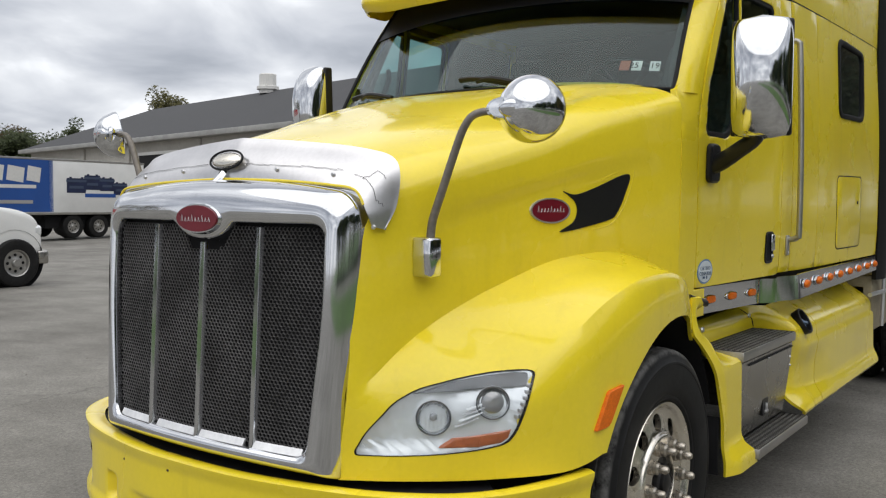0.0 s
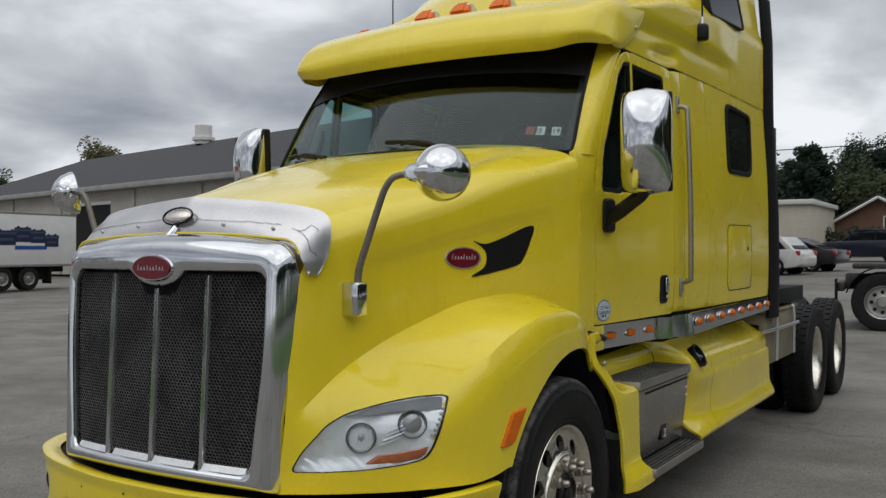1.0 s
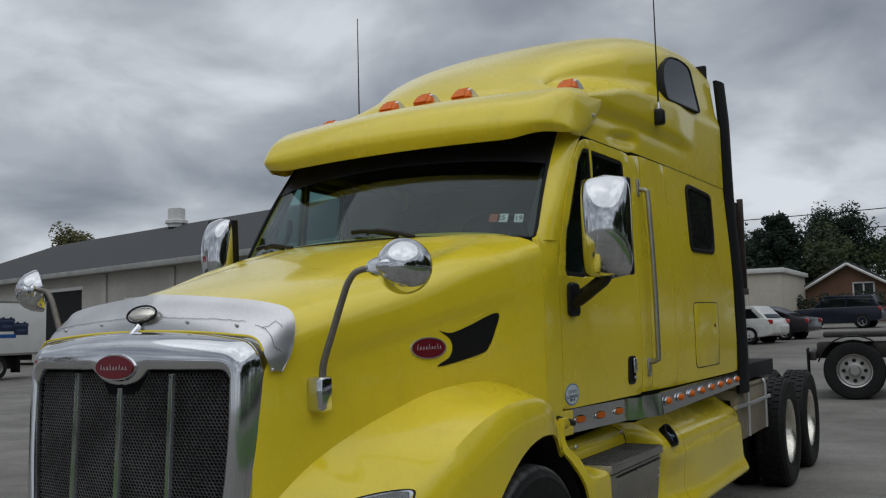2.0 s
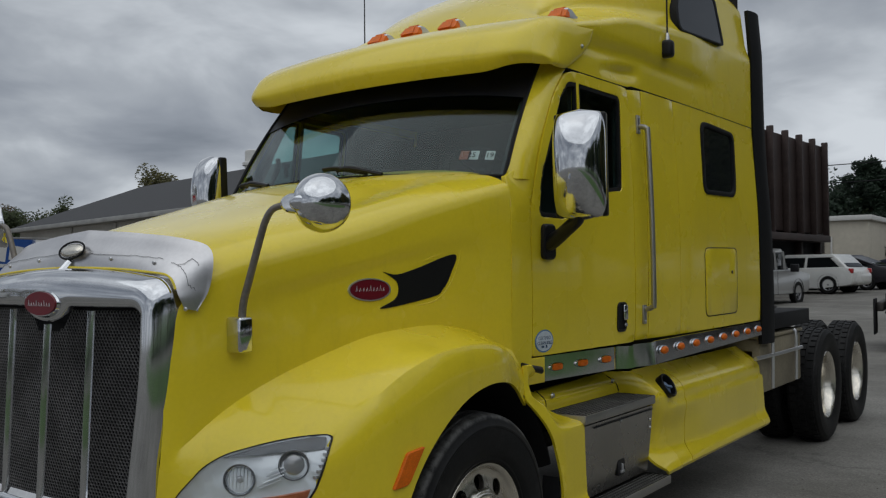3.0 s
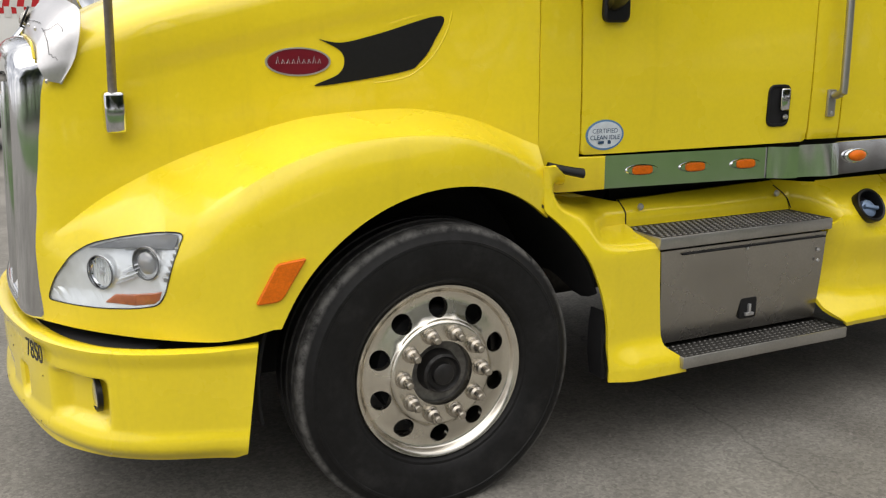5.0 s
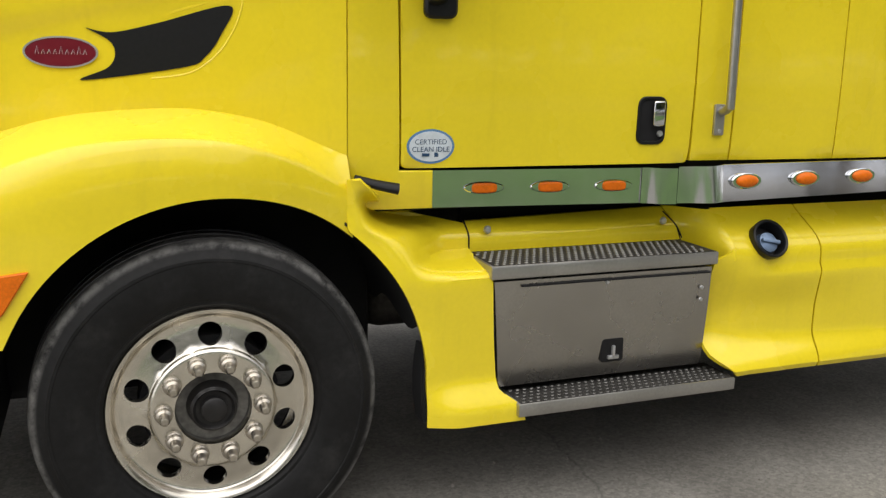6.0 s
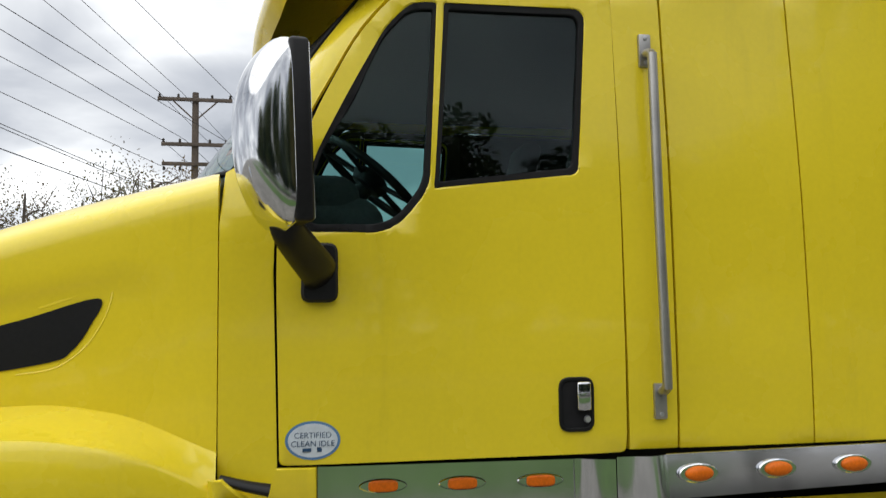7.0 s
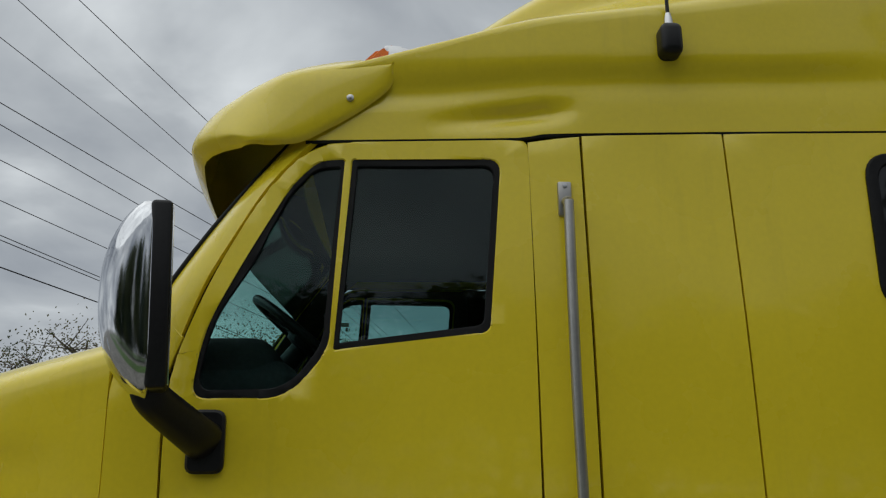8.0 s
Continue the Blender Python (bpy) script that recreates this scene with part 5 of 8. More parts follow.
def build_skirts(truck):
    for k in (0, 1):
        def side(bm):
            return flipped(bm, YC) if k else bm
        def backing(z):
            return 0.055 + 0.09 * step(0.925, 1.02, z)

        # quarter panel behind the front wheel
        def quarter(u, v):
            z0, z1 = 0.345, 1.165
            z = z0 + (z1 - z0) * v
            dx = math.sqrt(max(0.638**2 - (z - 0.50) ** 2, 0.0)) if z > 0.50 else 0.638 - 0.01 * (0.5 - z)
            xa = 0.042 + dx
            if z > 1.0:
                xa = max(xa, 0.430)
            xb = tab(z, [(0.345, 1.02), (0.40, 1.00), (0.46, 0.93), (0.80, 0.908), (0.88, 0.906), (0.97, 0.906), (0.995, 0.80), (1.03, 0.66), (1.08, 0.56), (1.165, 0.465)])
            x = xa + (xb - xa) * u
            y = -0.165 + 0.06 * step(0.80, 1.10, z) * (1 - 0.3 * u) - 0.050 * step(0.50, 0.385, z) * step(0.62, 0.80, x)
            # a shelf level with the upper tread, behind the strip along the arch
            rec = step(0.842, 0.895, z) * step(0.16, 0.78, u) * step(1.14, 1.0, z)
            y += (backing(z) - y) * rec
            y += 0.03 * step(0.25, 0.0, u) * step(0.55, 0.75, z) * 0.3
            return Vector((x, y, z))
        part("quarter_panel", side(sheet(30, 60, quarter, 0.014)), YELLOW, truck, "yellow panel behind the front wheel")
        # panel over the steps
        up = rounded([(0.908, 0.835), (1.80, 0.835), (1.738, 0.998), (0.908, 0.978)], 0.006, 2)
        over = part("step_backing", side(panel(up, (), lambda x, z: backing(z), 0.02, [1.1, 1.4], [0.90, 0.93, 0.945, 0.96, 0.975, 0.985])), YELLOW, truck)
        # smooth hollow between the backing and the tank fairing
        def hollow(u, v):
            z = 0.835 + 0.165 * v
            xs = 1.790 - 0.40 * (z - 0.876)
            return Vector((xs + (1.872 - xs) * u, backing(z) + (skirt_y(1.872, z) - backing(z)) * step(0.0, 1.0, u), z))
        part("fairing_return", side(sheet(14, 12, hollow, 0.012)), YELLOW, truck)
        for xa, xb in ((0.907, 0.907), (1.792, 1.736)):
            part("panel_joint", side(tube([(xa + (xb - xa) * t, backing(0.885 + 0.095 * t) - 0.0012, 0.885 + 0.095 * t) for t in np.linspace(0, 1, 9)], 0.003, 6)), GASKET, over)
        for x in (0.975, 1.70):
            part("bolt", side(lathe([(0, -0.010), (0.011, -0.008), (0.015, 0.0)], 12, (x, 0.052, 0.955))), SILVER, over)
        # stainless box with a drop door and a latch, between two treads
        box = part("step_box", side(sheet(8, 8, lambda u, v: (0.912 + 0.045 * (1 - v) + (0.862 - 0.03 * (1 - v)) * u, -0.163 + 0.045 * (1 - v) ** 1.3, 0.435 + 0.385 * v), 0.02)), STAINLESS, truck, "brushed metal step box")
        part("box_seam", side(rbox(1.01, 1.765, -0.171, -0.160, 0.798, 0.804, 0.001)), DARK, box)
        lx, lz = 1.393, 0.533
        part("latch_cup", side(panel(rounded([(lx - 0.045, lz - 0.045), (lx + 0.045, lz - 0.045), (lx + 0.045, lz + 0.045), (lx - 0.045, lz + 0.045)], 0.012, 3), (), -0.139, 0.03, bevel=0.003)), BLACK, box, "black latch")
        part("latch_tee", side(rbox(lx - 0.006, lx + 0.006, -0.150, -0.137, lz - 0.03, lz + 0.018, 0.003, bm=rbox(lx - 0.022, lx + 0.022, -0.150, -0.137, lz - 0.032, lz - 0.018, 0.003))), SILVER, box)
        for x, z in ((1.735, 0.745), (1.735, 0.70), (1.34, 0.792)):
            part("box_bolt", side(lathe([(0, -0.008), (0.006, -0.006), (0.008, 0.0)], 10, (x, -0.163, z))), SILVER, box)
        for name, z, x0, x1, y0, y1 in (("upper_tread", 0.885, 0.895, 1.790, -0.178, 0.075), ("lower_tread", 0.418, 0.985, 1.865, -0.235, -0.055)):
            tread = part(name, side(rbox(x0, x1, y0, y1, z - 0.055, z - 0.008, 0.006)), ALUMINIUM, truck, "ribbed metal step")
            bm = bmesh.new()
            rnd = random.Random(3)
            nx, ny = int((x1 - x0 - 0.04) / 0.027), int((y1 - y0 - 0.02) / 0.027)
            for i in range(nx):
                for j in range(ny):
                    px, py = x0 + 0.024 + 0.027 * i + (0.0135 if j % 2 else 0), y0 + 0.018 + 0.027 * j
                    w, h = 0.0105, 0.0065
                    lo = [bm.verts.new((px + w * c, py + w * s, z - 0.010)) for c, s in ((1, 0), (0.3, 0.9), (-0.8, 0.6), (-0.8, -0.6), (0.3, -0.9))]
                    hi = [bm.verts.new((px + w * 0.62 * c, py + w * 0.62 * s, z - 0.010 + h)) for c, s in ((1, 0), (0.3, 0.9), (-0.8, 0.6), (-0.8, -0.6), (0.3, -0.9))]
                    for a in range(5):
                        bm.faces.new((lo[a], lo[(a + 1) % 5], hi[(a + 1) % 5], hi[a]))
            tagged(part("tread_studs", side(bm), TREADMETAL, tread, "raised grip studs", 0), kind="stuff")
            part("tread_plate", side(rbox(x0 + 0.008, x1 - 0.008, y0 + 0.006, y1 - 0.004, z - 0.010, z - 0.0065, 0.001)), TREADDARK, tread, "dark plate between the studs")
        # fuel tank fairing, in two lengths with a joint
        for x0, x1 in ((1.775, 2.262), (2.270, 3.87)):
            def skirt(u, v):
                z = 0.405 + 0.600 * v
                xs = x0 + (0.010 + 0.087 * step(0.83, 0.88, z) if x0 < 2 else 0.0)
                x = xs + (x1 - xs) * u
                y = skirt_y(x, z)
                if x0 < 2:
                    edge = step(0.35, 0.0, u)
                    x += 0.10 * edge * step(0.50, 0.40, z)
                    y += 0.035 * edge * step(0.88, 0.72, z) * step(0.44, 0.6, z)
                else:
                    x += 0.06 * step(0.8, 1.0, u) * step(0.9, 0.42, z) - 0.05 * step(0.9, 1.0, u) * step(0.98, 1.07, z)
                return Vector((x, y, z))
            tank = part("tank_fairing", side(sheet(24, 30, skirt, 0.016)), YELLOW, truck, "yellow fuel tank fairing")
            if x0 > 2:
                part("fairing_end", side(rbox(3.85, 3.88, -0.13, 0.12, 0.44, 0.98, 0.01)), YELLOW, tank)
            else:
                # filler in a dark oval well
                fx, fz = 2.027, 0.903
                tilt = pose(fx, skirt_y(fx, fz) - 0.010, fz, -30, 0, 0)
                carve(tank, side(moved(lathe([(0, -0.09), (0.066, -0.09), (0.066, 0.09), (0, 0.09)], 30), tilt)))
                well = part("filler_well", side(moved(lathe([(0.070, 0.030), (0.076, -0.010), (0.075, -0.018), (0.070, -0.022), (0.064, -0.018), (0.060, 0.034), (0.0, 0.036)], 36), tilt)), BLACK, tank, "black recessed filler well")
                part("filler_cap", side(moved(lathe([(0, -0.004), (0.024, -0.003), (0.038, 0.004), (0.042, 0.034)], 24), tilt @ pose(0.004, 0.0, -0.008))), CAPBLUE, well, "pale blue filler cap")
                part("cap_grip", side(moved(rbox(-0.038, 0.038, -0.016, 0.0, -0.008, 0.008, 0.004), tilt @ pose(0.004, 0.0, -0.008, 0, 12, 0))), CAPBLUE, well)
        # bright sill plates with orange lamps
        a = panel([(0.742, 1.046), (1.525, 1.046), (1.525, 1.172), (0.742, 1.172)], (), lambda x, z: 0.02 - 0.0996 * (x - 0.79), 0.012, [1.2])
        sill = part("sill_plate", side(a), CHROME, truck, "bright sill plate with orange lamps")
        bend_a = curve_points([(1.523, -0.0545, 0), (1.545, -0.063, 0), (1.568, -0.084, 0), (1.592, -0.098, 0), (1.636, -0.108, 0)], 5)
        bend_b = curve_points([(1.640, -0.109, 0), (1.685, -0.135, 0), (1.718, -0.172, 0), (1.740, -0.192, 0), (1.765, -0.199, 0)], 5)
        part("sill_corner", side(sheet(len(bend_a) - 1, 1, lambda u, v: (bend_a[round(u * (len(bend_a) - 1))].x, bend_a[round(u * (len(bend_a) - 1))].y, 1.046 + 0.128 * v), 0.006)), CHROME, sill, "bent end of the sill plate", 60)
        rear = part("sleeper_plate", side(panel([(1.765, 1.062), (3.78, 1.105), (3.78, 1.205), (1.765, 1.193)], (), lambda x, z: -0.194 - 0.018 * step(1.7, 3.4, x) + 0.075 * (z - 1.14), 0.012, [2.2, 2.7, 3.2])), CHROME, truck, "bright plate with a row of orange lamps")
        part("plate_return", side(sheet(len(bend_b) - 1, 1, lambda u, v: (bend_b[round(u * (len(bend_b) - 1))].x, bend_b[round(u * (len(bend_b) - 1))].y + 0.010 * (v - 0.5) * u, 1.048 + 0.014 * u + 0.131 * v), 0.006)), CHROME, rear, "curved front end of the plate", 60)
        lamps = [(0.936, 1.111, sill, 0.005), (1.175, 1.111, sill, -0.019), (1.415, 1.111, sill, -0.043)]
        lamps += [(1.86 + 0.262 * i, 1.135 + 0.0025 * i, rear, -0.203 - 0.0012 * i) for i in range(8)]
        for x, z, holder, y in lamps:
            low = holder is sill
            rx, rz = (0.072, 0.021) if low else (0.064, 0.029)
            rim = part("lamp_bezel", side(panel(ellipse(x, z, rx, rz, 28), (), lambda px, pz: y - 0.006 - (0.0996 * (px - x) if low else 0.0), 0.012, bevel=0.003)), CHROME, holder, "bright lamp bezel")
            b = bmesh.new()
            bmesh.ops.create_uvsphere(b, u_segments=20, v_segments=12, radius=1)
            for v in b.verts:
                c = v.co
                if low:
                    # flat lens with square shoulders
                    q = [math.copysign(abs(c[i]) ** 0.55, c[i]) for i in range(3)]
                    v.co = (x + 0.045 * q[0], y - 0.006 + 0.008 * q[1] - 0.0996 * 0.045 * q[0], z + 0.0175 * q[2])
                else:
                    v.co = (x + 0.046 * c.x, y - 0.008 + 0.016 * c.y, z + 0.0225 * c.z)
            part("lamp_lens", side(b), AMBER, rim)
        # bonnet latch
        part("bonnet_latch", side(tube(curve_points([(0.46, -0.075, 1.165), (0.53, -0.085, 1.145), (0.60, -0.092, 1.13)], 4), lambda t: 0.014 + 0.006 * t, 10, flat=0.8)), BLACK, truck, "black rubber bonnet latch")
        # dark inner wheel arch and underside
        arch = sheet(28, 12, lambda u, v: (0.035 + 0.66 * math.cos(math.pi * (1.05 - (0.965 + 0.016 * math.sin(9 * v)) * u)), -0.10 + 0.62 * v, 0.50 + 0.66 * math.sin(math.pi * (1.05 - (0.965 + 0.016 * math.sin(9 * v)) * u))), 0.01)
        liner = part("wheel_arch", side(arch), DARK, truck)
        # dark sheet added to carry the arch's black down behind the wheel
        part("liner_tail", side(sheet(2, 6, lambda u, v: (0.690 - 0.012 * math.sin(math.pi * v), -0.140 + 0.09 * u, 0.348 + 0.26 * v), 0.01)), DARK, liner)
        # unseen plates and tank, added to stop light crossing under the lorry
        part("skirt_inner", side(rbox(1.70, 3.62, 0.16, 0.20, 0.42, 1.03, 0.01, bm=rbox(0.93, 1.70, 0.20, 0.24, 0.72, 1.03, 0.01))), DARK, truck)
        part("fuel_tank", side(tube([(1.95, 0.34, 0.66), (2.8, 0.34, 0.66), (3.65, 0.34, 0.66)], 0.29, 20)), STEEL, truck, "unseen round steel fuel tank behind the fairing, added to block light")
    # unseen engine and gearbox blocks, added to darken the ground beneath
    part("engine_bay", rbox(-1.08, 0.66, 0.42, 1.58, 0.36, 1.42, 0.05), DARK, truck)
    part("transmission", rbox(0.70, 3.55, 0.68, 1.34, 0.42, 1.02, 0.08, 3), STEEL, truck)
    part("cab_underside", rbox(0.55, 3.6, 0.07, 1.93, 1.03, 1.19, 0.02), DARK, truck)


HUBSTEEL = material("dull_hub_steel", (0.17, 0.165, 0.155), 0.50, 0.6, grain=(60, 0.25), stain=(14, 0.35))
TREADDARK = material("tread_grime", (0.035, 0.033, 0.030), 0.7, 0.3, grain=(90, 0.3), stain=(9, 0.35))
TREADMETAL = material("worn_tread_metal", (0.23, 0.225, 0.21), 0.42, 0.85, grain=(120, 0.2), stain=(8, 0.25))
CAPBLUE = material("cap_blue", (0.20, 0.28, 0.42), 0.35, 0.4)


def wheel_front(truck, x, y, z, sgn):
    """A steered wheel: alloy disc with ten hand holes, ten nuts on studs, dark hub."""
    m = pose(x, y, z, 0, 0, 0 if sgn > 0 else 180)

    def dish(r):
        return tab(r, [(0.085, -0.020), (0.176, -0.020), (0.184, -0.015), (0.191, -0.003), (0.228, 0.008), (0.262, 0.015), (0.280, 0.012), (0.290, -0.002)])
    # ten sectors, each a patch of faces round its hand hole
    bm = bmesh.new()
    n, rings, r0, rho, hr, ha = 32, 5, 0.228, 0.0355, 0.0425, math.pi / 10
    for k in range(10):
        mid = 0.3142 + 2 * math.pi * k / 10
        rows = []
        for j in range(-1, rings + 1):
            row = []
            for i in range(n):
                t = 2 * math.pi * i / n
                c, s = math.cos(t), math.sin(t)
                q = 1 / max(abs(c), abs(s))
                w = max(j, 0) / rings
                r = r0 + (1 - w) * rho * c + w * hr * c * q
                a = mid + (1 - w) * rho * s / r0 + w * ha * s * q
                row.append(bm.verts.new((r * math.cos(a), dish(r) + (0.025 if j < 0 else 0.0), r * math.sin(a))))
            rows.append(row)
        for p, q in zip(rows, rows[1:]):
            for i in range(n):
                bm.faces.new((p[i], p[(i + 1) % n], q[(i + 1) % n], q[i]))
    bmesh.ops.remove_doubles(bm, verts=bm.verts, dist=0.0004)
    bm = joined(bm, lathe([(0.114, 0.04), (0.111, -0.012)] + [(r, dish(r)) for r in (0.114, 0.13, 0.150, 0.165, 0.173, 0.1775, 0.182, 0.1855)], 80))
    bm = joined(bm, lathe([(r, dish(r)) for r in (0.2705, 0.275, 0.28, 0.284, 0.290)] + [(0.300, -0.010), (0.307, -0.012), (0.312, -0.004), (0.312, 0.02), (0.29, 0.05), (0.28, 0.15)], 80))
    wheel = part("wheel", moved(bm, m), POLISHED, truck, "polished alloy wheel with ten round holes", 40)
    tyre = [(0.305, 0.018), (0.312, -0.004), (0.325, -0.016), (0.334, -0.017), (0.338, -0.021), (0.37, -0.031), (0.43, -0.036), (0.455, -0.034), (0.458, -0.036), (0.466, -0.035), (0.469, -0.031), (0.492, -0.021), (0.503, -0.016), (0.509, -0.010), (0.513, 0.000), (0.516, 0.018), (0.509, 0.021), (0.509, 0.027), (0.517, 0.030), (0.519, 0.066), (0.509, 0.069), (0.509, 0.081), (0.520, 0.084), (0.520, 0.128), (0.510, 0.131), (0.510, 0.143), (0.520, 0.146), (0.518, 0.20), (0.512, 0.235), (0.500, 0.262), (0.45, 0.285), (0.35, 0.27), (0.30, 0.22)]
    tb = moved(lathe(tyre, 96), m)
    for v in tb.verts:
        # the tread sits flat on the ground
        v.co.z = max(v.co.z, 0.002)
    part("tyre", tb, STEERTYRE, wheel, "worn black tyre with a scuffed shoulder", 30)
    hubm = lathe([(0.112, 0.024), (0.110, 0.036), (0.082, 0.040), (0.074, 0.006), (0.070, -0.022), (0.062, -0.030), (0.054, -0.020), (0.040, -0.018), (0.038, -0.034), (0.030, -0.040), (0.0, -0.042)], 36)
    part("hub", moved(hubm, m), HUB, wheel, "greasy dark hub cap")
    part("hub_flange", moved(lathe([(0.112, 0.006), (0.109, 0.018), (0.076, 0.022), (0.073, 0.030)], 36), m), HUBSTEEL, wheel, "dull grey hub flange")
    part("brake_drum", moved(lathe([(0.21, 0.055), (0.215, 0.12), (0.21, 0.2), (0.0, 0.2)], 30, bm=lathe([(0.0, 0.055), (0.21, 0.055)], 30)), m), DARK, wheel)
    nut = lathe([(0.0, -0.070), (0.010, -0.068), (0.0155, -0.060), (0.0165, -0.034), (0.0235, -0.027), (0.0245, -0.012), (0.028, -0.010), (0.029, 0.0)], 14)
    nut = part("lug_nut", moved(nut, pose(0, 0, 0)), NUTSTEEL, wheel, "", 40)
    me = nut.data
    spots = [m @ pose(0.146 * math.cos(a), -0.020, 0.146 * math.sin(a)) for a in np.linspace(0, 2 * math.pi, 11)[:-1] + 0.3142 + math.pi / 10]
    nut.matrix_basis = spots[0]
    for s in spots[1:]:
        linked("lug_nut", me, None, wheel, "", 0, s)


def wheel_rear(truck, x, y, z, sgn):
    """Twin rear wheels: deep alloy dish outside, two tyres."""
    m = pose(x, y, z, 0, 0, 0 if sgn > 0 else 180)
    bm = lathe([(0.312, -0.006), (0.306, -0.012), (0.290, 0.0), (0.270, 0.03), (0.262, 0.13), (0.235, 0.155), (0.16, 0.150), (0.11, 0.150), (0.105, 0.08), (0.09, 0.06), (0.0, 0.055)], 56)
    wheel = part("wheel", moved(bm, m), POLISHED, truck, "deep alloy twin wheel", 40)
    tyre = [(0.305, 0.018), (0.312, -0.004), (0.36, -0.030), (0.43, -0.036), (0.48, -0.030), (0.512, -0.005), (0.519, 0.02), (0.519, 0.20), (0.510, 0.225), (0.45, 0.25), (0.35, 0.24), (0.305, 0.2)]
    for d in (0.0, 0.335):
        bm = lathe([(r, h + d) for r, h in tyre], 72)
        # cross lugs
        b2 = bmesh.new()
        for i in range(44):
            a = 2 * math.pi * i / 44
            for h0, h1, da in ((0.012, 0.062, 0.0), (0.085, 0.130, 0.07), (0.155, 0.205, 0.0)):
                q = []
                for r in (0.517, 0.5295):
                    for aa in (a + da - 0.052, a + da + 0.052):
                        for h in (h0 + d, h1 + d):
                            q.append(b2.verts.new((r * math.cos(aa), h, r * math.sin(aa))))
                for f in ((4, 5, 7, 6), (0, 4, 6, 2), (1, 3, 7, 5), (0, 1, 5, 4), (2, 6, 7, 3)):
                    b2.faces.new([q[j] for j in f])
        tagged(part("tread_pattern", moved(b2, m), RUBBER, part("tyre", moved(bm, m), RUBBER, wheel, "black lugged drive tyre", 30), "", 0), kind="stuff")
    part("brake_drum", moved(lathe([(0.0, 0.20), (0.21, 0.20), (0.21, 0.5), (0, 0.5)], 24), m), DARK, wheel)


NUTSTEEL = material("nut_steel", (0.46, 0.42, 0.36), 0.28, 0.9, grain=(90, 0.15), stain=(25, 0.25))
HUB = material("greasy_hub", (0.018, 0.017, 0.017), 0.42, 0.2, stain=(20, 0.5))


def build_chassis(truck):
    for y in (0.55, 1.35):
        part("frame_rail", rbox(-0.9, 7.6, y, y + 0.09, 0.72, 1.0, 0.012), STEEL, truck, "dark steel frame rail")
    for x in (3.9, 4.6, 5.35, 6.4, 7.5):
        part("cross_member", rbox(x, x + 0.12, 0.6, 1.4, 0.76, 0.96, 0.01), STEEL, truck)
    for x in (REAR[0], REAR[1]):
        part("drive_axle", tube([(x, 0.15, 0.515), (x, 0.8, 0.515), (x, 1.2, 0.515), (x, 1.85, 0.515)], 0.10, 14), STEEL, truck)
    part("front_axle", rbox(-0.06, 0.06, 0.15, 1.85, 0.40, 0.52, 0.02), STEEL, truck)
    for s in (1, -1):
        wheel_front(truck, 0.0, -0.137 if s > 0 else 2 * YC + 0.137, 0.490, s)
        for x in REAR:
            wheel_rear(truck, x, -0.235 if s > 0 else 2 * YC + 0.235, 0.520, s)
    # deck plate and fifth wheel between cab and drive wheels
    part("deck_plate", rbox(3.75, 4.75, 0.25, 1.75, 1.02, 1.05, 0.006), STAINLESS, truck, "aluminium deck plate")
    fw = part("fifth_wheel", rbox(5.7, 6.7, 0.45, 1.55, 1.15, 1.22, 0.03), STEEL, truck, "greasy black fifth wheel")
    part("fifth_wheel_foot", rbox(5.95, 6.45, 0.5, 1.5, 0.98, 1.16, 0.03), STEEL, fw)
    # battery box and steps behind the sleeper
    bb = part("battery_box", rbox(3.85, 5.05, -0.18, 0.42, 0.64, 1.06, 0.02), BOXMETAL, truck, "weathered aluminium box behind the sleeper")
    part("box_lid", rbox(3.85, 5.07, -0.195, 0.43, 1.06, 1.09, 0.01), BOXMETAL, bb)
    for x in (4.05, 4.75):
        part("tie_rod", tube(curve_points([(x, -0.20, 1.09), (x, -0.22, 1.03), (x, -0.215, 0.67)], 4), 0.014, 8), SILVER, bb)
    part("hand_bar", tube([(3.66, -0.20, 0.93), (4.2, -0.225, 0.93), (4.9, -0.225, 0.93)], 0.016, 8), SILVER, bb)
    part("mud_flap_top", rbox(3.90, 5.30, -0.20, 0.45, 1.12, 1.25, 0.01), DARK, truck, "black quarter fender")


BOXMETAL = material("weathered_box", (0.27, 0.235, 0.165), 0.5, 0.3, grain=(40, 0.1), stain=(3, 0.25))
REAR = (5.75, 7.05)


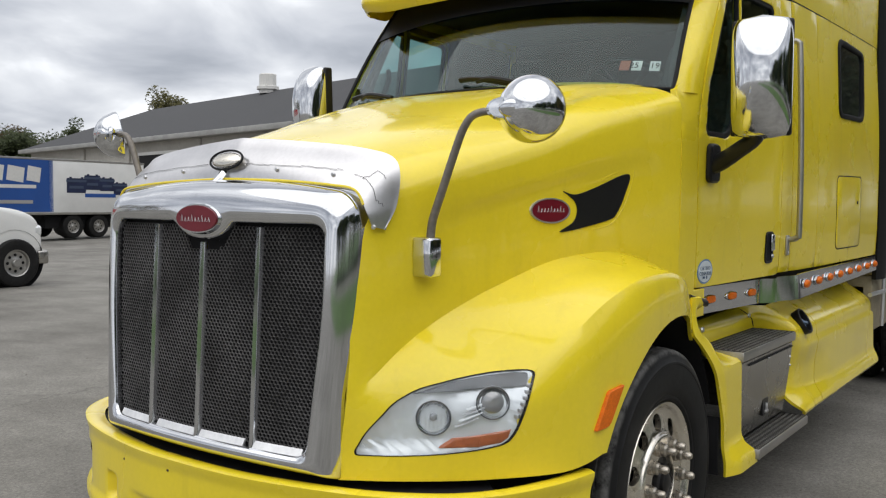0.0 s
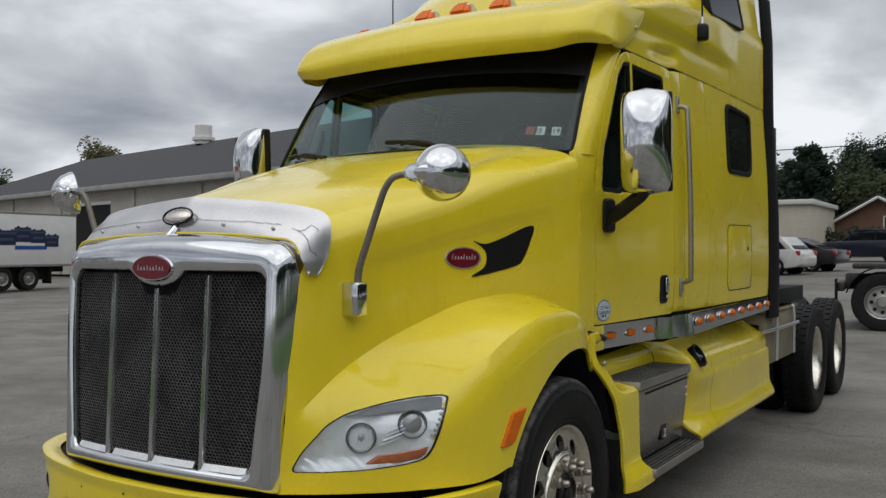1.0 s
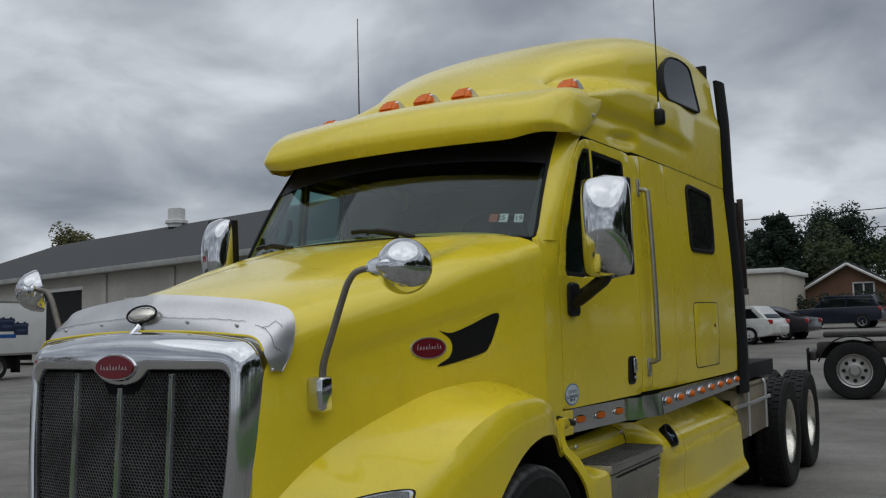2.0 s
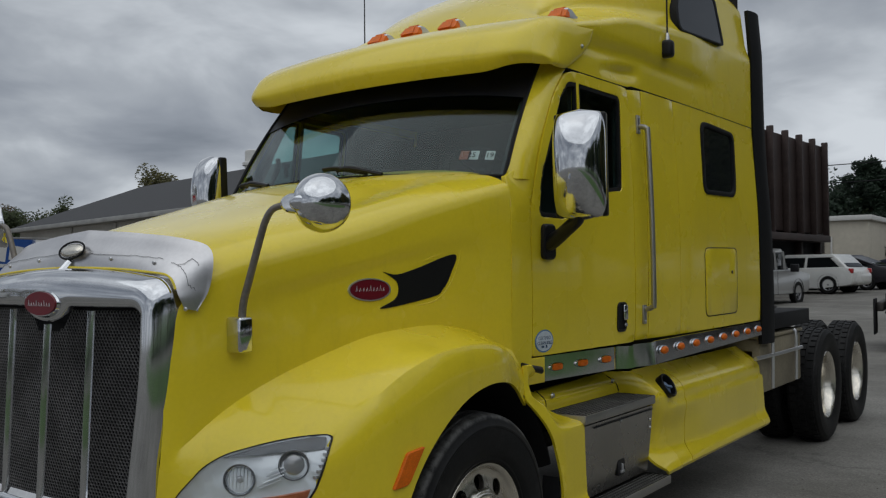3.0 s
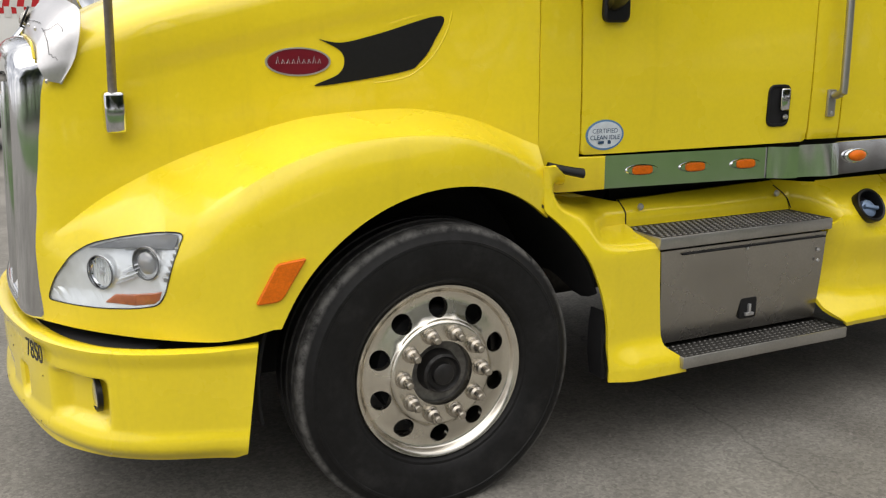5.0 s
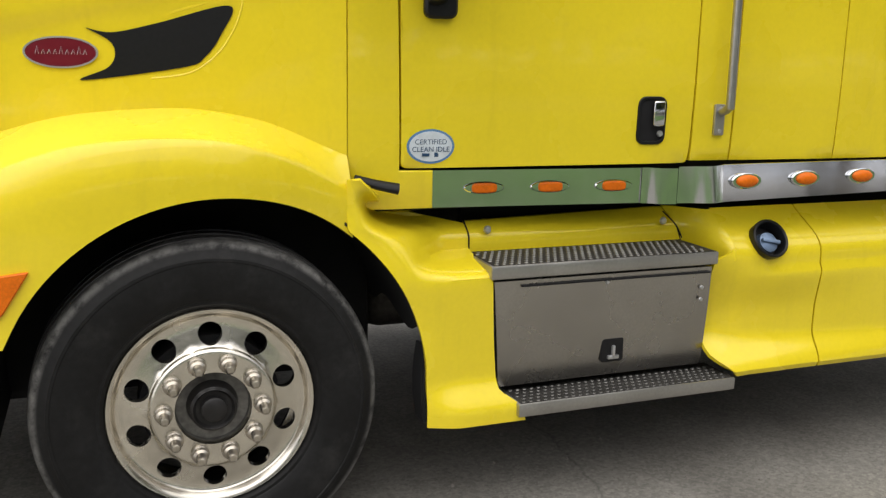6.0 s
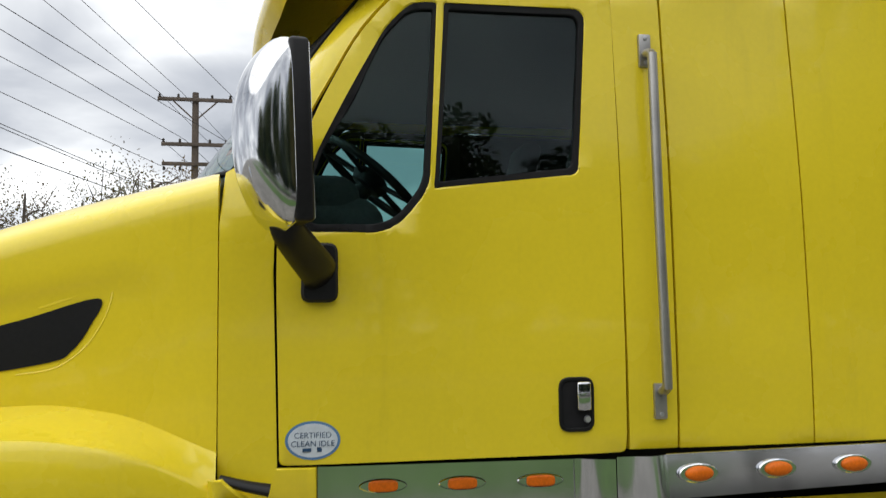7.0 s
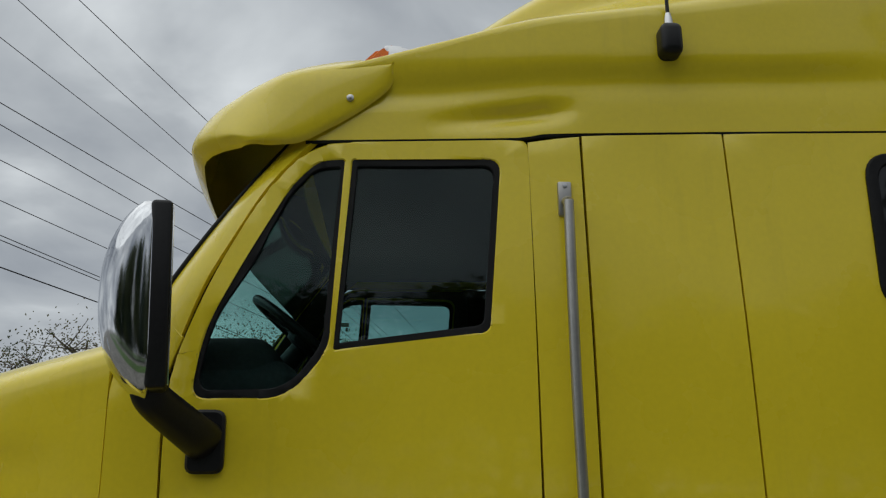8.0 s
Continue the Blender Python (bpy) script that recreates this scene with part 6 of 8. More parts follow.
def build_interior(truck):
    part("dashboard", rbox(0.52, 0.98, 0.12, 1.88, 1.30, 2.02, 0.10, 4), INTERIOR, truck, "dark grey dashboard")
    part("instrument_binnacle", rbox(0.56, 0.90, 0.14, 0.80, 1.90, 2.09, 0.08, 4), INTERIOR, truck)
    pair("pillar_grab_handle", tube([(0.66, 0.11, 2.06), (0.68, 0.15, 2.12), (0.76, 0.15, 2.26), (0.79, 0.12, 2.32)], 0.016, 8), BLACK, truck)
    part("headlining", rbox(0.98, 2.4, 0.06, 1.94, 2.68, 2.72, 0.02), INTERIOR, truck)
    part("sleeper_curtain", rbox(2.35, 2.42, 0.02, 1.98, 1.19, 2.9, 0.02), INTERIOR, truck, "dark sleeper curtain")
    for s in (0.42, 1.58):
        seat = part("seat", rbox(1.22, 1.75, s - 0.25, s + 0.25, 1.45, 1.66, 0.06, 3), INTERIOR, truck, "dark cab seat")
        part("seat_back", moved(rbox(-0.08, 0.08, s - 0.25, s + 0.25, 0, 0.72, 0.06, 3), pose(1.72, 0, 1.60, 0, 12, 0)), INTERIOR, seat)
        part("headrest", moved(rbox(-0.05, 0.05, s - 0.14, s + 0.14, 0.73, 0.92, 0.04, 3), pose(1.72, 0, 1.60, 0, 12, 0)), INTERIOR, seat)
        part("seat_base", rbox(1.3, 1.68, s - 0.18, s + 0.18, 1.19, 1.46, 0.03), INTERIOR, seat)
    # steering wheel with four spokes on its column
    m = pose(0.965, 0.45, 2.115, 0, 40, 0)
    ring = [(0.225 * math.cos(a), 0.225 * math.sin(a), 0) for a in np.linspace(0, 2 * math.pi, 41)]
    sw = part("steering_wheel", moved(tube(ring, 0.016, 10), m), BLACK, truck, "black four-spoke steering wheel")
    part("wheel_boss", moved(lathe([(0.0, 0.03), (0.055, 0.025), (0.075, 0.0), (0.06, -0.03), (0.0, -0.04)], 24, axis="z"), m), BLACK, sw)
    for a in (0.5, 2.64, 3.9, 5.5):
        part("spoke", moved(tube([(0.05 * math.cos(a), 0.05 * math.sin(a), 0), (0.215 * math.cos(a), 0.215 * math.sin(a), 0)], 0.017, 8, flat=0.5), m), BLACK, sw)
    part("steering_column", tube([m @ Vector((0, 0, -0.02)), m @ Vector((0, 0, -0.35))], 0.035, 12), BLACK, sw)


def build_truck():
    truck = tagged(empty("semi_truck"), "bright yellow conventional sleeper lorry tractor, parked on worn asphalt", "truck")
    build_hood(truck)
    build_grille(truck)
    build_deflector(truck)
    build_headlights(truck)
    build_bumper(truck)
    build_cab(truck)
    build_roof(truck)
    build_mirrors(truck)
    build_skirts(truck)
    build_chassis(truck)
    build_interior(truck)
    return truck


build_truck()


# ---- the yard ----
def asphalt():
    m = bpy.data.materials.new("worn_asphalt")
    m.use_nodes = True
    nt = m.node_tree
    p = nt.nodes["Principled BSDF"]
    n, l = nt.nodes.new, nt.links.new
    tc = n("ShaderNodeTexCoord")

    def noise_tex(scale, detail, rough=0.6, stretch=None):
        t = n("ShaderNodeTexNoise")
        t.inputs["Scale"].default_value, t.inputs["Detail"].default_value, t.inputs["Roughness"].default_value = scale, detail, rough
        if stretch:
            mp = n("ShaderNodeMapping")
            mp.inputs["Scale"].default_value = stretch
            l(tc.outputs["Object"], mp.inputs["Vector"])
            l(mp.outputs[0], t.inputs["Vector"])
        else:
            l(tc.outputs["Object"], t.inputs["Vector"])
        return t
    broad, mid, fine, grit = noise_tex(0.22, 5), noise_tex(1.3, 6, 0.65, (1, 0.6, 1)), noise_tex(55, 4, 0.75), noise_tex(160, 2, 0.8)
    ramp = n("ShaderNodeValToRGB")
    e = ramp.color_ramp.elements
    e[0].position, e[0].color = 0.39, (0.118, 0.110, 0.096, 1)
    e[1].position, e[1].color = 0.61, (0.232, 0.222, 0.198, 1)
    mix1 = n("ShaderNodeMix")
    mix1.inputs["Factor"].default_value = 0.5
    l(broad.outputs["Fac"], mix1.inputs["A"])
    l(mid.outputs["Fac"], mix1.inputs["B"])
    l(mix1.outputs["Result"], ramp.inputs["Fac"])
    mixg = n("ShaderNodeMix")
    mixg.inputs["Factor"].default_value = 0.5
    l(fine.outputs["Fac"], mixg.inputs["A"])
    l(grit.outputs["Fac"], mixg.inputs["B"])
    mr = n("ShaderNodeMapRange")
    mr.inputs["From Min"].default_value, mr.inputs["From Max"].default_value = 0.32, 0.68
    mr.inputs["To Min"].default_value, mr.inputs["To Max"].default_value = 0.68, 1.32
    l(mixg.outputs["Result"], mr.inputs["Value"])
    sc = n("ShaderNodeVectorMath")
    sc.operation = "SCALE"
    l(ramp.outputs["Color"], sc.inputs[0])
    l(mr.outputs["Result"], sc.inputs["Scale"])
    # pale and dark stones of the aggregate
    stones = n("ShaderNodeTexVoronoi")
    stones.inputs["Scale"].default_value = 75.0
    l(tc.outputs["Object"], stones.inputs["Vector"])
    chip = n("ShaderNodeSeparateColor")
    l(stones.outputs["Color"], chip.inputs["Color"])
    cm = n("ShaderNodeMapRange")
    cm.inputs["From Min"].default_value, cm.inputs["From Max"].default_value = 0.0, 1.0
    cm.inputs["To Min"].default_value, cm.inputs["To Max"].default_value = 0.80, 1.20
    l(chip.outputs["Red"], cm.inputs["Value"])
    sc3 = n("ShaderNodeVectorMath")
    sc3.operation = "SCALE"
    l(sc.outputs[0], sc3.inputs[0])
    l(cm.outputs["Result"], sc3.inputs["Scale"])
    # a few wandering cracks
    vor = n("ShaderNodeTexVoronoi")
    vor.feature = "DISTANCE_TO_EDGE"
    vor.inputs["Scale"].default_value = 0.12
    warp = n("ShaderNodeVectorMath")
    wn = noise_tex(0.9, 6)
    l(wn.outputs["Color"], warp.inputs[1])
    l(tc.outputs["Object"], warp.inputs[0])
    l(warp.outputs[0], vor.inputs["Vector"])
    cr = n("ShaderNodeMapRange")
    cr.inputs["From Min"].default_value, cr.inputs["From Max"].default_value = 0.0, 0.0022
    cr.inputs["To Min"].default_value, cr.inputs["To Max"].default_value = 0.68, 1.0
    l(vor.outputs["Distance"], cr.inputs["Value"])
    sc2 = n("ShaderNodeVectorMath")
    sc2.operation = "SCALE"
    l(sc3.outputs[0], sc2.inputs[0])
    l(cr.outputs["Result"], sc2.inputs["Scale"])
    l(sc2.outputs[0], p.inputs["Base Color"])
    p.inputs["Roughness"].default_value = 0.85
    b = n("ShaderNodeBump")
    b.inputs["Strength"].default_value, b.inputs["Distance"].default_value = 0.45, 0.006
    l(mixg.outputs["Result"], b.inputs["Height"])
    l(b.outputs[0], p.inputs["Normal"])
    return m


ASPHALT = asphalt()


def ground_z(x, y):
    """The yard climbs gently behind the lorry and falls away past its far side."""
    return 0.023 * min(max(x - 7.5, 0.0), 60.0) - 0.014 * min(max(y - 4.0, 0.0), 60.0)


def build_ground():
    lines = [-900, -300, -120, -60, -40, -30, -20, -14, -10, -7, -5, -3, -1, 1, 3, 4, 5, 6, 7.5, 9, 10, 12, 14, 17, 20, 25, 30, 36, 44, 52, 60, 67.5, 80, 120, 300, 900]
    bm = bmesh.new()
    vs = [[bm.verts.new((x, y, ground_z(x, y))) for y in lines] for x in lines]
    for i in range(len(lines) - 1):
        for j in range(len(lines) - 1):
            bm.faces.new((vs[i][j], vs[i + 1][j], vs[i + 1][j + 1], vs[i][j + 1]))
    tagged(part("ground", bm, ASPHALT, None, "worn grey asphalt yard with cracks and stains", 60), category="ground", kind="structure")
    # loose grit and small stones
    rnd = random.Random(8)
    bm = bmesh.new()
    for k in range(420):
        x, y, s = rnd.uniform(-6, 9), rnd.uniform(-2.4, 9), rnd.uniform(0.004, 0.013)
        if rnd.random() < 0.5:
            x, y = rnd.uniform(0.5, 4.5), rnd.uniform(-1.8, 0.3)
        b = [bm.verts.new((x + s * c * rnd.uniform(0.7, 1.2), y + s * d * rnd.uniform(0.7, 1.2), ground_z(x, y) - 0.001)) for c, d in ((1, 0), (0.2, 0.9), (-0.9, 0.4), (-0.6, -0.7), (0.4, -0.9))]
        t = bm.verts.new((x, y, ground_z(x, y) + s * rnd.uniform(0.5, 0.9)))
        for i in range(5):
            bm.faces.new((b[i], b[(i + 1) % 5], t))
    tagged(part("gravel", bm, GRIT, None, "loose stones scattered on the asphalt", 0), category="gravel", kind="stuff")


GRIT = material("grit", (0.17, 0.155, 0.14), 0.9, grain=(40, 0.3))
build_ground()


# ---- things round the yard ----
BARK = material("bark", (0.10, 0.08, 0.062), 0.9, grain=(14, 0.3), bump=(20, 0.5, 0.03))
def sheer(m, share):
    """Lets part of the light through a leaf."""
    nt = m.node_tree
    p, out = nt.nodes["Principled BSDF"], nt.nodes["Material Output"]
    tr, mix = nt.nodes.new("ShaderNodeBsdfTranslucent"), nt.nodes.new("ShaderNodeMixShader")
    col = p.inputs["Base Color"]
    if col.links:
        nt.links.new(col.links[0].from_socket, tr.inputs["Color"])
    else:
        tr.inputs["Color"].default_value = col.default_value
    mix.inputs["Fac"].default_value = share
    nt.links.new(p.outputs["BSDF"], mix.inputs[1])
    nt.links.new(tr.outputs["BSDF"], mix.inputs[2])
    nt.links.new(mix.outputs[0], out.inputs["Surface"])


LEAFGREEN = material("leaf_green", (0.065, 0.085, 0.030), 0.65, grain=(1.2, 0.35), spread=0.2)
LEAFOLIVE = material("leaf_olive", (0.125, 0.115, 0.040), 0.65, grain=(1.2, 0.35))
LEAFDARK = material("conifer_green", (0.022, 0.040, 0.022), 0.7, grain=(1.2, 0.35))
LEAFRUST = material("leaf_rust", (0.115, 0.078, 0.030), 0.65, grain=(1.0, 0.4))
for leaf in (LEAFGREEN, LEAFOLIVE, LEAFDARK, LEAFRUST):
    sheer(leaf, 0.4)
GRASS = material("grass", (0.055, 0.105, 0.022), 0.85, grain=(3.0, 0.3), stain=(0.3, 0.25))
SHINGLE = material("grey_shingle", (0.052, 0.052, 0.055), 0.85, grain=(9, 0.18), stain=(0.5, 0.12), bump=(9, 0.4, 0.02))
RENDERWALL = material("pale_wall", (0.42, 0.40, 0.36), 0.8, grain=(4, 0.06), stain=(0.4, 0.14))
BEIGE = material("beige_wall", (0.50, 0.46, 0.38), 0.8, grain=(4, 0.05), stain=(0.4, 0.10))
BRICK = material("brown_brick", (0.17, 0.095, 0.06), 0.85, grain=(12, 0.25), stain=(0.8, 0.15))
BROWNMETAL = material("brown_sheet_metal", (0.050, 0.034, 0.030), 0.6, 0.3, grain=(6, 0.2), stain=(0.8, 0.3))
WOODPOLE = material("pole_wood", (0.12, 0.095, 0.075), 0.85, grain=(20, 0.25), stain=(1.5, 0.2))
BLUEWRAP = material("blue_vinyl", (0.015, 0.075, 0.30), 0.35, coat=0.3, stain=(0.6, 0.15))
REDWRAP = material("red_vinyl", (0.50, 0.02, 0.025), 0.4, coat=0.3, stain=(0.8, 0.1))
NAVY = material("navy_print", (0.012, 0.02, 0.06), 0.45, stain=(2, 0.3))
PRINTGREY = material("print_grey", (0.05, 0.07, 0.12), 0.4)
CARWHITE = material("car_white", (0.72, 0.72, 0.69), 0.25, coat=0.7, stain=(1.5, 0.05))
CARDARK = material("car_charcoal", (0.016, 0.014, 0.018), 0.3, coat=0.2, stain=(1.5, 0.1))
CARNAVY = material("car_navy", (0.008, 0.011, 0.024), 0.3, coat=0.2, stain=(1.5, 0.1))
CARSILVER = material("car_silver", (0.42, 0.42, 0.41), 0.3, 0.5, coat=0.5, stain=(1.5, 0.05))
WINDOWDARK = material("window_dark", (0.010, 0.012, 0.013), 0.06, gloss=0.35)
CARRIM = material("car_rim", (0.30, 0.30, 0.31), 0.35, 0.7, stain=(12, 0.2))
TAILRED = material("tail_red", (0.42, 0.015, 0.015), 0.25, coat=0.6)
GUTTERGREY = material("gutter_grey", (0.30, 0.295, 0.28), 0.55, grain=(10, 0.08), stain=(1, 0.2))
OFFWHITE = material("white_trim", (0.66, 0.65, 0.62), 0.5, grain=(10, 0.05))


def bent(x, y, ox, oy, turn):
    c, s = math.cos(radians(turn)), math.sin(radians(turn))
    return ox + c * x - s * y, oy + s * x + c * y


def standing(name, x, y, turn, label, category, group=""):
    """An empty on the ground for a thing that is built round its own origin."""
    return tagged(empty(name, (x, y, ground_z(x, y)), turn), label, category, group)


def smooth_loop(pts, n=4):
    return [tuple(p)[:2] for p in curve_points([(x, z, 0) for x, z in pts + pts[:1]], n)][:-1]


def road_wheel(parent, x, y, r, w, rim=0.56, spokes=0):
    """A wheel whose outer face is at y, reaching inwards by w (signed); spoked, or a dished disc with hand holes."""
    s = 1 if w > 0 else -1
    m = pose(x, y, r, 0, 0, 0 if s > 0 else 180)
    R = r * rim
    if spokes:
        wheel = part("wheel", moved(lathe([(R * 0.86, 0.05), (R * 0.90, 0.012), (R, 0.0), (R, 0.05)], 24), m), CARRIM, parent, "", 40)
        part("hub", moved(lathe([(0, 0.01), (R * 0.16, 0.012), (R * 0.2, 0.05)], 14), m), CARRIM, wheel)
        part("brake_disc", moved(lathe([(0, 0.075), (R * 0.95, 0.075), (R * 0.95, 0.09)], 20), m), DARK, wheel)
        for k in range(spokes):
            b = rbox(-R * 0.10, R * 0.10, 0.016, 0.05, R * 0.1, R * 0.92, 0.008)
            part("spoke", moved(b, m @ pose(0, 0, 0, 0, 360 / spokes * k + 20, 0)), CARRIM, wheel)
    else:
        wheel = part("wheel", moved(lathe([(0, -0.02), (R * 0.26, -0.018), (R * 0.32, 0.0), (R * 0.34, 0.05), (R * 0.66, 0.075), (R * 0.86, 0.06), (R * 0.93, 0.01), (R, 0.0), (R, 0.05)], 24), m), ALUMINIUM, parent, "", 40)
        for k in range(8):
            a = 2 * math.pi * k / 8
            b = lathe([(R * 0.12, 0.062), (0, 0.060)], 8, (R * 0.60 * math.cos(a), 0.0, R * 0.60 * math.sin(a)))
            part("rim_hole", moved(b, m), DARK, wheel)
    part("tyre", moved(lathe([(R, 0.01), (r * 0.80, -0.012), (r * 0.95, 0.0), (r, 0.03), (r, abs(w) - 0.03), (r * 0.9, abs(w)), (R, abs(w))], 32), m), RUBBER, wheel)


def car(name, label, x, y, turn, L, W, body, cabin, paint, wheels, r, lamps=(), group="cars parked in the yard"):
    """A parked car from its side outlines: body and window band, nose towards +x."""
    ob = standing(name, x, y, turn, label, "car", group)
    part("body", slab(rounded(body, 0.16, 5), -W / 2, W / 2, 0.07), paint, ob)
    part("glasshouse", slab(rounded(cabin, 0.16, 5), -W / 2 + 0.10, W / 2 - 0.10, 0.12), WINDOWDARK, ob, "dark windows")
    (xe, ze), (xf, zf2) = cabin[-1], cabin[-2]
    part("rear_pillar", slab(rounded([(xe - 0.03, ze), (xe + 0.30, ze), (xf + 0.22, zf2 - 0.02), (xf - 0.04, zf2 + 0.02)], 0.05, 3), -W / 2 + 0.085, W / 2 - 0.085, 0.10), paint, ob)
    part("tailgate_glass", slab(rounded([(xe - 0.045, ze + 0.05), (xe + 0.05, ze + 0.05), (xf + 0.05, zf2 - 0.06), (xf - 0.045, zf2 - 0.06)], 0.03, 3), -W / 2 + 0.24, W / 2 - 0.24, 0.05), WINDOWDARK, ob)
    top = max(z for _, z in cabin)
    xs = [a for a, z in cabin if z > top - 0.12]
    part("roof", slab(rounded([(min(xs) - 0.05, top - 0.06), (max(xs) + 0.05, top - 0.06), (max(xs) - 0.06, top + 0.075), (min(xs) + 0.1, top + 0.075)], 0.03, 3), -W / 2 + 0.11, W / 2 - 0.11, 0.05), paint, ob)
    belt = min(z for _, z in cabin) + 0.06
    for s in (-1, 1):
        for a in np.linspace(min(a for a, _ in cabin) + 0.3, max(a for a, _ in cabin) - 0.5, 3)[1:]:
            part("pillar", tube([(a, s * (W / 2 - 0.085), belt), (a - 0.06, s * (W / 2 - 0.13), top - 0.02)], 0.055, 6), paint, ob)
        for wx in wheels:
            part("wheel_arch", lathe([(r * 1.16, 0.01 * s), (r * 1.14, -0.06 * s), (0, -0.06 * s)], 28, (wx, s * (W / 2 + 0.004), r + 0.02)), DARK, ob)
            road_wheel(ob, wx, s * (W / 2 + 0.012), r, -s * 0.2, 0.64, 5)
        part("side_glass_line", tube([(min(a for a, _ in cabin) + 0.1, s * (W / 2 - 0.02), belt - 0.03), (max(a for a, _ in cabin) - 0.2, s * (W / 2 - 0.02), belt - 0.05)], 0.012, 6), OFFWHITE if paint is CARWHITE else DARK, ob)
        for lx, lz, mat in lamps:
            part("tail_lamp" if mat is TAILRED else "head_lamp", rbox(lx - 0.10, lx + 0.10, s * (W / 2 - 0.09) - 0.10, s * (W / 2 - 0.09) + 0.085, lz - 0.10, lz + 0.10, 0.04, 3), mat, ob)
        part("door_seam", tube([(0.1, s * (W / 2 + 0.001), 0.35), (0.1, s * (W / 2 + 0.001), belt - 0.03)], 0.006, 5), DARK, ob)
    return ob


def leaf_cloud(bm, rnd, centre, spread, count, size, droop=0.0):
    """Many small leaves about a point."""
    for _ in range(count):
        d = Vector((rnd.gauss(0, 1), rnd.gauss(0, 1), rnd.gauss(0, 0.8)))
        d *= min(1.0, 1.6 / max(d.length, 0.01))
        p = Vector(centre) + d * spread * 0.5
        a = Vector((rnd.uniform(-1, 1), rnd.uniform(-1, 1), rnd.uniform(-1, 1) - droop)).normalized() * size * rnd.uniform(0.6, 1.4)
        b = a.orthogonal().normalized() * size * rnd.uniform(0.3, 0.6)
        bm.faces.new([bm.verts.new(p + q) for q in (a * 0.5, b * 0.6, -a * 0.5, -b * 0.6)])


def tree(kind, x, y, height, width, mat, seed, label, leaves=1600, size=0.32, bare=0.0, base=None, group="trees round the yard"):
    """A tree with tapered trunk, limbs and a ragged crown of small leaves."""
    rnd = random.Random(seed)
    ob = tagged(empty(kind, (x, y, ground_z(x, y) if base is None else base)), label, "tree" if height > 4 else "shrub", group)
    lean = Vector((rnd.uniform(-0.06, 0.06), rnd.uniform(-0.06, 0.06), 0)) * height
    trunk = [Vector((0, 0, -0.1)), lean * 0.3 + Vector((0, 0, height * 0.35)), lean * 0.7 + Vector((0, 0, height * 0.68)), lean + Vector((0, 0, height * 0.95))]
    tk = tube(curve_points(trunk, 4), lambda t: height * (0.026 - 0.022 * t), 8)
    crown = bmesh.new()
    tips = []
    conifer = "spruce" in kind
    limbs = 26 if conifer else 15
    for k in range(limbs):
        t = 0.14 + 0.82 * (k + rnd.random()) / limbs if conifer else rnd.uniform(0.22, 0.92)
        foot = curve_points(trunk, 4)[min(int(t * 12), 11)]
        a = rnd.uniform(0, 2 * math.pi)
        reach = width * 0.5 * ((1 - t) * 1.05 + 0.06 if conifer else math.sin(math.pi * min(0.25 + 0.72 * t, 1)) ** 0.7 * rnd.uniform(0.6, 1.05))
        rise = -0.10 * reach if conifer else reach * rnd.uniform(0.35, 0.95)
        tip = foot + Vector((math.cos(a) * reach, math.sin(a) * reach, rise))
        mid = foot.lerp(tip, 0.5) + Vector((0, 0, 0.10 * reach))
        tk = tube(curve_points([foot, mid, tip], 3), lambda u: height * (0.008 - 0.0065 * u), 5, tk)
        tips += [(tip, reach), (mid, reach)] + ([(foot.lerp(tip, 0.78), reach)] if conifer else [])
        for j in range(3 if not conifer else 1):
            q = tip + Vector((rnd.gauss(0, 0.22), rnd.gauss(0, 0.22), rnd.gauss(0.12, 0.16))) * width * 0.5
            tk = tube([mid.lerp(tip, rnd.uniform(0.2, 0.9)), q], lambda u: height * (0.0034 - 0.0022 * u), 4, tk)
            tips.append((q, reach * 0.8))
    tips = [tp for tp in tips if rnd.random() > bare * 0.5]
    per = max(3, int(leaves / len(tips)))
    for tip, reach in tips:
        leaf_cloud(crown, rnd, tip, (0.16 if conifer else 0.24) * width * rnd.uniform(0.6, 1.1), per, size, 0.5 if conifer else 0)
    part("trunk", tk, BARK, ob)
    tagged(part("crown", crown, mat, ob, "", 0), kind="stuff")
    return ob


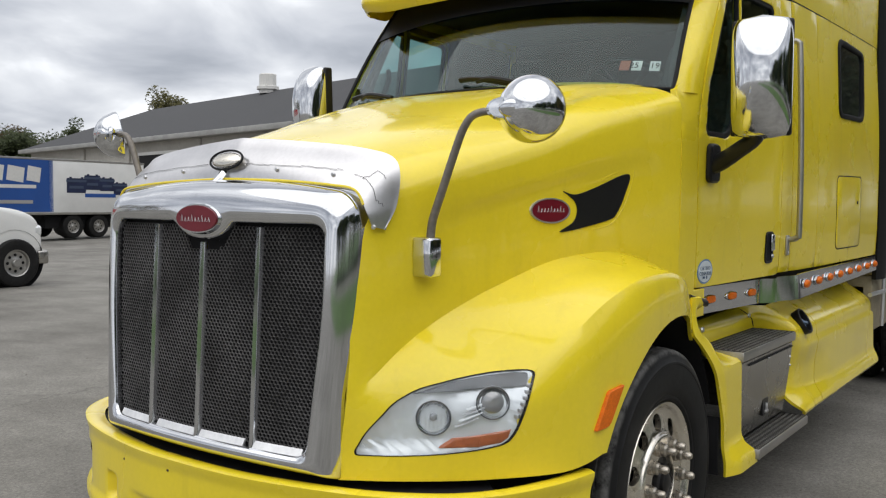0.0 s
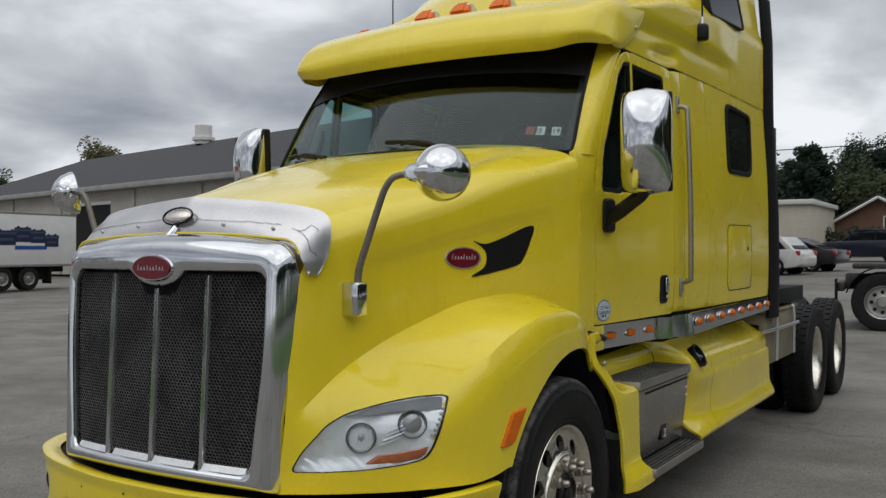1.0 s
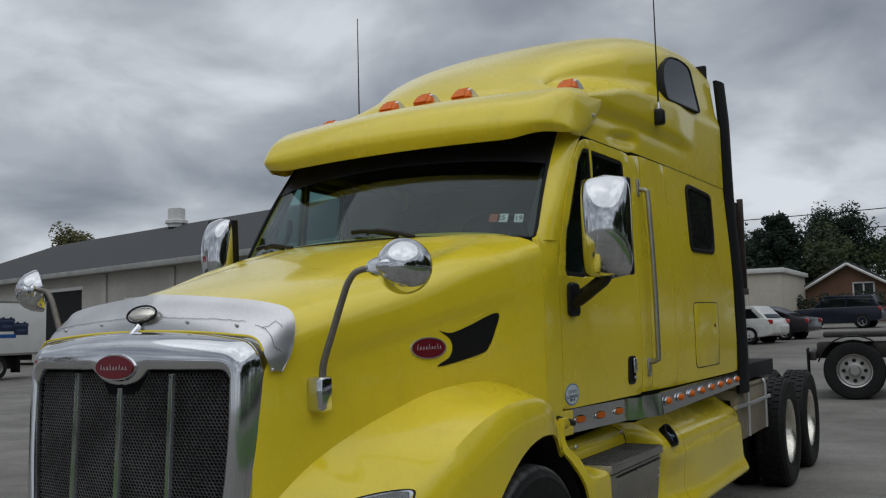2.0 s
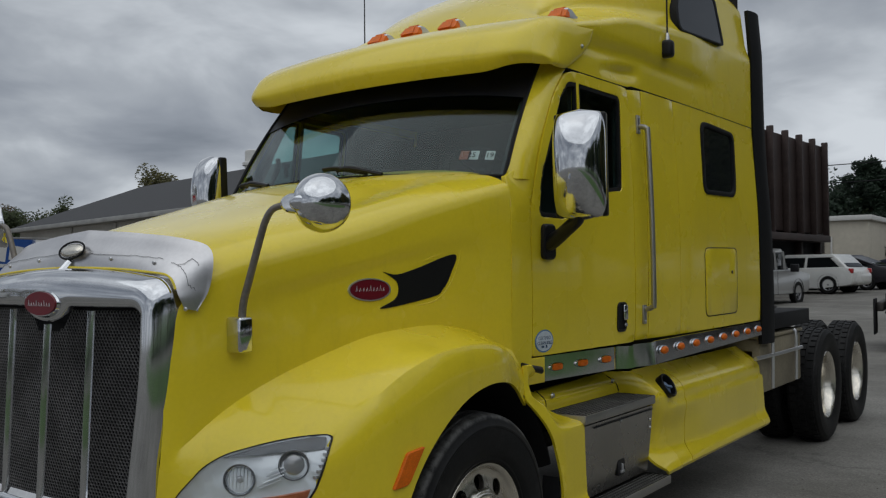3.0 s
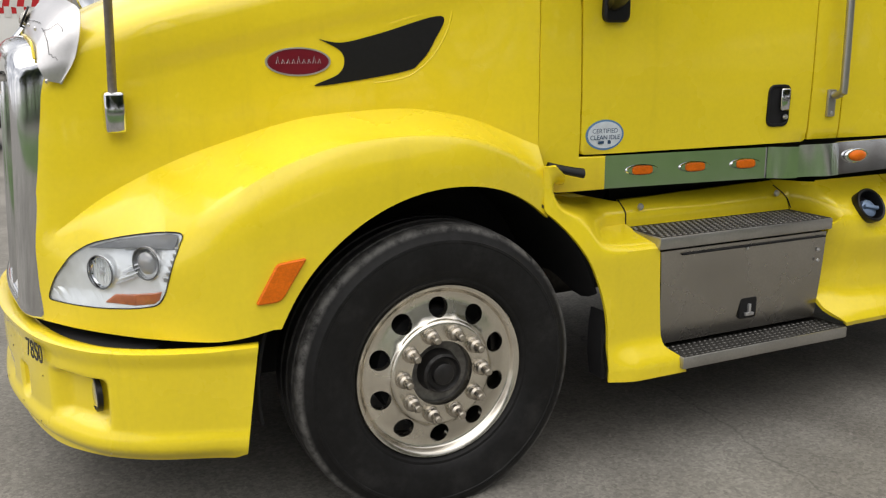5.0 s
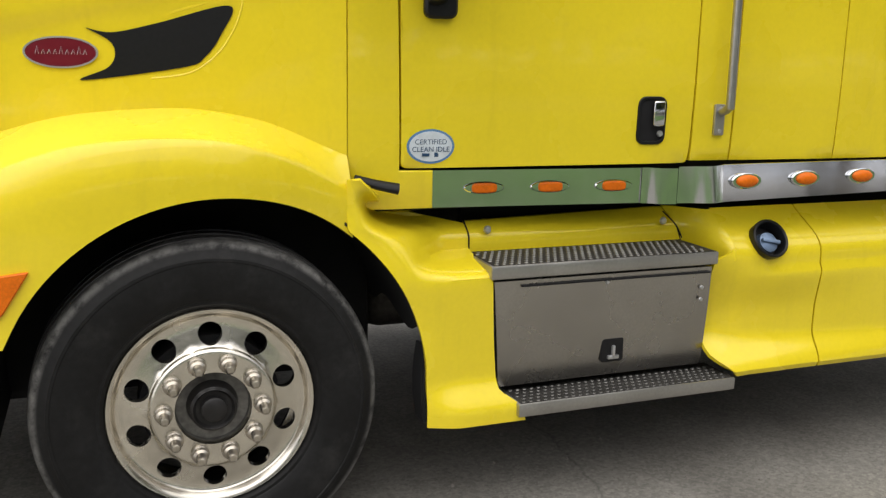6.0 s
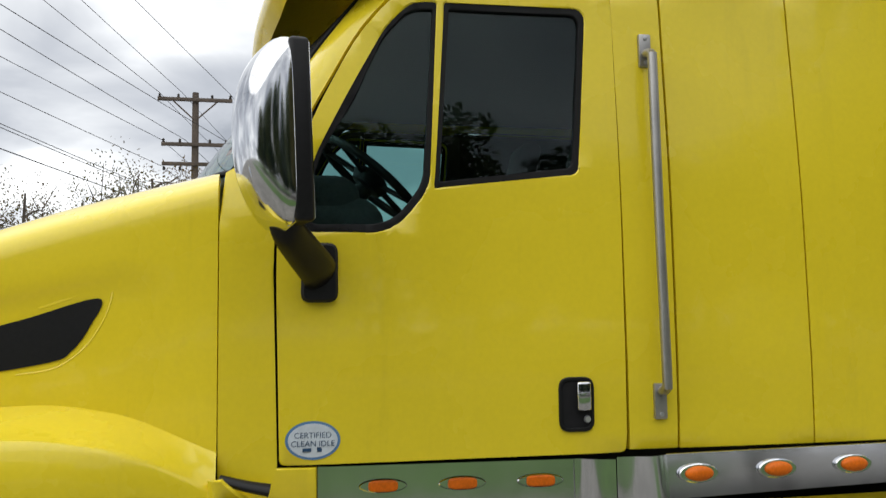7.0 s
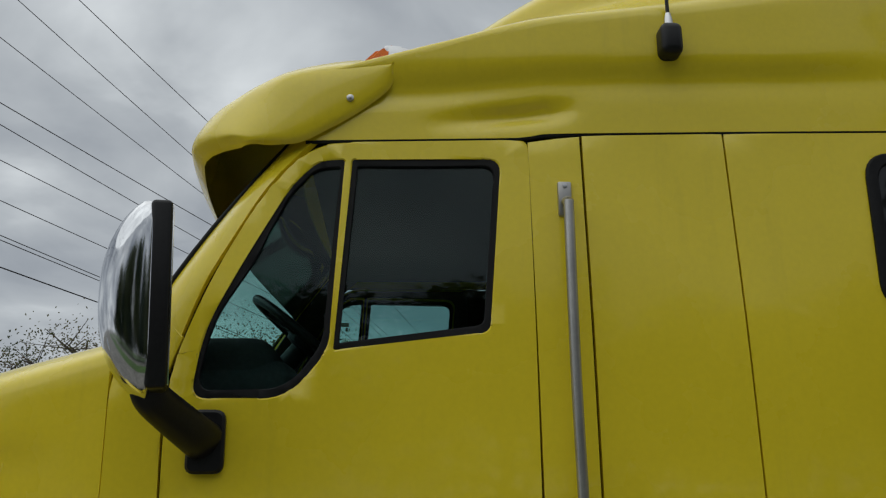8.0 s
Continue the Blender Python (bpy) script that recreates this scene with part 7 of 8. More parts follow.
# white box lorry parked past the far side, nose to the right
def build_box_truck():
    ob = standing("box_truck", 5.9, 15.4, 2.0, "white box lorry with dark lettering, parked on asphalt", "truck")
    # own axes: nose towards +x, near flank at y = 0
    part("cargo_box", rbox(-12.0, -2.05, 0.0, 2.5, 0.92, 3.22, 0.04), WHITEPAINT, ob, "white cargo box")
    for x0, x1, z0, z1 in ((-12.02, -2.03, 3.18, 3.28), (-12.02, -2.03, 0.86, 0.97)):
        part("box_rail", rbox(x0, x1, -0.02, 2.52, z0, z1, 0.015), ALUMINIUM, ob)
    for x in (-2.12, -12.0):
        part("corner_post", rbox(x - 0.10, x + 0.10, -0.025, 0.10, 0.90, 3.26, 0.03), ALUMINIUM, ob)
    part("underframe", rbox(-11.6, 0.4, 0.35, 2.15, 0.40, 0.86, 0.02), DARK, ob)
    part("side_skirt", rbox(-9.5, -5.2, 0.05, 0.12, 0.50, 0.86, 0.01), DARK, ob)
    for x in (-10.2, -8.9, 0.0):
        road_wheel(ob, x, 0.02, 0.47, 0.32)
        road_wheel(ob, x, 2.48, 0.47, -0.32)
    hood = smooth_loop([(0.58, 0.62), (0.62, 0.80), (0.58, 1.12), (0.45, 1.36), (0.15, 1.50), (-0.40, 1.58), (-0.66, 1.60), (-0.66, 0.60)], 3)
    part("bonnet", slab(hood, 0.10, 2.40, 0.14), WHITEPAINT, ob, "white sloping bonnet")
    cab = smooth_loop([(-0.58, 0.62), (-0.64, 1.55), (-0.88, 2.20), (-1.10, 2.42), (-1.90, 2.46), (-1.98, 2.3), (-1.98, 0.62)], 3)
    part("cab", slab(cab, 0.08, 2.42, 0.12), WHITEPAINT, ob)
    part("cab_window", slab(rounded([(-1.70, 1.58), (-0.80, 1.58), (-1.0, 2.18), (-1.70, 2.22)], 0.06, 4), 0.068, 0.12, 0.02), WINDOWDARK, ob, "dark side window")
    part("windscreen", slab(rounded([(-0.74, 1.66), (-0.66, 1.66), (-0.90, 2.22), (-0.96, 2.22)], 0.02, 2), 0.25, 2.25, 0.05), WINDOWDARK, ob)
    part("front_arch", lathe([(0.60, -0.01), (0.58, 0.10), (0, 0.10)], 32, (0, 0.10, 0.52)), DARK, ob)
    part("bumper", rbox(0.48, 0.72, 0.08, 2.42, 0.42, 0.70, 0.05, 3), STAINLESS, ob, "bright bumper")
    part("head_lamp", rbox(0.38, 0.59, 0.10, 0.34, 0.98, 1.20, 0.06, 3), BOWL, ob)
    part("mirror", rbox(-0.78, -0.66, -0.28, -0.10, 1.75, 2.20, 0.03, 3), BLACK, ob, "black wing mirror")
    part("mirror_stay", tube([(-0.75, 0.08, 1.80), (-0.72, -0.16, 1.82)], 0.014, 6), BLACK, ob)
    # lettering on the box: a list of towns, and bars for a number
    rows = (("Divisions:", 2.93), ("Erie, PA", 2.73), ("Pittsburgh, PA", 2.53), ("Altoona, PA", 2.34), ("Mansfield, OH", 2.15))
    for text, z in rows:
        words("lettering", text, 0.215, NUMBER, Matrix.Translation((-4.72 + (0.0 if z > 2.9 else 0.10), -0.006, z)) @ pose(0, 0, 0, 90, 0, 0), ob, thick=0.002, align="LEFT", bold=0.007)
        if z < 2.9:
            part("list_dot", lathe([(0, -0.006), (0.045, -0.005), (0.05, 0.0)], 14, (-4.72, 0.0, z + 0.07)), REDWRAP, ob)
    for k in range(12):
        if k not in (3, 7):
            part("number_bar", rbox(-4.96 + 0.17 * k, -4.84 + 0.17 * k, -0.006, 0.002, 1.72, 1.90, 0), NUMBER, ob)
    part("red_panel", rbox(-10.4, -5.9, -0.006, 0.002, 2.42, 3.14, 0), REDWRAP, ob, "red and white printed panel")
    rnd = random.Random(6)
    for k in range(14):
        x = -9.3 + 0.235 * k
        part("panel_stroke", moved(rbox(-0.06, 0.06, -0.012, -0.007, -0.02, rnd.choice((0.26, 0.30, 0.42)), 0.0), pose(x, 0, 2.55, 0, 12, 0)), OFFWHITE, ob)
    for k in range(16):
        part("panel_stroke", rbox(-9.3 + 0.20 * k, -9.18 + 0.20 * k, -0.012, -0.007, 2.36, 2.36 + rnd.choice((0.12, 0.12, 0.18)), 0), OFFWHITE, ob)


# long trailer with a blue printed panel, far side of the yard
def build_far_trailer():
    ob = standing("cargo_trailer", 21.9, 33.8, 6.0, "white cargo trailer with a blue printed panel, parked beside a warehouse", "trailer")
    part("cargo_box", rbox(-14.6, 0, 0, 2.6, 1.05, 3.30, 0.03), WHITEPAINT, ob, "white cargo box")
    part("blue_panel", rbox(-13.9, -5.0, -0.008, 0.004, 1.12, 3.24, 0), BLUEWRAP, ob, "blue printed panel")
    for k in range(6):
        part("panel_fade", rbox(-5.0 + 0.045 * k, -4.98 + 0.045 * k + 0.02 * (5 - k) / 5, -0.008, 0.004, 1.12, 3.24, 0), BLUEWRAP, ob)
    for z0, z1 in ((3.24, 3.32), (1.0, 1.10)):
        part("box_rail", rbox(-14.62, 0.02, -0.015, 2.615, z0, z1, 0.01), ALUMINIUM, ob)
    # plain pale bars where the print carries lettering
    for k, w in enumerate((0.62, 0.72, 0.24, 0.74, 0.60)):
        x = -8.9 + sum((0.78, 0.86, 0.40, 0.88, 0.74)[:k])
        part("print_bar", moved(rbox(0, w, -0.016, -0.009, 0, 0.60, 0), pose(x, 0, 2.40, 0, 8, 0)), OFFWHITE, ob)
    part("print_bar", rbox(-8.8, -5.55, -0.016, -0.009, 2.08, 2.22, 0), OFFWHITE, ob)
    part("print_bar", rbox(-8.8, -5.7, -0.016, -0.009, 1.46, 1.60, 0), SILVER, ob)
    # printed pictures of four dark blocks, each with a paler lid, a label band and two studs
    for x, w, z, h in ((-4.10, 0.94, 1.92, 0.62), (-3.22, 0.80, 2.06, 0.62), (-2.42, 0.74, 2.02, 0.56), (-1.70, 0.72, 1.86, 0.52)):
        part("print_block", rbox(x, x + w, -0.008, 0.003, z, z + h, 0), NAVY, ob)
        part("print_lid", rbox(x - 0.03, x + w + 0.03, -0.012, -0.004, z + h * 0.74, z + h * 0.90, 0), PRINTGREY, ob)
        part("print_label", rbox(x + 0.12, x + w - 0.12, -0.012, -0.004, z + h * 0.30, z + h * 0.48, 0), PRINTGREY, ob)
        for dx in (0.12, w - 0.24):
            part("print_stud", rbox(x + dx, x + dx + 0.12, -0.012, -0.004, z + h * 0.9, z + h + 0.05, 0), NAVY, ob)
    part("print_strip", rbox(-3.2, -1.6, -0.012, 0.003, 1.74, 1.90, 0), BLUEWRAP, ob)
    part("underframe", rbox(-14.0, -0.3, 0.5, 2.1, 0.75, 1.04, 0.02), DARK, ob)
    part("bogie", rbox(-4.9, -1.3, 0.35, 2.25, 0.42, 0.95, 0.03), DARK, ob)
    for x in (-3.75, -2.45):
        road_wheel(ob, x, 0.05, 0.50, 0.5)
        road_wheel(ob, x, 2.55, 0.50, -0.5)
    part("mud_flap", rbox(-1.35, -1.30, 0.05, 0.6, 0.25, 0.95, 0.01), DARK, ob)
    part("rear_bumper", rbox(-0.12, 0.0, 0.2, 2.4, 0.5, 0.62, 0.02), STEEL, ob)


# warehouse with a hipped shingle roof
def build_warehouse():
    ob = standing("warehouse", 28.9, 31.6, 79.4, "long pale warehouse with a dark grey hipped shingle roof", "building")
    z0 = -0.6
    L, D, H, R = 37.0, 15.6, 5.35, 8.9
    # own axes: x along the long wall away from the near corner, y into the house is negative
    part("wall", rbox(0, L, -0.3, 0, z0, H, 0.0), RENDERWALL, ob, "stained pale wall")
    part("wall", rbox(0, 0.3, -D, -0.3, z0, H, 0.0), RENDERWALL, ob)
    part("wall", rbox(L - 0.3, L, -D, -0.3, z0, H, 0.0), RENDERWALL, ob)
    part("wall", rbox(0.3, L - 0.3, -D, -D + 0.3, z0, H, 0.0), RENDERWALL, ob)
    bm = bmesh.new()
    o = 0.7
    c = [(-14.0, o, H), (L + o, o, H), (L + o, -D - o, H), (-14.0, -D - o, H), (-14.0, -D / 2, R), (L - 5.5, -D / 2, R)]
    v = [bm.verts.new(p) for p in c]
    for f in ((0, 1, 5, 4), (1, 2, 5), (2, 3, 4, 5), (0, 4, 3)):
        bm.faces.new([v[i] for i in f])
    bmesh.ops.recalc_face_normals(bm, faces=bm.faces)
    bmesh.ops.solidify(bm, geom=bm.faces[:], thickness=0.15)
    roof = part("roof", bm, SHINGLE, ob, "dark grey shingle roof", 20)
    part("gutter", rbox(-14.0, L + o, o - 0.08, o + 0.10, H - 0.28, H + 0.02, 0.03), GUTTERGREY, roof, "weathered grey gutter")
    part("soffit", rbox(-14.0, L + o, -0.2, o - 0.05, H - 0.26, H - 0.20, 0.0), GUTTERGREY, roof)
    part("wall", rbox(-14.0, 0, -0.3, 0, z0, H, 0.0), RENDERWALL, ob)
    part("roof_vent", lathe([(0.60, 0.0), (0.60, 0.22), (0.76, 0.26), (0.76, 0.46), (0.58, 0.52), (0.58, 1.26), (0.50, 1.32), (0.0, 1.34)], 8, (13.8, -D / 2 + 0.3, R - 0.22), "z"), OFFWHITE, roof, "round white roof vent")
    part("vent_pipe", lathe([(0.12, 0.0), (0.12, 0.9), (0.22, 0.95), (0.22, 1.15), (0, 1.2)], 12, (3.4, -3.2, R - 2.3), "z"), DARK, roof)
    for x, w, z, h in ((12.0, 5.2, z0 + 0.3, 4.6), (20.5, 3.0, z0 + 2.6, 1.6), (4.5, 2.4, z0 + 2.6, 1.4)):
        part("bay_opening", rbox(x, x + w, -0.02, 0.02, z, z + h, 0.0), DARK, ob, "dark doorway")
        part("bay_frame", rbox(x - 0.15, x + w + 0.15, 0.0, 0.05, z + h, z + h + 0.2, 0.01), OFFWHITE, ob)
    for x in (2.0, 9.0, 18.5, 26.0):
        part("pilaster", rbox(x, x + 0.5, 0.0, 0.12, z0, H - 0.3, 0.02), RENDERWALL, ob)


# tall brown bin with upright ribs, past the parked cars
def build_bin():
    ob = standing("ribbed_bin", 41.0, 7.6, 175.0, "tall dark brown ribbed metal bin on legs", "bin")
    part("bin_wall", rbox(0, 16.0, -3.0, 0, 2.5, 6.6, 0.05), BROWNMETAL, ob)
    for k in range(10):
        part("rib", rbox(1.7 * k, 1.7 * k + 0.14, 0.0, 0.28, 2.3, 6.75, 0.03), BROWNMETAL, ob)
    part("lower_band", rbox(-0.05, 16.0, -3.0, 0.31, 2.1, 2.4, 0.03), BROWNMETAL, ob)
    for k in (0, 1, 5, 6):
        part("leg", rbox(2.5 * k, 2.5 * k + 0.22, -0.4, -0.1, -0.5, 2.2, 0.02), BROWNMETAL, ob)
    part("lower_panel", rbox(0.1, 16.0, -0.55, -0.42, -0.6, 2.2, 0.0), DARK, ob, "dark lower side")


def build_flat_building():
    ob = standing("flat_building", 55.0, 8.1, 0.0, "low beige flat-roofed building", "building")
    part("wall", rbox(-0.3, 9.0, 0.0, 14.0, -0.8, 3.45, 0.02), BEIGE, ob, "beige rendered wall")
    part("fascia", rbox(-0.5, 9.2, -0.2, 14.2, 3.45, 3.75, 0.03), OFFWHITE, ob, "white roof edge")
    part("downpipe", tube([(-0.38, 2.1, 2.5), (-0.38, 2.1, -0.6)], 0.06, 8), OFFWHITE, ob)
    part("meter_box", rbox(-0.55, -0.3, 2.5, 3.0, 1.5, 2.9, 0.02), STEEL, ob, "dark wall cabinet")
    part("roof_flue", lathe([(0.14, 0.0), (0.14, 0.5), (0.24, 0.55), (0.24, 0.75), (0, 0.8)], 12, (1.0, 5.4, 3.72), "z"), OFFWHITE, ob)


def build_house():
    ob = standing("gable_house", 64.0, 5.3, 0.0, "brown brick house with a gabled roof", "house")
    W = 9.0
    bm = bmesh.new()
    pts = [(0, -W / 2, -1), (0, W / 2, -1), (0, W / 2, 1.4), (0, 0, 4.0), (0, -W / 2, 1.4)]
    f = bm.faces.new([bm.verts.new(p) for p in pts])
    ret = bmesh.ops.extrude_face_region(bm, geom=[f])
    for v in ret["geom"]:
        if isinstance(v, bmesh.types.BMVert):
            v.co.x += 10
    part("wall", bm, BRICK, ob, "brown brick wall", 20)
    for s in (-1, 1):
        bm = sheet(1, 1, lambda u, v: (-0.5 + 11 * u, s * (W / 2 + 0.5) * v, 4.05 - (4.05 - 1.15) * v), 0.18)
        roof = part("roof", bm, SHINGLE, ob, "dark shingle roof", 20)
        part("verge_board", tube([(-0.52, 0, 4.0), (-0.52, s * (W / 2 + 0.5), 1.1)], 0.10, 6), OFFWHITE, roof, "pale verge board")
    win = part("window", rbox(-0.04, 0.03, -1.6, -0.3, 1.55, 2.65, 0.0), WINDOWDARK, ob, "white-framed window")
    for y in (-1.6, -0.95, -0.3):
        part("window_bar", rbox(-0.08, -0.03, y - 0.05, y + 0.05, 1.5, 2.7, 0.0), OFFWHITE, win)
    for z in (1.52, 2.68):
        part("window_bar", rbox(-0.08, -0.03, -1.65, -0.25, z - 0.05, z + 0.05, 0.0), OFFWHITE, win)
    rnd = random.Random(5)
    for k in range(5):
        tree("clipped_bush", 60.5 + rnd.uniform(-0.4, 0.4), 8.0 - 2.1 * k, 1.7, 2.0, LEAFDARK, 60 + k, "dark clipped bush before the house", 500, 0.22, group="bushes before the house")


def build_cars():
    wagon_b = [(2.42, 0.30), (2.50, 0.62), (2.38, 0.88), (1.30, 1.02), (-2.30, 1.06), (-2.46, 0.80), (-2.44, 0.36), (-1.2, 0.20), (1.5, 0.20)]
    wagon_c = [(1.30, 0.98), (0.35, 1.46), (-0.6, 1.50), (-1.75, 1.46), (-2.20, 1.02)]
    car("station_wagon", "white station wagon parked on asphalt", 35.7, 7.3, 78, 5.0, 1.88, wagon_b, wagon_c, CARWHITE, (1.52, -1.50), 0.36, ((-2.36, 0.90, TAILRED),))
    sedan_b = [(2.3, 0.30), (2.4, 0.60), (2.2, 0.82), (1.0, 0.95), (-1.7, 1.02), (-2.36, 0.95), (-2.42, 0.40), (-1.2, 0.22), (1.5, 0.22)]
    sedan_c = [(1.15, 0.92), (0.30, 1.38), (-0.7, 1.42), (-1.85, 0.98)]
    car("sedan", "charcoal saloon car parked on asphalt", 38.9, 6.4, 79, 4.8, 1.82, sedan_b, sedan_c, CARDARK, (1.45, -1.4), 0.34, ((-2.32, 0.82, TAILRED),))
    suv_b = [(2.3, 0.36), (2.42, 0.75), (2.25, 1.05), (1.2, 1.16), (-2.2, 1.20), (-2.42, 0.95), (-2.40, 0.45), (-1.2, 0.28), (1.5, 0.28)]
    suv_c = [(1.25, 1.12), (0.55, 1.66), (-0.6, 1.74), (-2.0, 1.66), (-2.25, 1.16)]
    car("suv", "navy blue sport utility car parked on asphalt", 51.5, 4.6, 84, 4.8, 1.92, suv_b, suv_c, CARNAVY, (1.48, -1.42), 0.38, ((-2.32, 1.05, TAILRED),))
    pick_b = [(2.7, 0.42), (2.8, 0.75), (2.65, 1.05), (1.3, 1.18), (-2.7, 1.14), (-2.76, 0.6), (-1.4, 0.36), (1.6, 0.36)]
    pick_c = [(1.35, 1.12), (0.75, 1.74), (-0.3, 1.80), (-0.8, 1.72), (-0.85, 1.12)]
    p = car("pickup", "silver pickup truck parked on asphalt", 27.0, 6.9, -8, 5.6, 1.95, pick_b, pick_c, CARSILVER, (1.75, -1.75), 0.39, ((2.66, 0.92, BOWL),))
    part("wing_mirror", rbox(1.02, 1.18, -1.26, -1.0, 1.10, 1.36, 0.03, 3), BLACK, p)


# tail of another tractor unit, dark and bare
def build_bobtail():
    ob = standing("tractor_tail", 13.9, 0.0, -84.0, "black rear frame of another lorry tractor on asphalt", "truck")
    for y in (0.6, 1.4):
        part("frame_rail", rbox(-0.62, 6.0, y, y + 0.09, 0.72, 1.0, 0.01), STEEL, ob)
    part("fifth_wheel", rbox(-0.5, 1.0, 0.5, 1.6, 1.1, 1.2, 0.03), STEEL, ob, "black fifth wheel")
    part("quarter_fender", sheet(12, 2, lambda u, v: (0.62 * math.cos(math.pi * (0.92 - 0.62 * u)), 0.0 + 0.62 * v, 0.52 + 0.62 * math.sin(math.pi * (0.92 - 0.62 * u))), 0.02), DARK, ob, "black quarter fender")
    part("tail_lamp_bar", rbox(-0.74, -0.62, 0.1, 1.9, 0.70, 0.86, 0.02), STEEL, ob)
    part("lamp", lathe([(0, -0.05), (0.05, -0.04), (0.055, 0.0)], 12, (-0.74, 0.25, 0.78), "x"), DARK, ob)
    for x in (0.0, 1.32):
        for y, w in ((0.0, 0.62), (2.0, -0.62)):
            road_wheel(ob, x, y, 0.515, w, 0.58)
    part("mud_flap", rbox(-0.78, -0.75, 0.0, 0.6, 0.3, 0.92, 0.01), DARK, ob)


def build_poles():
    # utility pole with three crossarms, and its wires
    px, py, top = -1.69, 33.3, 11.2
    g = ground_z(px, py)
    ob = tagged(empty("utility_pole", (px, py, g)), "weathered wooden utility pole with three crossarms", "pole")
    h = top - g
    part("pole", lathe([(0.17, -0.3), (0.15, h * 0.5), (0.125, h), (0, h + 0.03)], 14, (0, 0, 0), "z"), WOODPOLE, ob)
    arms = ((10.88, 1.43), (9.08, 1.27), (8.30, 1.24))
    for z, half in arms:
        arm = part("crossarm", rbox(-half, half, -0.22, -0.10, z - g - 0.07, z - g + 0.07, 0.01), WOODPOLE, ob, "wooden crossarm")
        for x in (-half + 0.08, -half * 0.45, half * 0.45, half - 0.08):
            up = 0.07 if z > 8.5 else -0.26
            part("insulator", lathe([(0.03, 0.0), (0.065, 0.03), (0.035, 0.07), (0.06, 0.11), (0.0, 0.17)], 10, (x, -0.16, z - g + up), "z"), STEEL, arm)
        if z > 10:
            for s in (-1, 1):
                part("brace", tube([(s * 0.85, -0.18, z - g - 0.06), (s * 0.1, -0.15, z - g - 0.75)], 0.03, 6), WOODPOLE, arm)
    part("street_lamp_arm", tube(curve_points([(0.1, -0.1, 7.35 - g), (0.5, -0.1, 7.64 - g), (1.1, -0.1, 7.74 - g)], 5), 0.03, 8), STEEL, ob)
    part("street_lamp_head", rbox(0.98, 1.30, -0.22, 0.02, 7.56 - g, 7.74 - g, 0.06, 3), OFFWHITE, ob, "grey lamp head")
    # wires to the next pole out of sight, climbing over the road, and onwards behind
    for x, z, z_far in ((1.35, 11.15, 16.63), (-0.50, 11.15, 17.56), (-1.36, 11.12, 15.96), (1.17, 9.25, 10.38), (-0.36, 9.25, 11.45), (-1.22, 9.22, 10.42), (-1.20, 8.18, 9.52), (-0.14, 6.70, 8.63), (-0.14, 6.62, 8.48), (-0.14, 6.20, 7.53)):
        near, far = Vector((px + x, py - 0.16, z)), Vector((px + x - 16.07, -10.87, z_far))
        thick = 0.016 if z < 6.5 else 0.011
        pts = [near.lerp(far, t) - Vector((0, 0, 1.0 * t * (0.36 - t))) for t in np.linspace(0, 1, 25)]
        tagged(part("power_line", tube(pts, thick, 5), GASKET, None, "black overhead power line", 0), category="cable", group="overhead lines")
        on = near + Vector((9, 38, -0.5))
        pts = [near.lerp(on, t) - Vector((0, 0, 3.0 * t * (1 - t))) for t in np.linspace(0, 1, 15)]
        tagged(part("power_line", tube(pts, thick, 5), GASKET, None, "black overhead power line", 0), category="cable", group="overhead lines")
    # a second line of poles past the parked cars
    for py in (-16.0, 46.0):
        g = ground_z(66, py)
        ob = tagged(empty("utility_pole", (66, py, g)), "plain wooden pole carrying two wires", "pole")
        part("pole", lathe([(0.17, -0.3), (0.15, 5.0), (0.12, 9.9 - g), (0, 9.95 - g)], 12, (0, 0, 0), "z"), WOODPOLE, ob)
        part("crossarm", rbox(-0.06, 0.06, -0.7, 0.7, 9.5 - g, 9.64 - g, 0.01), WOODPOLE, ob)
    for z in (9.6, 8.3):
        pts = [Vector((65.84, -16 + 62 * t, z - 2.0 * t * (1 - t))) for t in np.linspace(0, 1, 15)]
        tagged(part("power_line", tube(pts, 0.035, 5), GASKET, None, "black overhead power line", 0), category="cable", group="overhead lines")


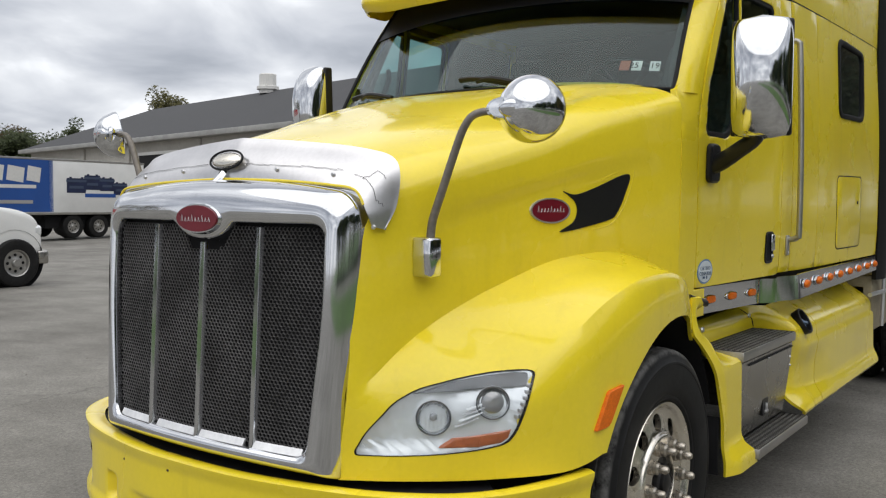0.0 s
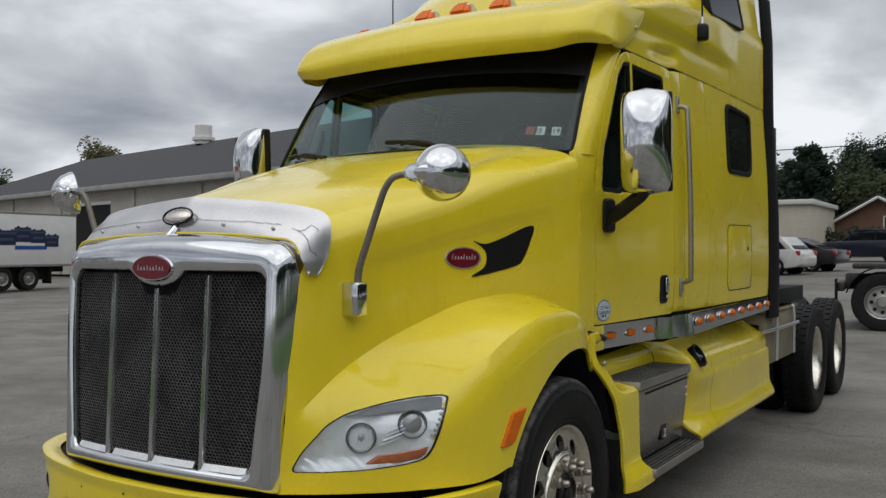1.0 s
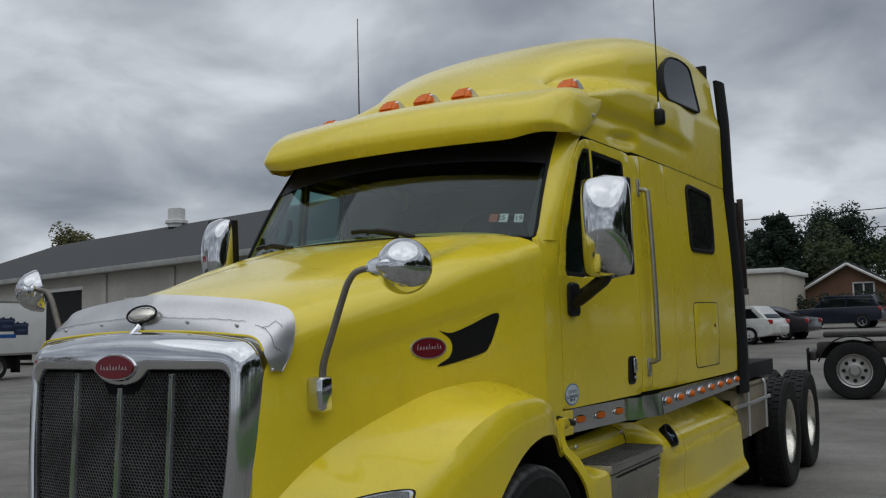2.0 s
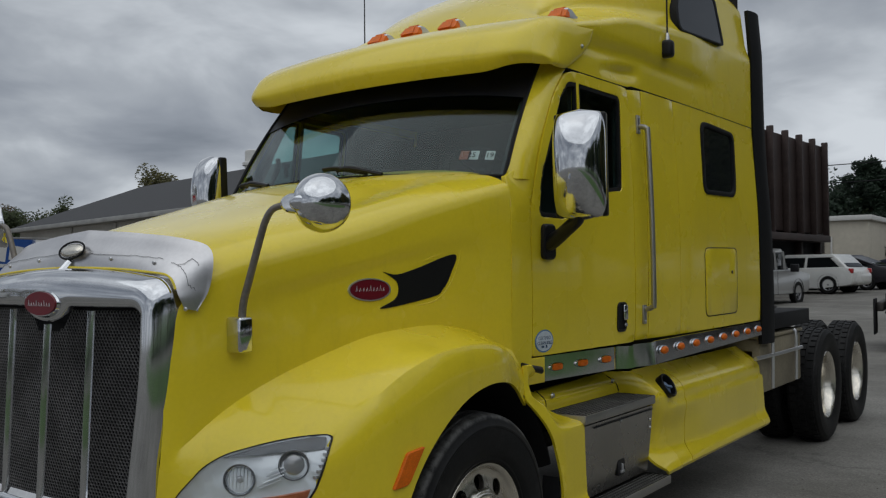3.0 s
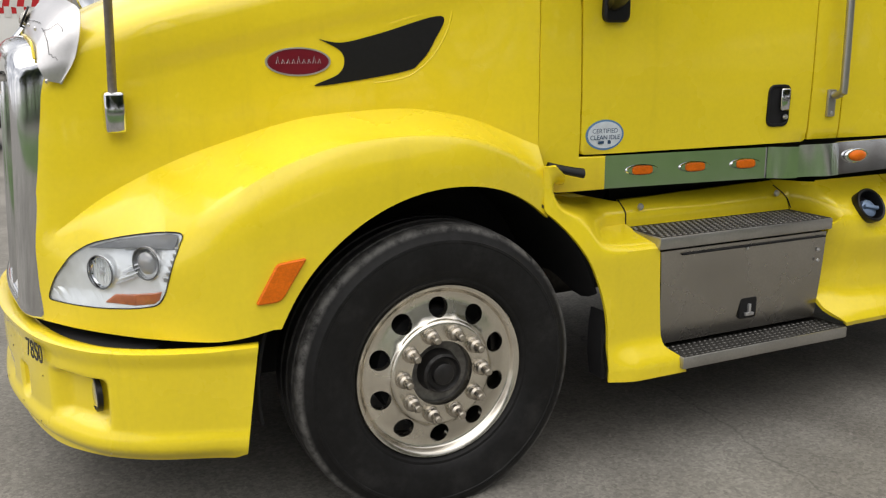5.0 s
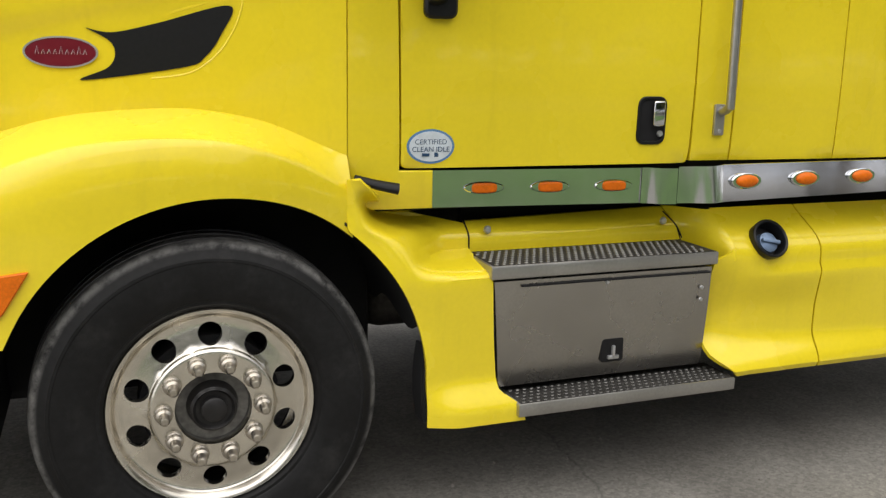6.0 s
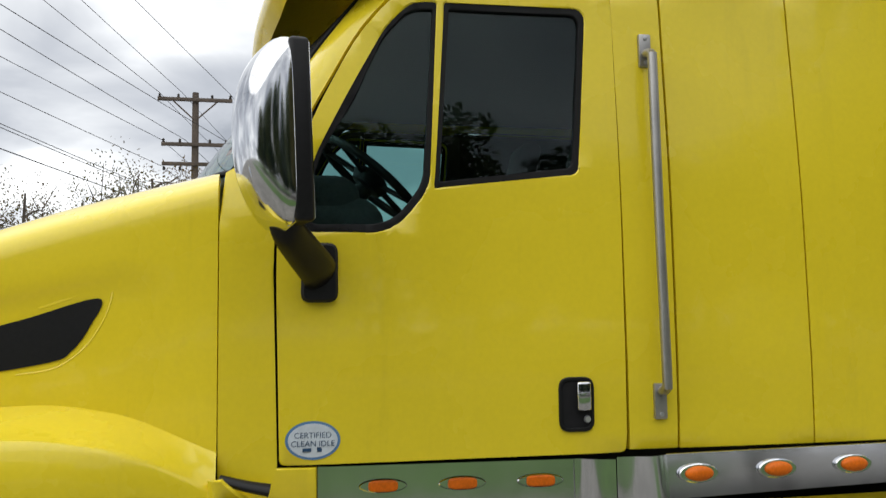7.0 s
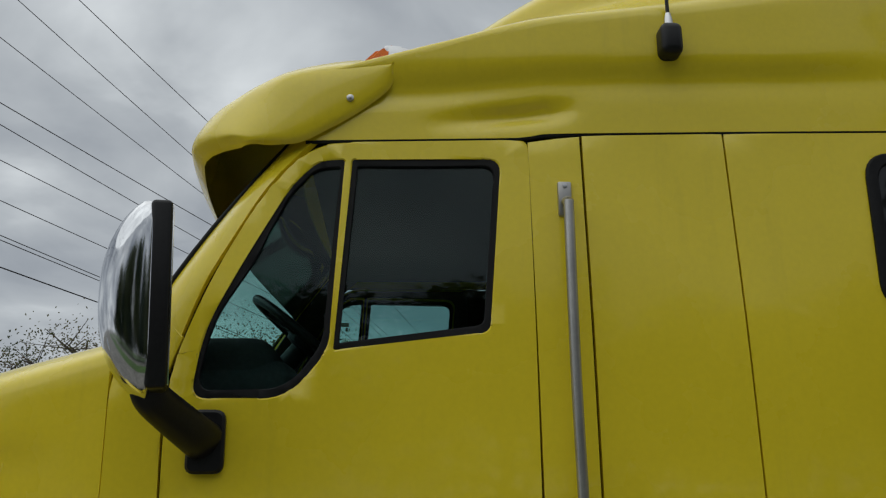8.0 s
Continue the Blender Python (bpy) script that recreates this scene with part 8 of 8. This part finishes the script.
def build_trees():
    # behind the parked cars
    tree("spruce_tree", 74, 11.2, 9.4, 5.6, LEAFDARK, 11, "dark green spruce behind the low building", 24000, 0.30)
    tree("maple_tree", 78, 7.0, 9.0, 5.4, LEAFDARK, 12, "dark green maple with a loose crown", 9000, 0.30)
    rnd = random.Random(20)
    for k in range(9):
        tree("broadleaf_tree", 80 + rnd.uniform(-5, 5), -6 + 4.4 * k, rnd.uniform(5.8, 7.2), 7.0, rnd.choice((LEAFGREEN, LEAFDARK)), 21 + k, "dark green broadleaf tree in a far row", 4500, 0.42)
    # behind the warehouse and the trailer
    tree("broadleaf_tree", 57.2, 75.0, 10.3, 9.0, LEAFOLIVE, 40, "rounded olive tree behind the warehouse roof", 26000, 0.36)
    tree("broadleaf_tree", 62.2, 75.0, 10.8, 4.4, LEAFRUST, 41, "thin autumn tree behind the warehouse roof", 7000, 0.24)
    tree("broadleaf_tree", 44.4, 75.0, 7.9, 4.4, LEAFGREEN, 42, "small green tree beside the warehouse roof", 7000, 0.30)
    for k in range(9):
        tree("broadleaf_tree", 33 + 1.9 * k + rnd.uniform(-1, 1), 82 + rnd.uniform(-5, 6), rnd.uniform(6.0, 7.6), 6.0, rnd.choice((LEAFGREEN, LEAFOLIVE, LEAFRUST)), 45 + k, "autumn tree in the far row past the trailer", 12000, 0.30)
    # half-bare scrub under the wires
    for k in range(11):
        x = -14.5 + 1.35 * k + rnd.uniform(-0.3, 0.3)
        tree("scrub_tree", x, 28.0 + rnd.uniform(-2, 2), rnd.uniform(5.6, 7.4), 4.2, LEAFOLIVE if k % 3 else LEAFRUST, 80 + k, "half-bare scrub tree with few leaves remaining", 2200, 0.095, 0.2)
    tree("scrub_tree", -7.4, 20.0, 5.4, 3.0, LEAFGREEN, 95, "half-bare young tree with few leaves remaining", 1500, 0.085, 0.2)
    tree("broadleaf_tree", -16.5, 33.0, 5.6, 5.0, LEAFGREEN, 96, "small dark green tree", 1100, 0.25)
    # across the road, seen only in glass and chrome
    for k in range(12):
        tree("roadside_tree", -26 + 5.2 * k + rnd.uniform(-1.5, 1.5), -25 + rnd.uniform(-3, 3), rnd.uniform(7.5, 10.5), 8.0, LEAFGREEN if k % 3 else LEAFDARK, 100 + k, "green roadside tree in full leaf", 13000, 0.36)
    for k in range(11):
        tree("roadside_tree", 13 + 4.4 * k + rnd.uniform(-1, 1), -12.5 + rnd.uniform(-2, 2), rnd.uniform(7.5, 10.5), 7.0, LEAFGREEN if k % 3 else LEAFOLIVE, 120 + k, "green roadside tree in full leaf", 11000, 0.34)
    for k in range(16):
        tree("roadside_shrub", -30 + 5.0 * k + rnd.uniform(-1, 1), -21.5 + rnd.uniform(-1, 1), rnd.uniform(3.0, 4.2), 6.5, LEAFDARK if k % 2 else LEAFGREEN, 140 + k, "dense dark green roadside shrub", 2600, 0.36)


def build_verge():
    bm = sheet(30, 4, lambda u, v: (-60 + 120 * u, -6.2 - 0.5 * math.sin(u * 9) - 6.5 * v, 0.02 + 0.10 * math.sin(math.pi * v)), 0)
    tagged(part("grass_verge", bm, GRASS, None, "strip of green grass beside the yard", 60), category="grass", kind="structure")
    bm = sheet(20, 3, lambda u, v: (-80 + 160 * u, -20 - 40 * v, 0.03 + 0.6 * v), 0)
    tagged(part("far_grass", bm, GRASS, None, "green grass bank across the road", 60), category="grass", kind="structure")


build_box_truck()
build_far_trailer()
build_warehouse()
build_bin()
build_flat_building()
build_house()
build_cars()
build_bobtail()
build_poles()
build_trees()
build_verge()
